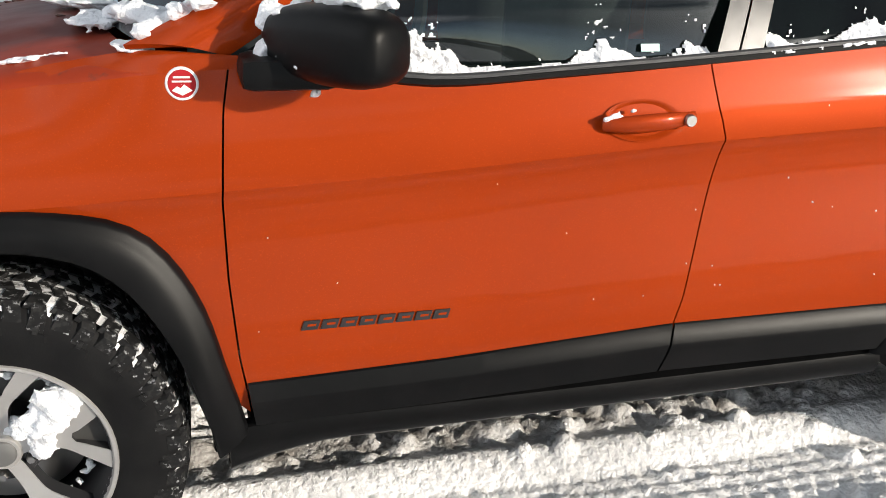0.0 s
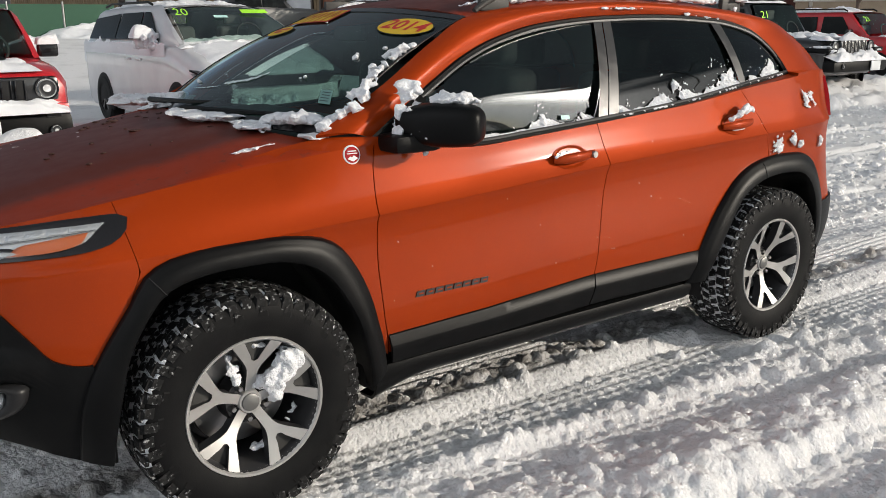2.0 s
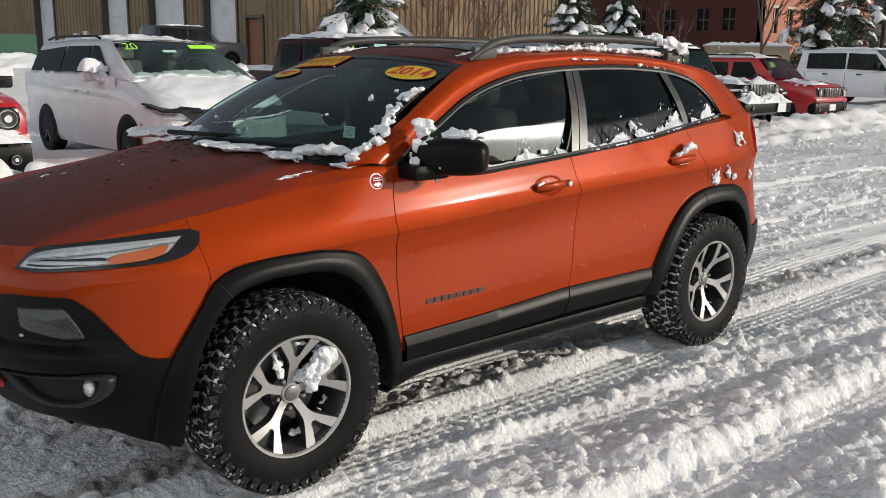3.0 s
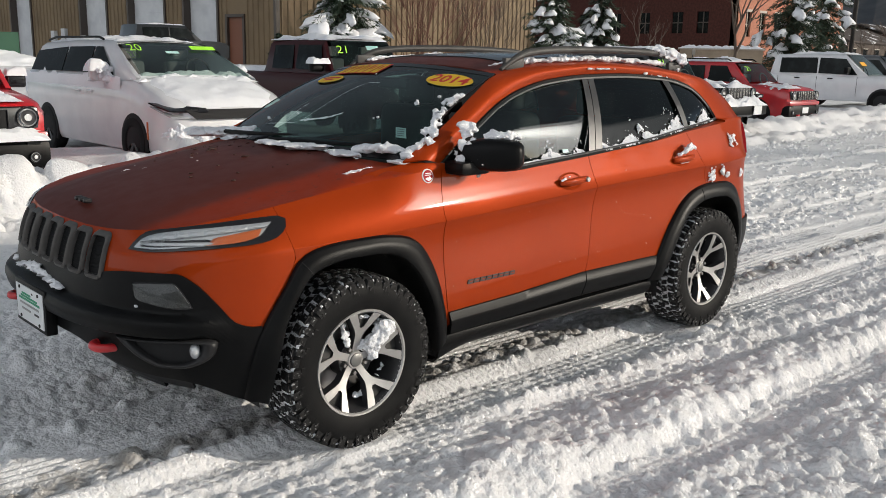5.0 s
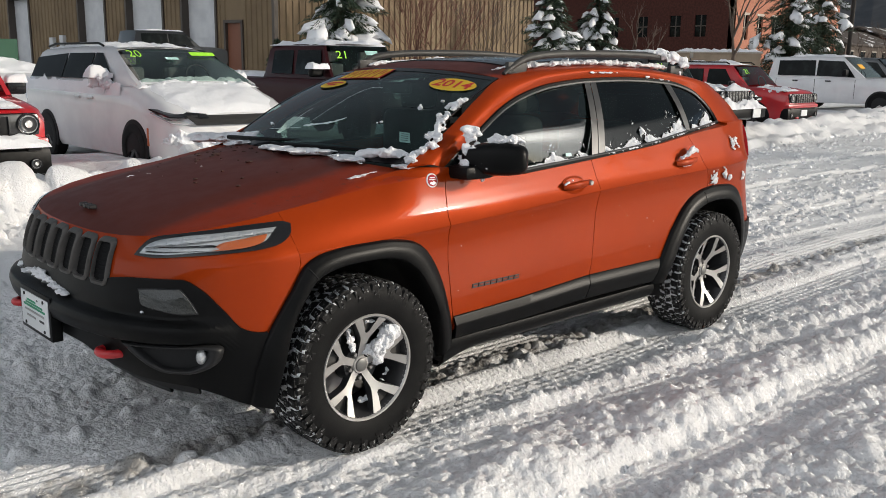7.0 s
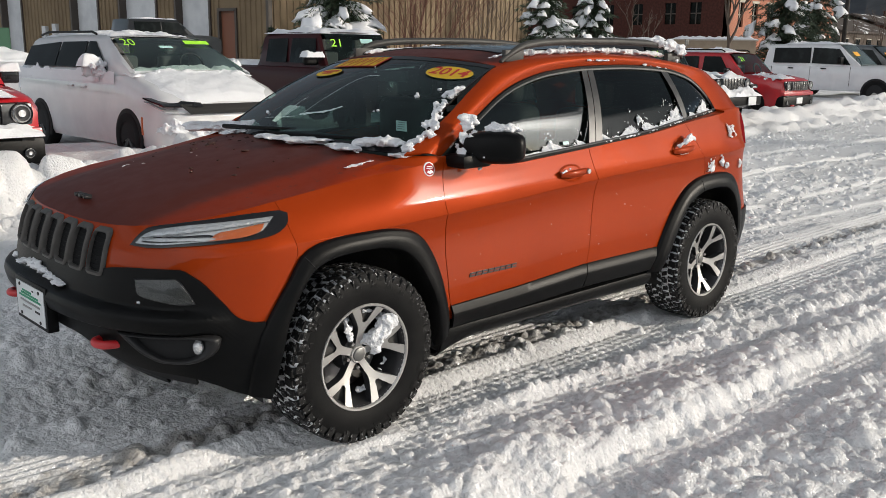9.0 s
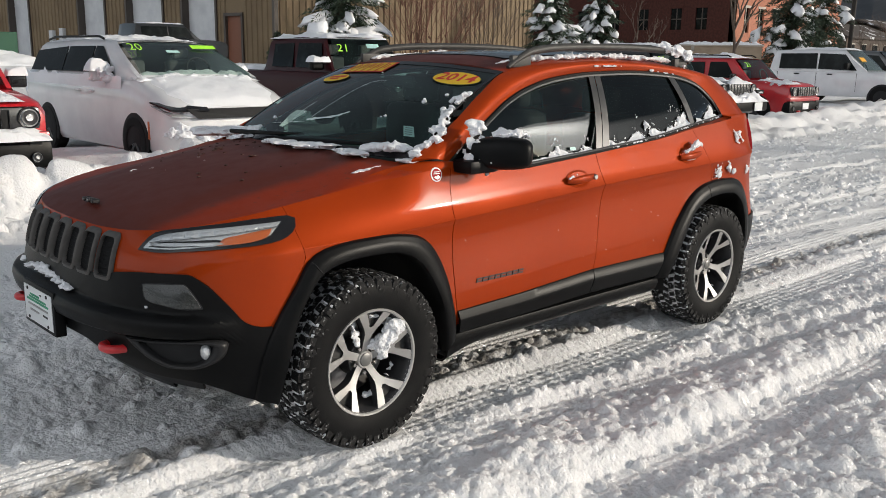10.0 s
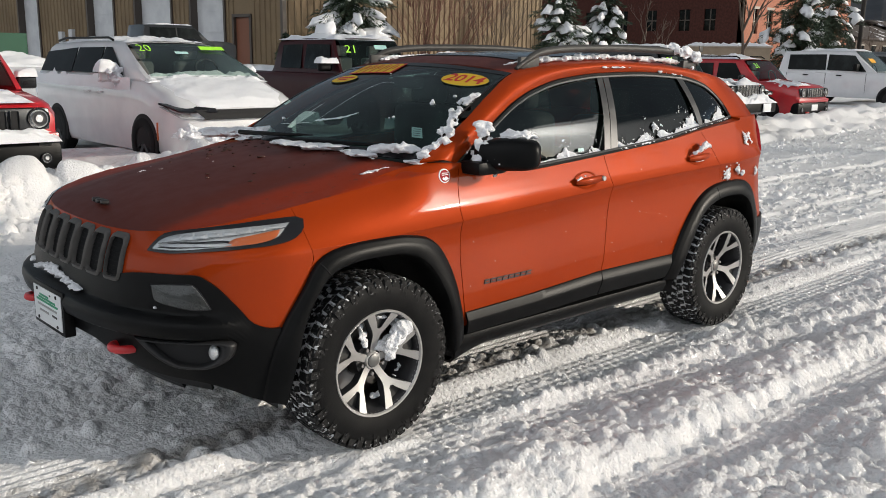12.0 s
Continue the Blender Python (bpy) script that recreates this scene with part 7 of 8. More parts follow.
R1 = pose(0.40, 6.15, 0.09)
red_suv(R1, "red boxy SUV with black grille, dusted with snow")
drift("hood_snow", "thin broken snow on a red hood", lambda s, t: (-0.62 + 1.24 * s, 0.05 + 0.9 * t, 1.02 + 0.09 * t), (1.2, 0.9), 3, 0.05, R1, rough=1.2)
drift("roof_snow", "snow lying on a car roof", lambda s, t: (-0.62 + 1.24 * s, 1.7 + 2.1 * t, 1.67), (1.2, 2), 5, 0.07, R1)
drift("bumper_snow", "snow caught along a car's front bumper", lambda s, t: (-0.80 + 1.6 * s, -0.16 + 0.2 * t, 0.62 + 0.08 * t), (2.4, 0.4), 6, 0.07, R1, rough=1.0)
drift("mirror_snow", "cap of snow on a door mirror", lambda s, t: (0.88 + 0.24 * s, 1.40 + 0.14 * t, 1.25), (0.4, 0.3), 7, 0.10, R1, n=16)

# white minivan
VAN = dict(l=5.17, w=2.02, h=1.76, hood=1.08, belt=1.22, cowl=1.00, wstop=2.05, roofend=4.75, cabend=5.10, clear=0.22, tumble=0.74, windows=[(1.66, 2.50, 0.62), (2.53, 3.50, 0.03), (3.53, 4.80, 0.03)], wheels=(0.98, 4.07), tyre=0.36, hoodline=[(0.0, 0.60, 0.72), (0.03, 0.76, 0.80), (0.10, 0.88, 0.88), (0.24, 0.95, 0.96), (0.50, 0.99, 1.06), (0.80, 1.0, 1.14), (1.00, 1.0, 1.22)])
V1 = pose(4.05, 7.10, 0.06, 0, 0, 1)
van = parked("minivan", "white minivan half buried in snow", V1, VAN, WHITEPAINT)
quad_plate("grille", [(-0.62, -0.06, 0.72), (0.62, -0.06, 0.72), (0.76, -0.02, 0.85), (-0.76, -0.02, 0.85)], DARK, van, 8, 4, (0, -1, 0), 0.03, 0.02)
for sgn in (-1, 1):
    quad_plate("headlamp", [(sgn * 0.62, -0.05, 0.73), (sgn * 0.93, 0.06, 0.76), (sgn * 1.03, 0.44, 0.88), (sgn * 0.72, -0.035, 0.82)], LAMPSILVER, van, 6, 4, (sgn * 0.5, -1, 0), 0.01, 0.02)
    quad_plate("lamp_brow", [(sgn * 0.46, -0.090, 0.815), (sgn * 0.96, 0.05, 0.840), (sgn * 1.035, 0.46, 0.925), (sgn * 0.50, -0.075, 0.870)], GLOSSBLACK, van, 6, 3, (sgn * 0.5, -1, 0), 0.01, 0.02)
    part("side_marker", box_bm(sgn * 1.00 - 0.012, sgn * 1.00 + 0.012, 0.56, 0.60, 0.42, 0.66, 0.008), AMBER, van)
    door_mirror(van, sgn * 1.10, 1.78, 1.16, WHITEPAINT, 1, 1.15)
    tube("roof_rail", [(sgn * 0.70, y, z) for y, z in ((2.5, 1.75), (2.65, 1.785), (4.3, 1.785), (4.6, 1.74))], 0.018, CLAD, van, 8)


def glass_text(t, body_text, cx, ck, size, spec, mat=NEON, name="numeral"):
    """Writing on a windscreen: cx across (-1..1), ck up 0..1."""
    v, f = text_mesh(body_text)
    W = spec["w"] / 2
    wb, wt = W * 0.93, W * spec.get("tumble", 0.74)
    zt, bz = spec["h"] - 0.03, spec["belt"]
    y0, y1 = spec["cowl"] + 0.015, spec["wstop"] - 0.06
    out = []
    for x, y, z in v:
        k = ck + y * size / (zt - bz) * 0.8
        w = wb * 0.9 + (wt * 0.9 - wb * 0.9) * k
        s = math.sin(math.pi * k) * 0.5 + 0.5
        out.append((cx * w + x * size, y0 + (y1 - y0) * k - 0.6 * 0.035 * s - 0.045, bz + 0.05 + (zt - 0.04 - bz - 0.05) * k + 0.8 * 0.035 * s + 0.03))
    return mesh_object(name, out, f, mat, t, smooth=False, label="green marker numerals")


glass_text(van, "20", -0.86, 0.74, 0.21, VAN)
P = [[(0.30 + 0.40 * s, 2.05 - 0.06 - 0.18 - 0.10 * k, 1.675 - 0.05 * k) for k in (0, 1)] for s in np.linspace(0, 1, 4)]
sheet("windscreen_sticker", P, NEON, van, (0, -0.5, 0.8), 0.003, "green sticker strip")
P = [[(-0.18 + 0.2 * s, 1.72 - 0.10 - 0.06 * k, 1.595 - 0.03 * k) for k in (0, 1)] for s in np.linspace(0, 1, 4)]
sheet("windscreen_sticker", P, MINT, van, (0, -0.5, 0.8), 0.003)
drift("hood_snow", "thick snow on a white van's hood", lambda s, t: ((-0.90 + 1.80 * s) * (0.72 + 0.28 * min(1, 3 * t)), 0.05 + 1.00 * t, 0.87 + 0.37 * t ** 0.65 - 0.06 * abs(2 * s - 1) ** 3), (2.6, 1.6), 9, 0.045, V1, rough=0.45, n=60)
drift("cowl_snow", "snow heaped along the foot of a van's windscreen", lambda s, t: (-0.95 + 1.90 * s, 0.90 + 0.26 * t, 1.22 + 0.05 * t - 0.04 * abs(2 * s - 1) ** 3), (5, 0.7), 10, 0.035, V1, rough=1.5, n=60)
drift("roof_snow", "thick snow on a white van's roof", lambda s, t: (-0.70 + 1.40 * s, 2.06 + 2.75 * t, 1.735 - 0.05 * abs(2 * s - 1) ** 3), (2, 4), 11, 0.07, V1, rough=0.7, n=60)
drift("nose_snow", "snow plastered over a white van's nose", lambda s, t: (-0.80 + 1.6 * s, -0.05 + 0.10 * t + 0.30 * abs(2 * s - 1) ** 3, 0.26 + 0.30 * t), (3, 1), 13, 0.07, V1, rough=0.8, n=50)
for sgn, sd in ((-1, 15), (1, 16)):
    drift("mirror_snow", "cap of snow on a door mirror", lambda s, t: (sgn * 1.10 - 0.17 + 0.34 * s, 1.72 + 0.24 * t, 1.31), (0.5, 0.4), sd, 0.14, V1, n=18)
    for a, b, z0, z1 in ((1.35, 3.6, 0.84, 1.24), (3.4, 5.0, 0.90, 1.23)):
        rows = drift("side_snow", "snow blown against a van's flank", lambda s, t: (sgn * (1.022 - 0.030 * t ** 2 - 0.02 * (1 - t)), a + (b - a) * s, z0 + (z1 - z0) * t), (3, 0.8), sd + int(a * 10), 0.05, V1, rough=1.6, n=40)

# handles along the van's near flank
for y in (2.25, 2.70):
    part("door_handle", box_bm(-1.040, -1.005, y, y + 0.20, 0.985, 1.020, 0.012), WHITEPAINT, van)
rv = random.Random(8)
spots = []
for _ in range(70):
    y = rv.uniform(1.75, 4.9)
    z = 1.24 + abs(rv.gauss(0, 0.05))
    spots.append(((V1.translation.x - (0.99 - 0.32 * (z - 1.14)), V1.translation.y + y, z), (0.034, rv.uniform(0.03, 0.09), rv.uniform(0.015, 0.04))))
for y, z0, z1 in ((2.51, 1.2, 1.62), (3.05, 1.38, 1.55), (3.15, 1.22, 1.36), (3.51, 1.25, 1.6)):
    for k in range(7):
        z = z0 + (z1 - z0) * k / 6
        spots.append(((V1.translation.x - (0.985 - 0.32 * (z - 1.14)), V1.translation.y + y + rv.uniform(-0.05, 0.05), z), (0.036, rv.uniform(0.015, 0.05), rv.uniform(0.02, 0.05))))
lumps("window_snow", "broken snow on a white van's side windows", spots, 71)
spots = [((V1.translation.x - 1.08 + rv.uniform(-0.12, 0.12), V1.translation.y + 1.76 + rv.uniform(-0.08, 0.08), 1.35 + rv.uniform(-0.10, 0.06)), (rv.uniform(0.04, 0.09),) * 3) for _ in range(12)]
lumps("mirror_snow", "snow burying a white van's door mirror", spots, 72)
spots = [((V1.translation.x + rv.uniform(-0.95, 0.3), V1.translation.y - 0.02 + rv.uniform(-0.05, 0.25), rv.uniform(0.42, 0.64)), (rv.uniform(0.04, 0.12), rv.uniform(0.04, 0.08), rv.uniform(0.03, 0.10))) for _ in range(60)]
lumps("nose_snow", "ragged snow stuck below a white van's headlamp", spots, 73)

# dark red pickup
PICK = dict(l=5.54, w=1.88, h=1.88, hood=1.16, belt=1.22, cowl=1.55, wstop=1.88, roofend=3.75, cabend=3.95, clear=0.45, tumble=0.82, windows=[(1.82, 2.70, 0.10), (2.82, 3.55, 0.03)], wheels=(0.75, 4.24), tyre=0.42, flares=True, bed=1.20)
G1 = pose(8.62, 8.45, 0.10)
glad = parked("pickup", "dark red pickup truck with snow on its roof", G1, PICK, MAROON)
slots(glad, 7, 0.08, 0.86, 1.12, -0.03, 0.12)
for x in (-0.58, 0.58):
    round_lamp(glad, x, 1.0, 0.09, -0.02)
nose_piece("bumper", glad, -0.9, 0.9, 0.55, 0.75, -0.18, CLAD, 0.2, 0.04)
for sgn in (-1, 1):
    door_mirror(glad, sgn * 1.05, 1.72, 1.24, CLAD, 1, 1.3)
glass_text(glad, "21", -0.72, 0.60, 0.30, PICK)
P = [[(0.05 + 0.3 * s, 1.70 - 0.06 * k, 1.74 - 0.08 * k) for k in (0, 1)] for s in np.linspace(0, 1, 4)]
sheet("windscreen_sticker", P, MINT, glad, (0, -0.7, 0.5), 0.003)
drift("roof_snow", "snow lying on a pickup's roof", lambda s, t: (-0.76 + 1.52 * s, 1.86 + 2.0 * t, 1.84), (2, 2.6), 21, 0.08, G1, rough=0.8)
drift("bed_snow", "snow filling a pickup's bed", lambda s, t: (-0.86 + 1.72 * s, 4.0 + 1.5 * t, 1.19), (2, 2), 22, 0.10, G1)
drift("mirror_snow", "snow on a door mirror", lambda s, t: (-1.25 + 0.42 * s, 1.60 + 0.26 * t, 1.40), (0.5, 0.4), 23, 0.12, G1, n=18)
drift("hood_snow", "snow on a pickup's hood", lambda s, t: (-0.7 + 1.4 * s, 0.2 + 1.3 * t, 1.15 + 0.06 * t), (2, 2), 24, 0.08, G1)

# grey off-roader and second red SUV farther along the row
WRANG = dict(l=4.3, w=1.86, h=1.86, hood=1.14, belt=1.20, cowl=1.50, wstop=1.82, roofend=3.9, cabend=4.05, clear=0.45, tumble=0.82, windows=[(1.78, 2.60, 0.10), (2.72, 3.30, 0.03), (3.4, 3.85, 0.03)], wheels=(0.72, 3.2), tyre=0.42, flares=True)
W1 = pose(15.35, 5.90, 0.03)
wr = parked("off_roader", "black off-road car with snow on its bumper", W1, WRANG, BLACKPAINT)
slots(wr, 7, 0.085, 0.86, 1.12, -0.035, 0.125, CHROME)
for x in (-0.62, 0.62):
    round_lamp(wr, x, 1.0, 0.10, -0.02)
nose_piece("bumper", wr, -0.92, 0.92, 0.55, 0.76, -0.22, CLAD, 0.25, 0.04)
for x in (-0.80, 0.80):
    part("front_fender", box_bm(x - 0.17, x + 0.17, -0.10, 1.32, 0.90, 0.99, 0.045, 3), CLAD, wr, "black flared front fender")
    lumps("fender_snow", "ragged snow on a black fender", [((W1.translation.x + x + 0.12 * math.sin(3.1 * k), W1.translation.y - 0.06 + 0.10 * k, W1.translation.z + 0.99 - 0.05 * (k == 0)), (0.12, 0.09, 0.045)) for k in range(9)], 74 + int(x > 0))
    round_lamp(wr, x * 0.80, 0.66, 0.045, -0.235)
tube("roof_bar", [(-0.70, 2.0, 1.90), (0.70, 2.0, 1.90)], 0.02, CLAD, wr, 8)
nose_piece("number_plate", wr, 0.30, 0.62, 0.56, 0.74, -0.26, WHITEPLASTIC, 0.02, 0.004)
glass_text(wr, "21", -0.72, 0.55, 0.28, WRANG)
drift("bumper_snow", "snow heaped on a bumper", lambda s, t: (-0.9 + 1.8 * s, -0.26 + 0.3 * t, 0.76 + 0.10 * t), (3, 0.5), 31, 0.07, W1, rough=1.4)
drift("hood_snow", "snow on a dark hood", lambda s, t: (-0.75 + 1.5 * s, 0.05 + 1.4 * t, 1.13 + 0.06 * t), (2, 2), 32, 0.05, W1, rough=1.8)
drift("roof_snow", "snow on a car roof", lambda s, t: (-0.7 + 1.4 * s, 1.9 + 1.9 * t, 1.85), (2, 2), 33, 0.10, W1)
R2 = pose(20.1, 6.65, 0.05)
r2 = red_suv(R2, "dark red boxy SUV with chrome grille in deep snow", False)
slots(r2, 7, 0.09, 0.73, 0.95, -0.05, 0.125, CHROME)
glass_text(r2, "21", -0.75, 0.62, 0.26, SUV_BOX)
for sgn in (-1, 1):
    tube("roof_rail", [(sgn * 0.66, y, z) for y, z in ((1.75, 1.67), (1.85, 1.72), (3.5, 1.72), (3.65, 1.66))], 0.018, CLAD, r2, 8)
lumps("hood_snow", "ragged flakes of snow on a red hood's edge", [((R2.translation.x - 0.70 + 0.10 * math.sin(2.7 * k), R2.translation.y + 0.12 + 0.09 * k, R2.translation.z + 1.03 - 0.012 * (k % 3)), (0.10, 0.08, 0.035)) for k in range(9)], 77)
drift("hood_snow", "patchy snow on a red hood", lambda s, t: (-0.78 + 0.8 * s, 0.1 + 0.9 * t, 1.03 + 0.07 * t), (1.4, 1), 34, 0.05, R2, rough=1.6)
drift("roof_snow", "snow on a red car's roof", lambda s, t: (-0.62 + 1.24 * s, 1.8 + 1.8 * t, 1.66), (2, 2), 35, 0.08, R2, rough=1.0)
RAM = dict(l=6.1, w=2.08, h=1.97, hood=1.22, belt=1.24, cowl=1.50, wstop=2.25, roofend=4.60, cabend=4.74, clear=0.42, tumble=0.82, windows=[(1.80, 3.06, 0.42), (3.11, 4.38, 0.03)], wheels=(0.95, 4.95), tyre=0.41, bed=1.28)
ram = parked("pickup", "white crew-cab pickup truck behind a snow bank", pose(29.0, 6.85, 0.10, 0, 0, 5), RAM, WHITEPAINT, ALLOY)
door_mirror(ram, -1.18, 2.0, 1.30, CLAD, 1, 1.4)
for y in (2.55, 3.65):
    part("door_handle", box_bm(-1.065, -1.03, y, y + 0.18, 1.12, 1.16, 0.01), GLOSSBLACK, ram)
for y in (1.78, 3.085, 4.40):
    part("door_seam", box_bm(-1.046, -1.02, y - 0.004, y + 0.004, 0.58, 1.20), CLAD, ram)
P = [[(-0.75 + 0.5 * s, 1.86 - 0.12 * k, 1.70 - 0.13 * k) for k in (0, 1)] for s in np.linspace(0, 1, 4)]
sheet("windscreen_sticker", P, ORANGEBLOCK, ram, (0, -0.7, 0.6), 0.003, "orange sticker")
drift("roof_snow", "snow on a white pickup's roof", lambda s, t: (-0.75 + 1.5 * s, 2.2 + 1.9 * t, 1.95), (2, 2), 36, 0.07, pose(29.0, 6.85, 0.10, 0, 0, 5))
far_pick = parked("pickup", "dark pickup truck with an orange windscreen sticker", pose(32.5, 7.15, 0.10, 0, 0, 5), RAM, GREYPAINT)
P = [[(-0.75 + 0.7 * s, 1.86 - 0.12 * k, 1.70 - 0.13 * k) for k in (0, 1)] for s in np.linspace(0, 1, 4)]
sheet("windscreen_sticker", P, ORANGEBLOCK, far_pick, (0, -0.7, 0.6), 0.003, "orange sticker")
GP = pose(20.2, 36.5, 0.95, 0, 0, 90)
gp = parked("pickup", "grey pickup truck parked across the lot", GP, dict(RAM, cabpaint=BLACKPAINT), material("silver_paint", (0.16, 0.16, 0.155), 0.4, 0.3, 0.3), ALLOY)
drift("roof_snow", "snow on a grey pickup's roof", lambda s, t: (-0.75 + 1.5 * s, 2.2 + 1.9 * t, 1.95), (2, 2), 37, 0.06, GP)


# ---------------------------------------------------------------- buildings, trees and hills
METALWALL = material("tan_metal_siding", (0.225, 0.165, 0.100), 0.6, 0.05, spec=0.2)
vary(METALWALL, (0.18, 0.13, 0.08), 0.6)
METALTRIM = material("brown_trim", (0.07, 0.055, 0.045), 0.5)
ROLLDOOR = material("white_roller_door", (0.62, 0.63, 0.64), 0.5)
vary(ROLLDOOR, (0.52, 0.53, 0.55), 1.5)
BROWNDOOR = material("rusty_brown_door", (0.20, 0.075, 0.04), 0.55)
GREENSCREEN = material("green_screen", (0.03, 0.09, 0.055), 0.8)
# shade of the wall turned from the sun is put into this colour
SHADEBRICK = material("brick", (0.080, 0.030, 0.023), 0.9, spec=0.15)
vary(SHADEBRICK, (0.055, 0.022, 0.018), 6, 0.4, 0.6)
STUCCO = material("tan_stucco", (0.33, 0.26, 0.19), 0.85)
vary(STUCCO, (0.27, 0.21, 0.15), 1.5)
HOUSEBROWN = material("brown_boards", (0.085, 0.062, 0.048), 0.85)
vary(HOUSEBROWN, (0.06, 0.045, 0.036), 2.0)
POLEWOOD = material("dark_pole", (0.030, 0.025, 0.022), 0.85)
STONETRIM = material("stone_trim", (0.42, 0.38, 0.33), 0.7)
BARK = material("bark", (0.09, 0.065, 0.05), 0.85)
bump(BARK, 30, 0.6, 0.02)
TWIG = material("red_twig", (0.15, 0.065, 0.045), 0.8)
NEEDLE = material("spruce_needles", (0.022, 0.042, 0.026), 0.7)
vary(NEEDLE, (0.05, 0.075, 0.04), 3.0)
HILL = material("wooded_hill", (0.06, 0.065, 0.075), 0.9)
vary(HILL, (0.03, 0.036, 0.045), 0.03, 0.4, 0.6)
vary(HILL, (0.55, 0.57, 0.62), 0.006, 0.57, 0.64)

# warehouse: a lit long front and a shaded side with roller doors, meeting at a corner
SIDE_TURN = 100.0
SITE = pose(23.4, 36.4, -0.59) @ Matrix.Scale(1.36, 4)
site = thing("warehouse", "tan ribbed-metal warehouse with white roller doors", "building", at=SITE)


def block(name, x0, x1, y0, y1, z0, z1, mat, parent, bevel=0.0, label=""):
    return part(name, box_bm(x0, x1, y0, y1, z0, z1, bevel), mat, parent, label)


def ribbed(name, a, b, z0, z1, parent):
    """Ribbed sheet along its own x from a to b, ribs towards -y."""
    prof, x = [], a
    while x < b - 0.02:
        for dx, dy in ((0, 0), (0.20, 0), (0.23, -0.045), (0.27, -0.045), (0.30, 0)):
            if x + dx < b:
                prof.append((x + dx, dy))
        x += 0.30
    prof.append((b, 0))
    return mesh_object(name, [(px, py, z) for px, py in prof for z in (z0, z1)], grid_faces(len(prof), 2), METALWALL, parent, smooth=False)


FRONT = 14.8
front = ribbed("front_wall", 0, FRONT, 0.4, 4.75, site)
block("front_core", 0, FRONT, 0.02, 0.3, 0.4, 4.7, METALTRIM, site)
block("corner_trim", -0.08, 0.10, -0.10, 0.06, 0.4, 5.9, METALTRIM, site)
block("eaves", 0, FRONT + 0.2, -0.35, 0.3, 4.75, 4.92, METALTRIM, site)
block("end_wall", FRONT - 0.2, FRONT, 0.3, 9, 0.4, 4.7, METALWALL, site)
drift("roof_snow", "snow along a warehouse roof's edge", lambda s, t: (0.3 + FRONT * s, -0.3 + 9 * t, 4.92 + 1.4 * t), (20, 6), 41, 0.16, SITE, n=60)
# the side is built along x and turned about the corner; its outer face looks towards its own +y
side_m = pose(0, 0, 0, 0, 0, SIDE_TURN)
openings = [(1.85, 2.80, 3.05), (3.40, 5.50, 4.5), (6.85, 9.41, 4.5), (11.1, 13.2, 4.5), (17.6, 19.5, 4.4)]


def side_piece(ob):
    ob.matrix_local = side_m
    return ob


edges = [0.0] + [v for o in openings for v in o[:2]] + [34.0]
for a, b in zip(edges[::2], edges[1::2]):
    w = ribbed("side_wall", -b, -a, 0.4, 5.9, site)
    w.matrix_local = pose(0, 0, 0, 0, 0, SIDE_TURN + 180)
side_piece(block("side_core", 0, 34, -8, -0.40, 0.4, 5.85, METALTRIM, site))
for a, b, z in openings:
    side_piece(block("lintel_wall", a, b, -0.3, 0.0, z, 5.9, METALWALL, site))
    tall_door = z > 3.5
    dr = side_piece(block("roller_door" if tall_door else "side_door", a + 0.02, b - 0.02, -0.36, -0.28 if tall_door else -0.06, 0.5, z, ROLLDOOR if tall_door else BROWNDOOR, site, label="white roller door" if tall_door else "rust-brown door"))
    if tall_door:
        for q in range(9):
            block("door_rib", a + 0.02, b - 0.02, -0.281, -0.262, 0.8 + 0.42 * q, 0.83 + 0.42 * q, ROLLDOOR, dr)
    for x in (a - 0.09, b - 0.02):
        side_piece(block("door_jamb", x, x + 0.11, -0.34, 0.07, 0.4, z + 0.05, METALTRIM, site))
    side_piece(block("door_head", a - 0.09, b + 0.09, -0.3, 0.07, z, z + 0.12, METALTRIM, site))
side_piece(block("gutter", 0, 34, -0.02, 0.18, 5.85, 6.0, METALTRIM, site))
for x, z in ((14.4, 2.1), (15.3, 2.0)):
    side_piece(block("meter_box", x, x + 0.32, 0.0, 0.2, z, z + 0.55, ROLLDOOR, site, 0.02))
side_piece(part("wall_lamp", box_bm(6.0, 6.3, 0, 0.3, 4.6, 4.85, 0.04), METALTRIM, site))
for x0, y0, sd in ((4.0, 30.0, 1), (9.0, 34.0, 2), (-2.0, 26.0, 3)):
    drift("snow_pile", "ploughed snow heap before a wall", lambda s, t: (x0 - 3 + 6 * s, y0 - 2 + 4 * t, 0.45 + 0.9 * math.sin(math.pi * s) * math.sin(math.pi * t)), (5, 4), 50 + sd, 0.25, n=40)
# green fence with a board beside the lot
fence = thing("fence", "green screened fence beyond the snow", "fence", at=pose(-8, 34, 0.8))
for k in range(9):
    block("fence_panel", k * 2.0 + 0.05, k * 2.0 + 1.95, 0, 0.04, 0, 1.5, GREENSCREEN, fence)
    tube("fence_post", [(k * 2.0, 0.02, -0.3), (k * 2.0, 0.02, 1.6)], 0.04, STEEL, fence, 8)

# brick building beyond, its near corner at (59, 30.5)
brick = thing("brick_building", "red brick building with tall windows", "building", at=pose(59, 30.5, 0.0))
BH = 9.2


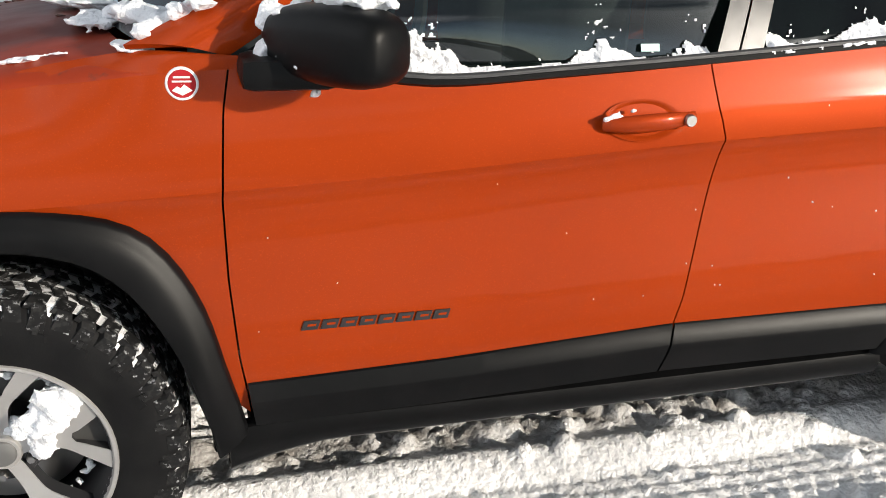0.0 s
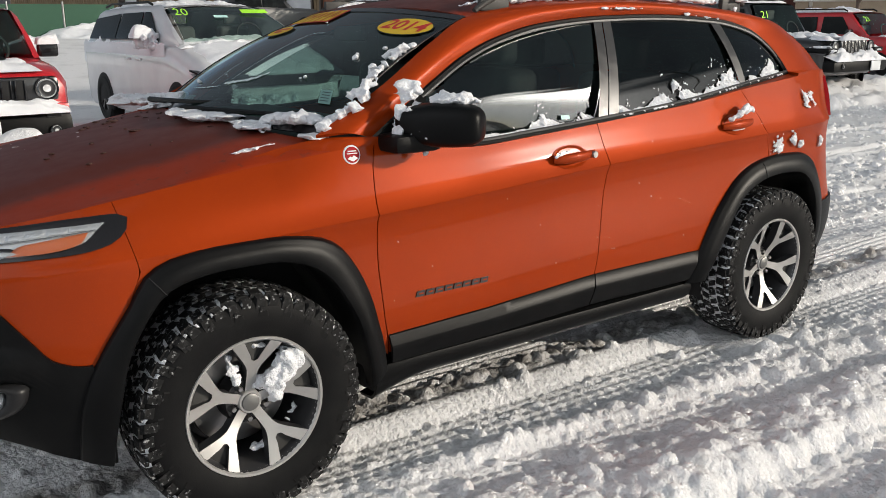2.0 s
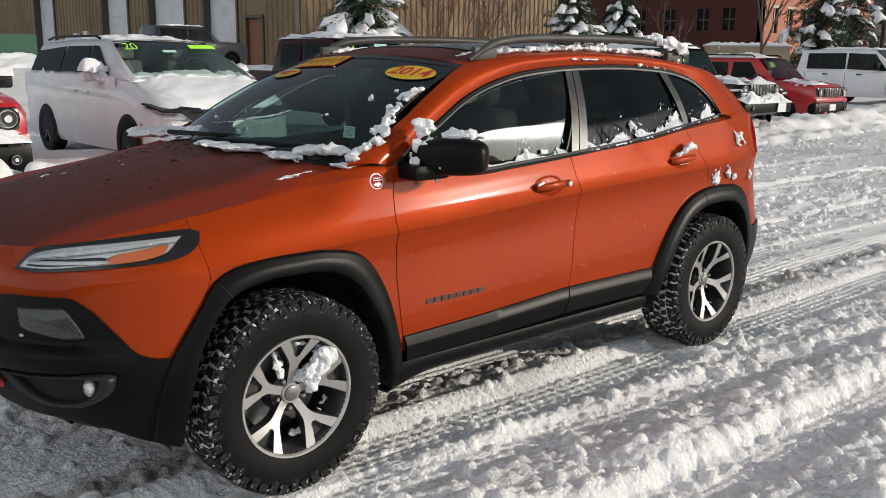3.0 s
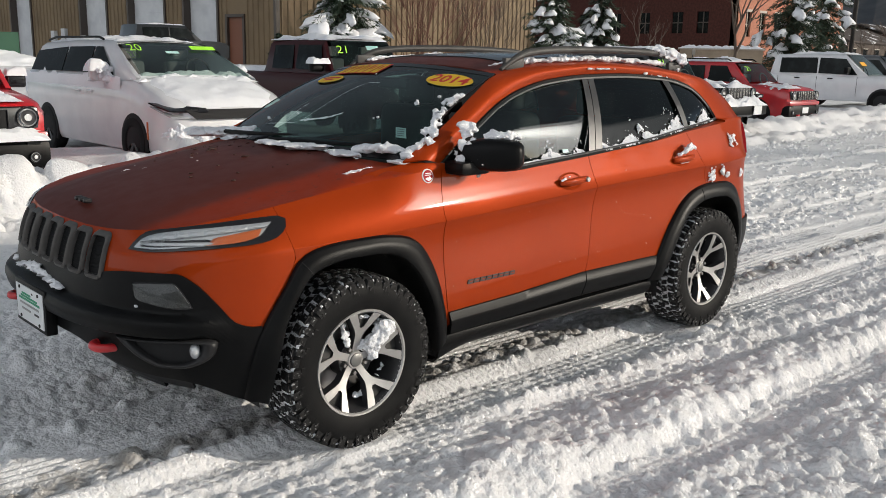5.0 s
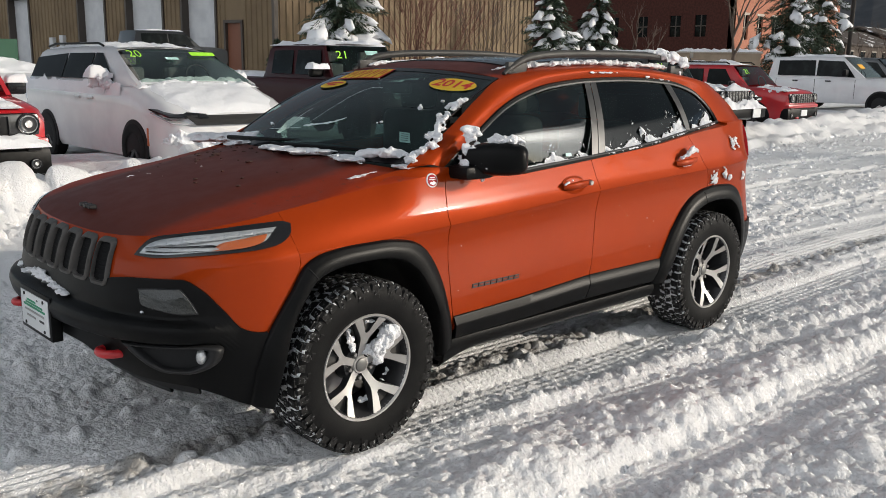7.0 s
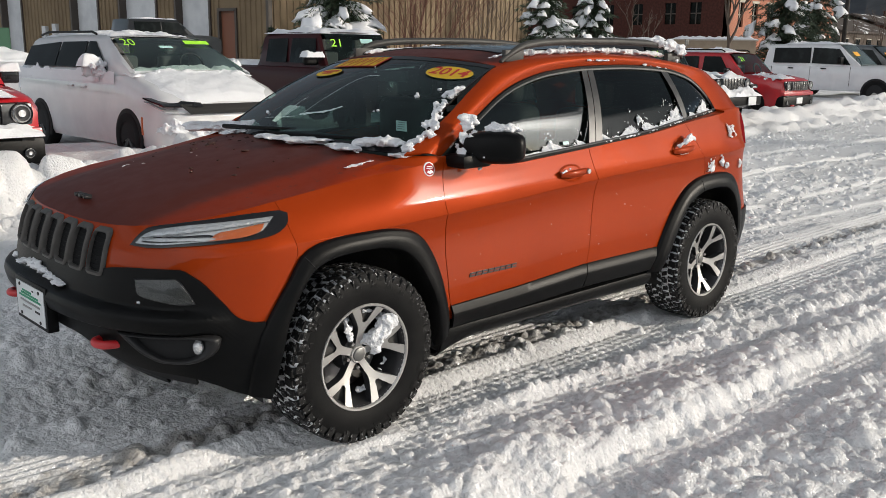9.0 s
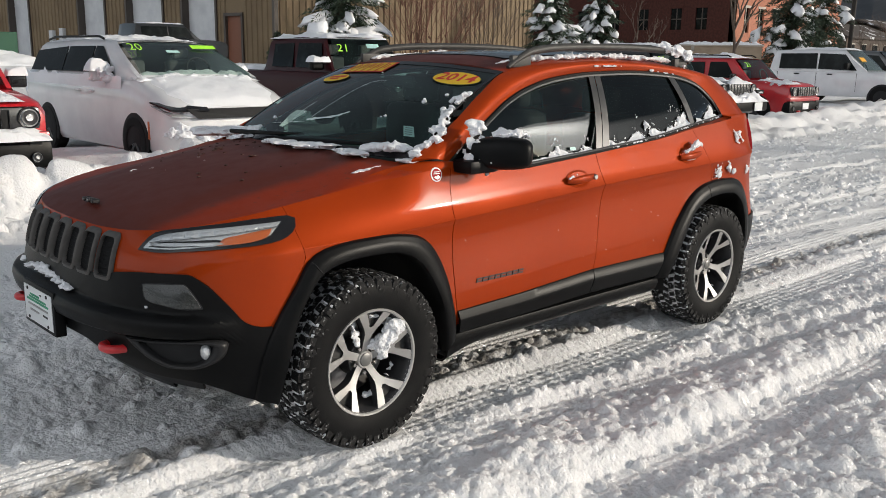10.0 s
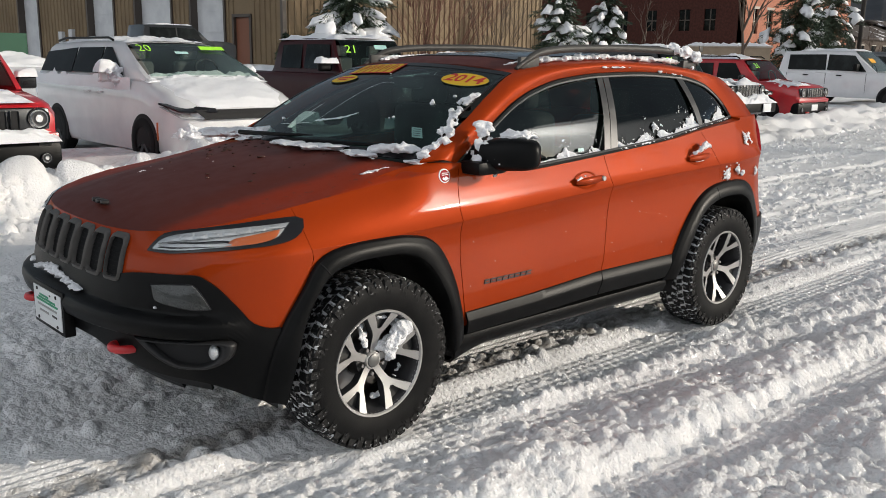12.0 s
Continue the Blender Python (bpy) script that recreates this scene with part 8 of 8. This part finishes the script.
def brick_wall(name, along, holes, length, h, mat):
    """Wall in panels round its openings. along 'y' or 'x' from the corner; holes: (a0, a1, z0, z1)."""
    cuts = sorted({0.0, length, *[v for o in holes for v in o[:2]]})
    for a, b in zip(cuts[:-1], cuts[1:]):
        zs = [(0.0, h)]
        for o in holes:
            if o[0] <= a + 1e-6 and b <= o[1] + 1e-6:
                zs = [(0.0, o[2]), (o[3], h)]
        for z0, z1 in zs:
            if along == "y":
                block(name, 0, 0.35, a, b, z0, z1, mat, brick)
            else:
                block(name, a, b, 0, 0.35, z0, z1, mat, brick)
    for a0, a1, z0, z1 in holes:
        if along == "y":
            win = block("window", 0.14, 0.18, a0, a1, z0, z1, DARKGLASS, brick, label="dark sash window")
            block("window_frame", 0.10, 0.14, (a0 + a1) / 2 - 0.04, (a0 + a1) / 2 + 0.04, z0, z1, METALTRIM, win)
            block("window_frame", 0.10, 0.14, a0, a1, (z0 + z1) / 2 - 0.04, (z0 + z1) / 2 + 0.04, METALTRIM, win)
            block("lintel", -0.03, 0.1, a0 - 0.1, a1 + 0.1, z1, z1 + 0.18, SHADEBRICK, win)
        else:
            win = block("window", a0, a1, 0.14, 0.18, z0, z1, DARKGLASS, brick, label="dark sash window")
            block("window_frame", (a0 + a1) / 2 - 0.04, (a0 + a1) / 2 + 0.04, 0.10, 0.14, z0, z1, STONETRIM, win)
            block("window_frame", a0, a1, 0.10, 0.14, (z0 + z1) / 2 - 0.04, (z0 + z1) / 2 + 0.04, STONETRIM, win)
            block("lintel", a0 - 0.1, a1 + 0.1, -0.03, 0.1, z1, z1 + 0.18, STONETRIM, win)


brick_wall("brick_wall", "y", [(2.2, 3.2, 3.9, 5.5), (4.4, 5.4, 3.9, 5.5), (7.4, 8.4, 3.9, 5.5), (10.2, 11.2, 3.9, 5.5), (13.5, 14.5, 3.9, 5.5)], 24, BH, SHADEBRICK)
# lighter copy for the face towards the sun, sunlight put into the colour
SUNBRICK = material("sunlit_brick", (0.42, 0.17, 0.10), 0.8)
vary(SUNBRICK, (0.35, 0.13, 0.08), 6, 0.4, 0.6)
brick_wall("brick_wall", "x", [(1.5, 2.3, 3.7, 5.5), (3.6, 4.5, 3.7, 5.5), (6.0, 7.4, 2.7, 5.5), (9.0, 10.0, 3.7, 5.5), (12, 13, 3.7, 5.5)], 18, BH, SUNBRICK)
block("roof", 0.05, 18, 0.05, 24, BH, BH + 0.25, STONETRIM, brick)
block("cornice", -0.15, 18.1, -0.15, 0.3, BH - 0.1, BH + 0.12, STONETRIM, brick)
block("cornice", -0.15, 0.3, 0.31, 24, BH - 0.1, BH + 0.12, STONETRIM, brick)
drift("roof_snow", "snow on a brick building's roof", lambda s, t: (58.9 + 18 * s, 30.4 + 24 * t, BH + 0.22), (9, 9), 61, 0.2)
# low tan wall with a snow cap
WALL_AT = pose(41.0, 25.5, 0.35, 0, 0, -60.6)
low_wall = thing("garden_wall", "low tan wall capped with snow", "wall", at=WALL_AT)
block("wall_panel", 1.6, 6.0, 0, 0.4, 0, 2.05, STUCCO, low_wall)
block("coping", 1.5, 6.1, -0.08, 0.48, 2.05, 2.15, STONETRIM, low_wall)
drift("wall_snow", "snow along a wall's coping", lambda s, t: (1.5 + 4.6 * s, -0.1 + 0.6 * t, 2.13), (10, 0.6), 63, 0.16, WALL_AT)
sign = thing("street_sign", "small grey street sign on a thin post", "sign", at=pose(40.2, 22.3, 0.3))
tube("post", [(0, 0, 0), (0, 0, 2.1)], 0.03, GREYRAIL, sign, 8)
part("sign_plate", box_bm(-0.16, 0.16, -0.06, -0.03, 1.80, 2.12, 0.01), GREYRAIL, sign, "grey sign plate")


ROOFMIX = material("patchy_roof", (0.060, 0.048, 0.043), 0.9)
vary(ROOFMIX, (0.72, 0.73, 0.76), 0.55, 0.585, 0.64)


def small_house(x, y, w, d, h, mat, label, seed):
    t = thing("house", label, "house", at=pose(x, y, ground_z(x, y)))
    block("wall", 0, w, 0, d, 0, h, mat, t)
    P = [(-0.3, -0.3, h), (w + 0.3, -0.3, h), (w + 0.3, d / 2, h + 1.6), (-0.3, d / 2, h + 1.6), (-0.3, d + 0.3, h), (w + 0.3, d + 0.3, h)]
    mesh_object("roof", P + [(a, b, c - 0.2) for a, b, c in P], [(0, 1, 2, 3), (3, 2, 5, 4), (6, 7, 8, 9), (9, 8, 11, 10), (0, 1, 7, 6), (4, 5, 11, 10), (0, 3, 9, 6), (3, 4, 10, 9), (1, 2, 8, 7), (2, 5, 11, 8)], ROOFMIX, t, smooth=False, label="brown pitched roof with patches of snow")
    for k in range(max(2, int(w / 3))):
        win = block("window", 0.8 + k * 3, 2.0 + k * 3, -0.05, 0.05, h * 0.35, h * 0.75, DARKGLASS, t)
        block("window_frame", 0.75 + k * 3, 2.05 + k * 3, -0.08, -0.05, h * 0.75, h * 0.75 + 0.1, STONETRIM, win)
    block("chimney", w * 0.7, w * 0.7 + 0.6, d / 2 - 0.3, d / 2 + 0.3, h + 1.0, h + 2.3, SHADEBRICK, t)


small_house(92, 36, 14, 8, 3.2, HOUSEBROWN, "brown house with a snowy roof", 1)
small_house(120, 42, 16, 9, 4.6, SHADEBRICK, "brick house with a snowy roof", 2)
small_house(150, 52, 12, 8, 4.0, HOUSEBROWN, "far house with a snowy roof", 3)
small_house(170, 76, 14, 8, 4.5, SHADEBRICK, "far brick house with a snowy roof", 4)

# street pole
tube("utility_pole", [(60, 22.28, 0), (60, 22.28, 11)], [0.16, 0.12], POLEWOOD, None, 12)
tagged(bpy.data.objects["utility_pole"], "tall dark utility pole rising from snow", "pole")


def spruce(x, y, h, r, seed, zb=None, label="dark spruce tree loaded with clumps of snow", load=0.50):
    """Conifer: trunk, whorls of drooping boughs of needles, snow pads on the boughs."""
    rr = random.Random(seed)
    z0 = ground_z(x, y) if zb is None else zb
    t = thing("spruce_tree", label, "tree", "spruces", pose(x, y, z0 - 0.1))
    tube("trunk", [(0, 0, 0), (0, 0, h * 0.5), (0, 0, h)], [0.14 * r / 1.5 + 0.05, 0.09, 0.02], BARK, t, 8)
    nv, nf, sv, sf = [], [], [], []
    count = int(24 * h)
    for bough in range(count):
        q = ((bough + rr.random()) / count) ** 1.15 * 0.985
        z = 0.2 + (h - 0.25) * q
        reach = (r * (1 - q) ** 0.8 + 0.06) * (0.82 + 0.25 * math.sin(z * 5.1 + seed) * rr.random())
        a = bough * 2.399 + rr.uniform(-0.6, 0.6)
        ln = reach * rr.uniform(0.55, 1.15)
        droop = rr.uniform(0.15, 0.55)
        ca, sa = math.cos(a), math.sin(a)
        steps = max(3, int(ln / 0.11))
        for i in range(steps):
            f = (i + 0.6) / steps
            px, pz = ln * f, z + 0.12 * ln * f - droop * ln * f * f
            wide = 0.34 * ln * (1 - 0.8 * f) * (0.35 + f) + 0.05
            for m in range(7):
                side = rr.uniform(-1, 1)
                cx, cy = px - 0.12 * abs(side) * ln, side * wide
                c = Vector((ca * cx - sa * cy, sa * cx + ca * cy, pz - abs(side) * 0.10 * ln + rr.uniform(-0.07, 0.03)))
                d = Vector((ca * 0.7 - sa * side, sa * 0.7 + ca * side, rr.uniform(-0.9, 0.1))).normalized()
                e = d.cross(Vector((rr.uniform(-1, 1), rr.uniform(-1, 1), 1))).normalized()
                l2, w2 = rr.uniform(0.11, 0.24), rr.uniform(0.018, 0.042)
                b = len(nv)
                nv.extend([c - d * l2 * 0.5, c + e * w2, c + d * l2, c - e * w2])
                nf.append((b, b + 1, b + 2, b + 3))
        if rr.random() < load + 0.15 * math.sin(a * 1.0 + z * 2) and ln > 0.25:
            # snow slumped over the bough's outer part
            f0 = rr.uniform(0.4, 0.75)
            L2, W2 = ln * rr.uniform(0.12, 0.38), ln * rr.uniform(0.10, 0.24)
            b, rings, segs = len(sv), 6, 10
            off = Vector((rr.uniform(-9, 9), rr.uniform(-9, 9), rr.uniform(-9, 9)))
            for i in range(rings):
                th = math.pi * i / (rings - 1)
                for j in range(segs):
                    ph = 2 * math.pi * j / segs
                    u = Vector((math.sin(th) * math.cos(ph), math.sin(th) * math.sin(ph), math.cos(th)))
                    k2 = max(0.3, 1 + 0.8 * noise.fractal(u * 1.7 + off, 0.8, 2.0, 3))
                    lx, ly, lz = L2 * u.x * k2, W2 * u.y * k2, (0.04 + 0.09 * ln) * u.z * k2
                    g = f0 + lx / ln
                    qx, qz = ln * g, z + 0.12 * ln * g - droop * ln * g * g + 0.05 + lz * (1.0 if lz > 0 else 0.6) - 0.5 * ly * ly / (W2 + 1e-6)
                    sv.append((ca * qx - sa * ly, sa * qx + ca * ly, qz))
            for i in range(rings - 1):
                for j in range(segs):
                    sf.append((b + i * segs + j, b + (i + 1) * segs + j, b + (i + 1) * segs + (j + 1) % segs, b + i * segs + (j + 1) % segs))
    tagged(mesh_object("crown", nv, nf, NEEDLE, t, smooth=False), "dark green needled boughs", kind="stuff")
    tagged(mesh_object("bough_snow", sv, sf, SNOW, t, sharp=0), "clumps of snow on the boughs", kind="stuff")


def polar(az, dist):
    return -2.16 + dist * math.cos(radians(az)), -3.67 + dist * math.sin(radians(az))


spruce(*polar(53.4, 43.5), 10.7, 3.5, 1, 0.55)
spruce(*polar(57.3, 42.5), 2.2, 1.05, 7, 0.60)
spruce(*polar(40.1, 44), 6.4, 2.7, 2)
spruce(*polar(37.2, 46), 5.6, 2.7, 3)
spruce(*polar(25.9, 58), 9.6, 3.7, 4, None, "tall dark spruce tree with a little snow", 0.28)
spruce(*polar(24.3, 64), 9.8, 3.3, 5, None, "tall dark spruce tree with a little snow", 0.28)


def bare_tree(name, x, y, h, seed, trunk, spread, depth, mat, label, stems=1, snow=False):
    rr = random.Random(seed)
    t = thing(name, label, "tree" if stems == 1 else "shrub", "bare trees", pose(x, y, ground_z(x, y) - 0.05))
    nv, nf = [], []

    def limb(p, d, ln, rad, level):
        pts = [p]
        for i in range(3):
            d = (d + Vector((rr.uniform(-1, 1), rr.uniform(-1, 1), rr.uniform(-0.3, 0.5))) * 0.16).normalized()
            pts.append(pts[-1] + d * ln / 3)
        b = len(nv)
        for i, q in enumerate(pts):
            a = d.orthogonal().normalized()
            c = d.cross(a)
            r = rad * (1 - 0.22 * i)
            for k in range(4):
                w = k * math.pi / 2
                nv.append(q + a * (r * math.cos(w)) + c * (r * math.sin(w)))
        for i in range(3):
            for k in range(4):
                nf.append((b + i * 4 + k, b + i * 4 + (k + 1) % 4, b + (i + 1) * 4 + (k + 1) % 4, b + (i + 1) * 4 + k))
        if level < depth:
            for m in range(3 if level else 4):
                at_ = pts[rr.choice((1, 2, 3, 3))]
                e = (d + Vector((rr.uniform(-1, 1), rr.uniform(-1, 1), rr.uniform(-0.35, 0.6))) * spread).normalized()
                limb(at_, e, ln * rr.uniform(0.55, 0.8), rad * 0.52, level + 1)

    for s in range(stems):
        a = rr.uniform(0, 6.28)
        lean = 0.0 if stems == 1 else rr.uniform(0.1, 0.75)
        base = Vector((0, 0, 0)) if stems == 1 else Vector((rr.uniform(-0.4, 0.4), rr.uniform(-0.4, 0.4), 0))
        limb(base, Vector((lean * math.cos(a), lean * math.sin(a), 1)).normalized(), h * (0.45 if stems == 1 else 0.55), trunk, 0)
    tagged(mesh_object("branchwork", nv, nf, mat, t, sharp=0), "bare winter branches", kind="stuff")


bare_tree("bare_shrub", *polar(48.6, 47.0), 5.9, 11, 0.028, 0.40, 3, TWIG, "bare reddish shrub of many stems", 20)
bare_tree("bare_shrub", *polar(46.8, 48.0), 4.9, 14, 0.026, 0.40, 3, TWIG, "bare reddish shrub before a tan wall", 12)
bare_tree("bare_shrub", *polar(44.2, 49.5), 5.6, 12, 0.028, 0.45, 3, BARK, "bare grey shrub of many stems", 14)
bare_tree("bare_tree", *polar(29.0, 49), 6.5, 13, 0.16, 0.55, 4, BARK, "bare leafless tree with forked trunk")
bare_tree("bare_tree", *polar(33.6, 50), 3.6, 15, 0.06, 0.6, 3, BARK, "small bare tree dusted with snow")
bare_tree("bare_tree", *polar(34.9, 52), 4.6, 16, 0.07, 0.6, 3, BARK, "bare tree before a brick wall")
bare_tree("bare_tree", *polar(21.9, 66), 3.8, 17, 0.08, 0.65, 4, BARK, "bare tree beside a street pole")
bare_tree("bare_tree", *polar(20.8, 75), 5.0, 18, 0.08, 0.65, 4, BARK, "bare tree farther down the street")

# leafless trees across the street behind the viewer, mirrored in the car's side windows
bare_tree("bare_tree", 50, -38, 24, 21, 0.30, 0.5, 4, BARK, "tall leafless tree across the street")
bare_tree("bare_tree", 66, -46, 16, 22, 0.30, 0.5, 4, BARK, "leafless tree across the street")
bare_tree("bare_tree", 92, -36, 21, 23, 0.34, 0.5, 4, BARK, "leafless tree farther along the street")

# wooded hills all round
AZ, RAD = np.meshgrid(np.radians(np.linspace(0, 360, 241)), np.array([420, 520, 640, 800, 1000, 1250, 1600, 2000.0]), indexing="ij")
rise = ease(RAD, 420, 1250)
ridge = 95 + 60 * np.sin(AZ * 2 + 0.6) + 30 * np.sin(AZ * 5 + 1.1) + 55 * fbm(np.cos(AZ) * 3 + RAD / 400 + 40, np.sin(AZ) * 3 + 40, 301, 4)
HZ = rise * np.clip(ridge, 35, 240) + 14 * fbm(np.cos(AZ) * RAD / 60 + 100, np.sin(AZ) * RAD / 60 + 100, 311, 4) * (RAD > 430) - 2
verts = np.stack([10 + RAD * np.cos(AZ), 10 + RAD * np.sin(AZ), HZ], 2).reshape(-1, 3)
hills = mesh_object("hills", verts, grid_faces(241, 8), HILL, None, sharp=0)
tagged(hills, "distant wooded hills with snowy clearings", "hills", kind="structure")
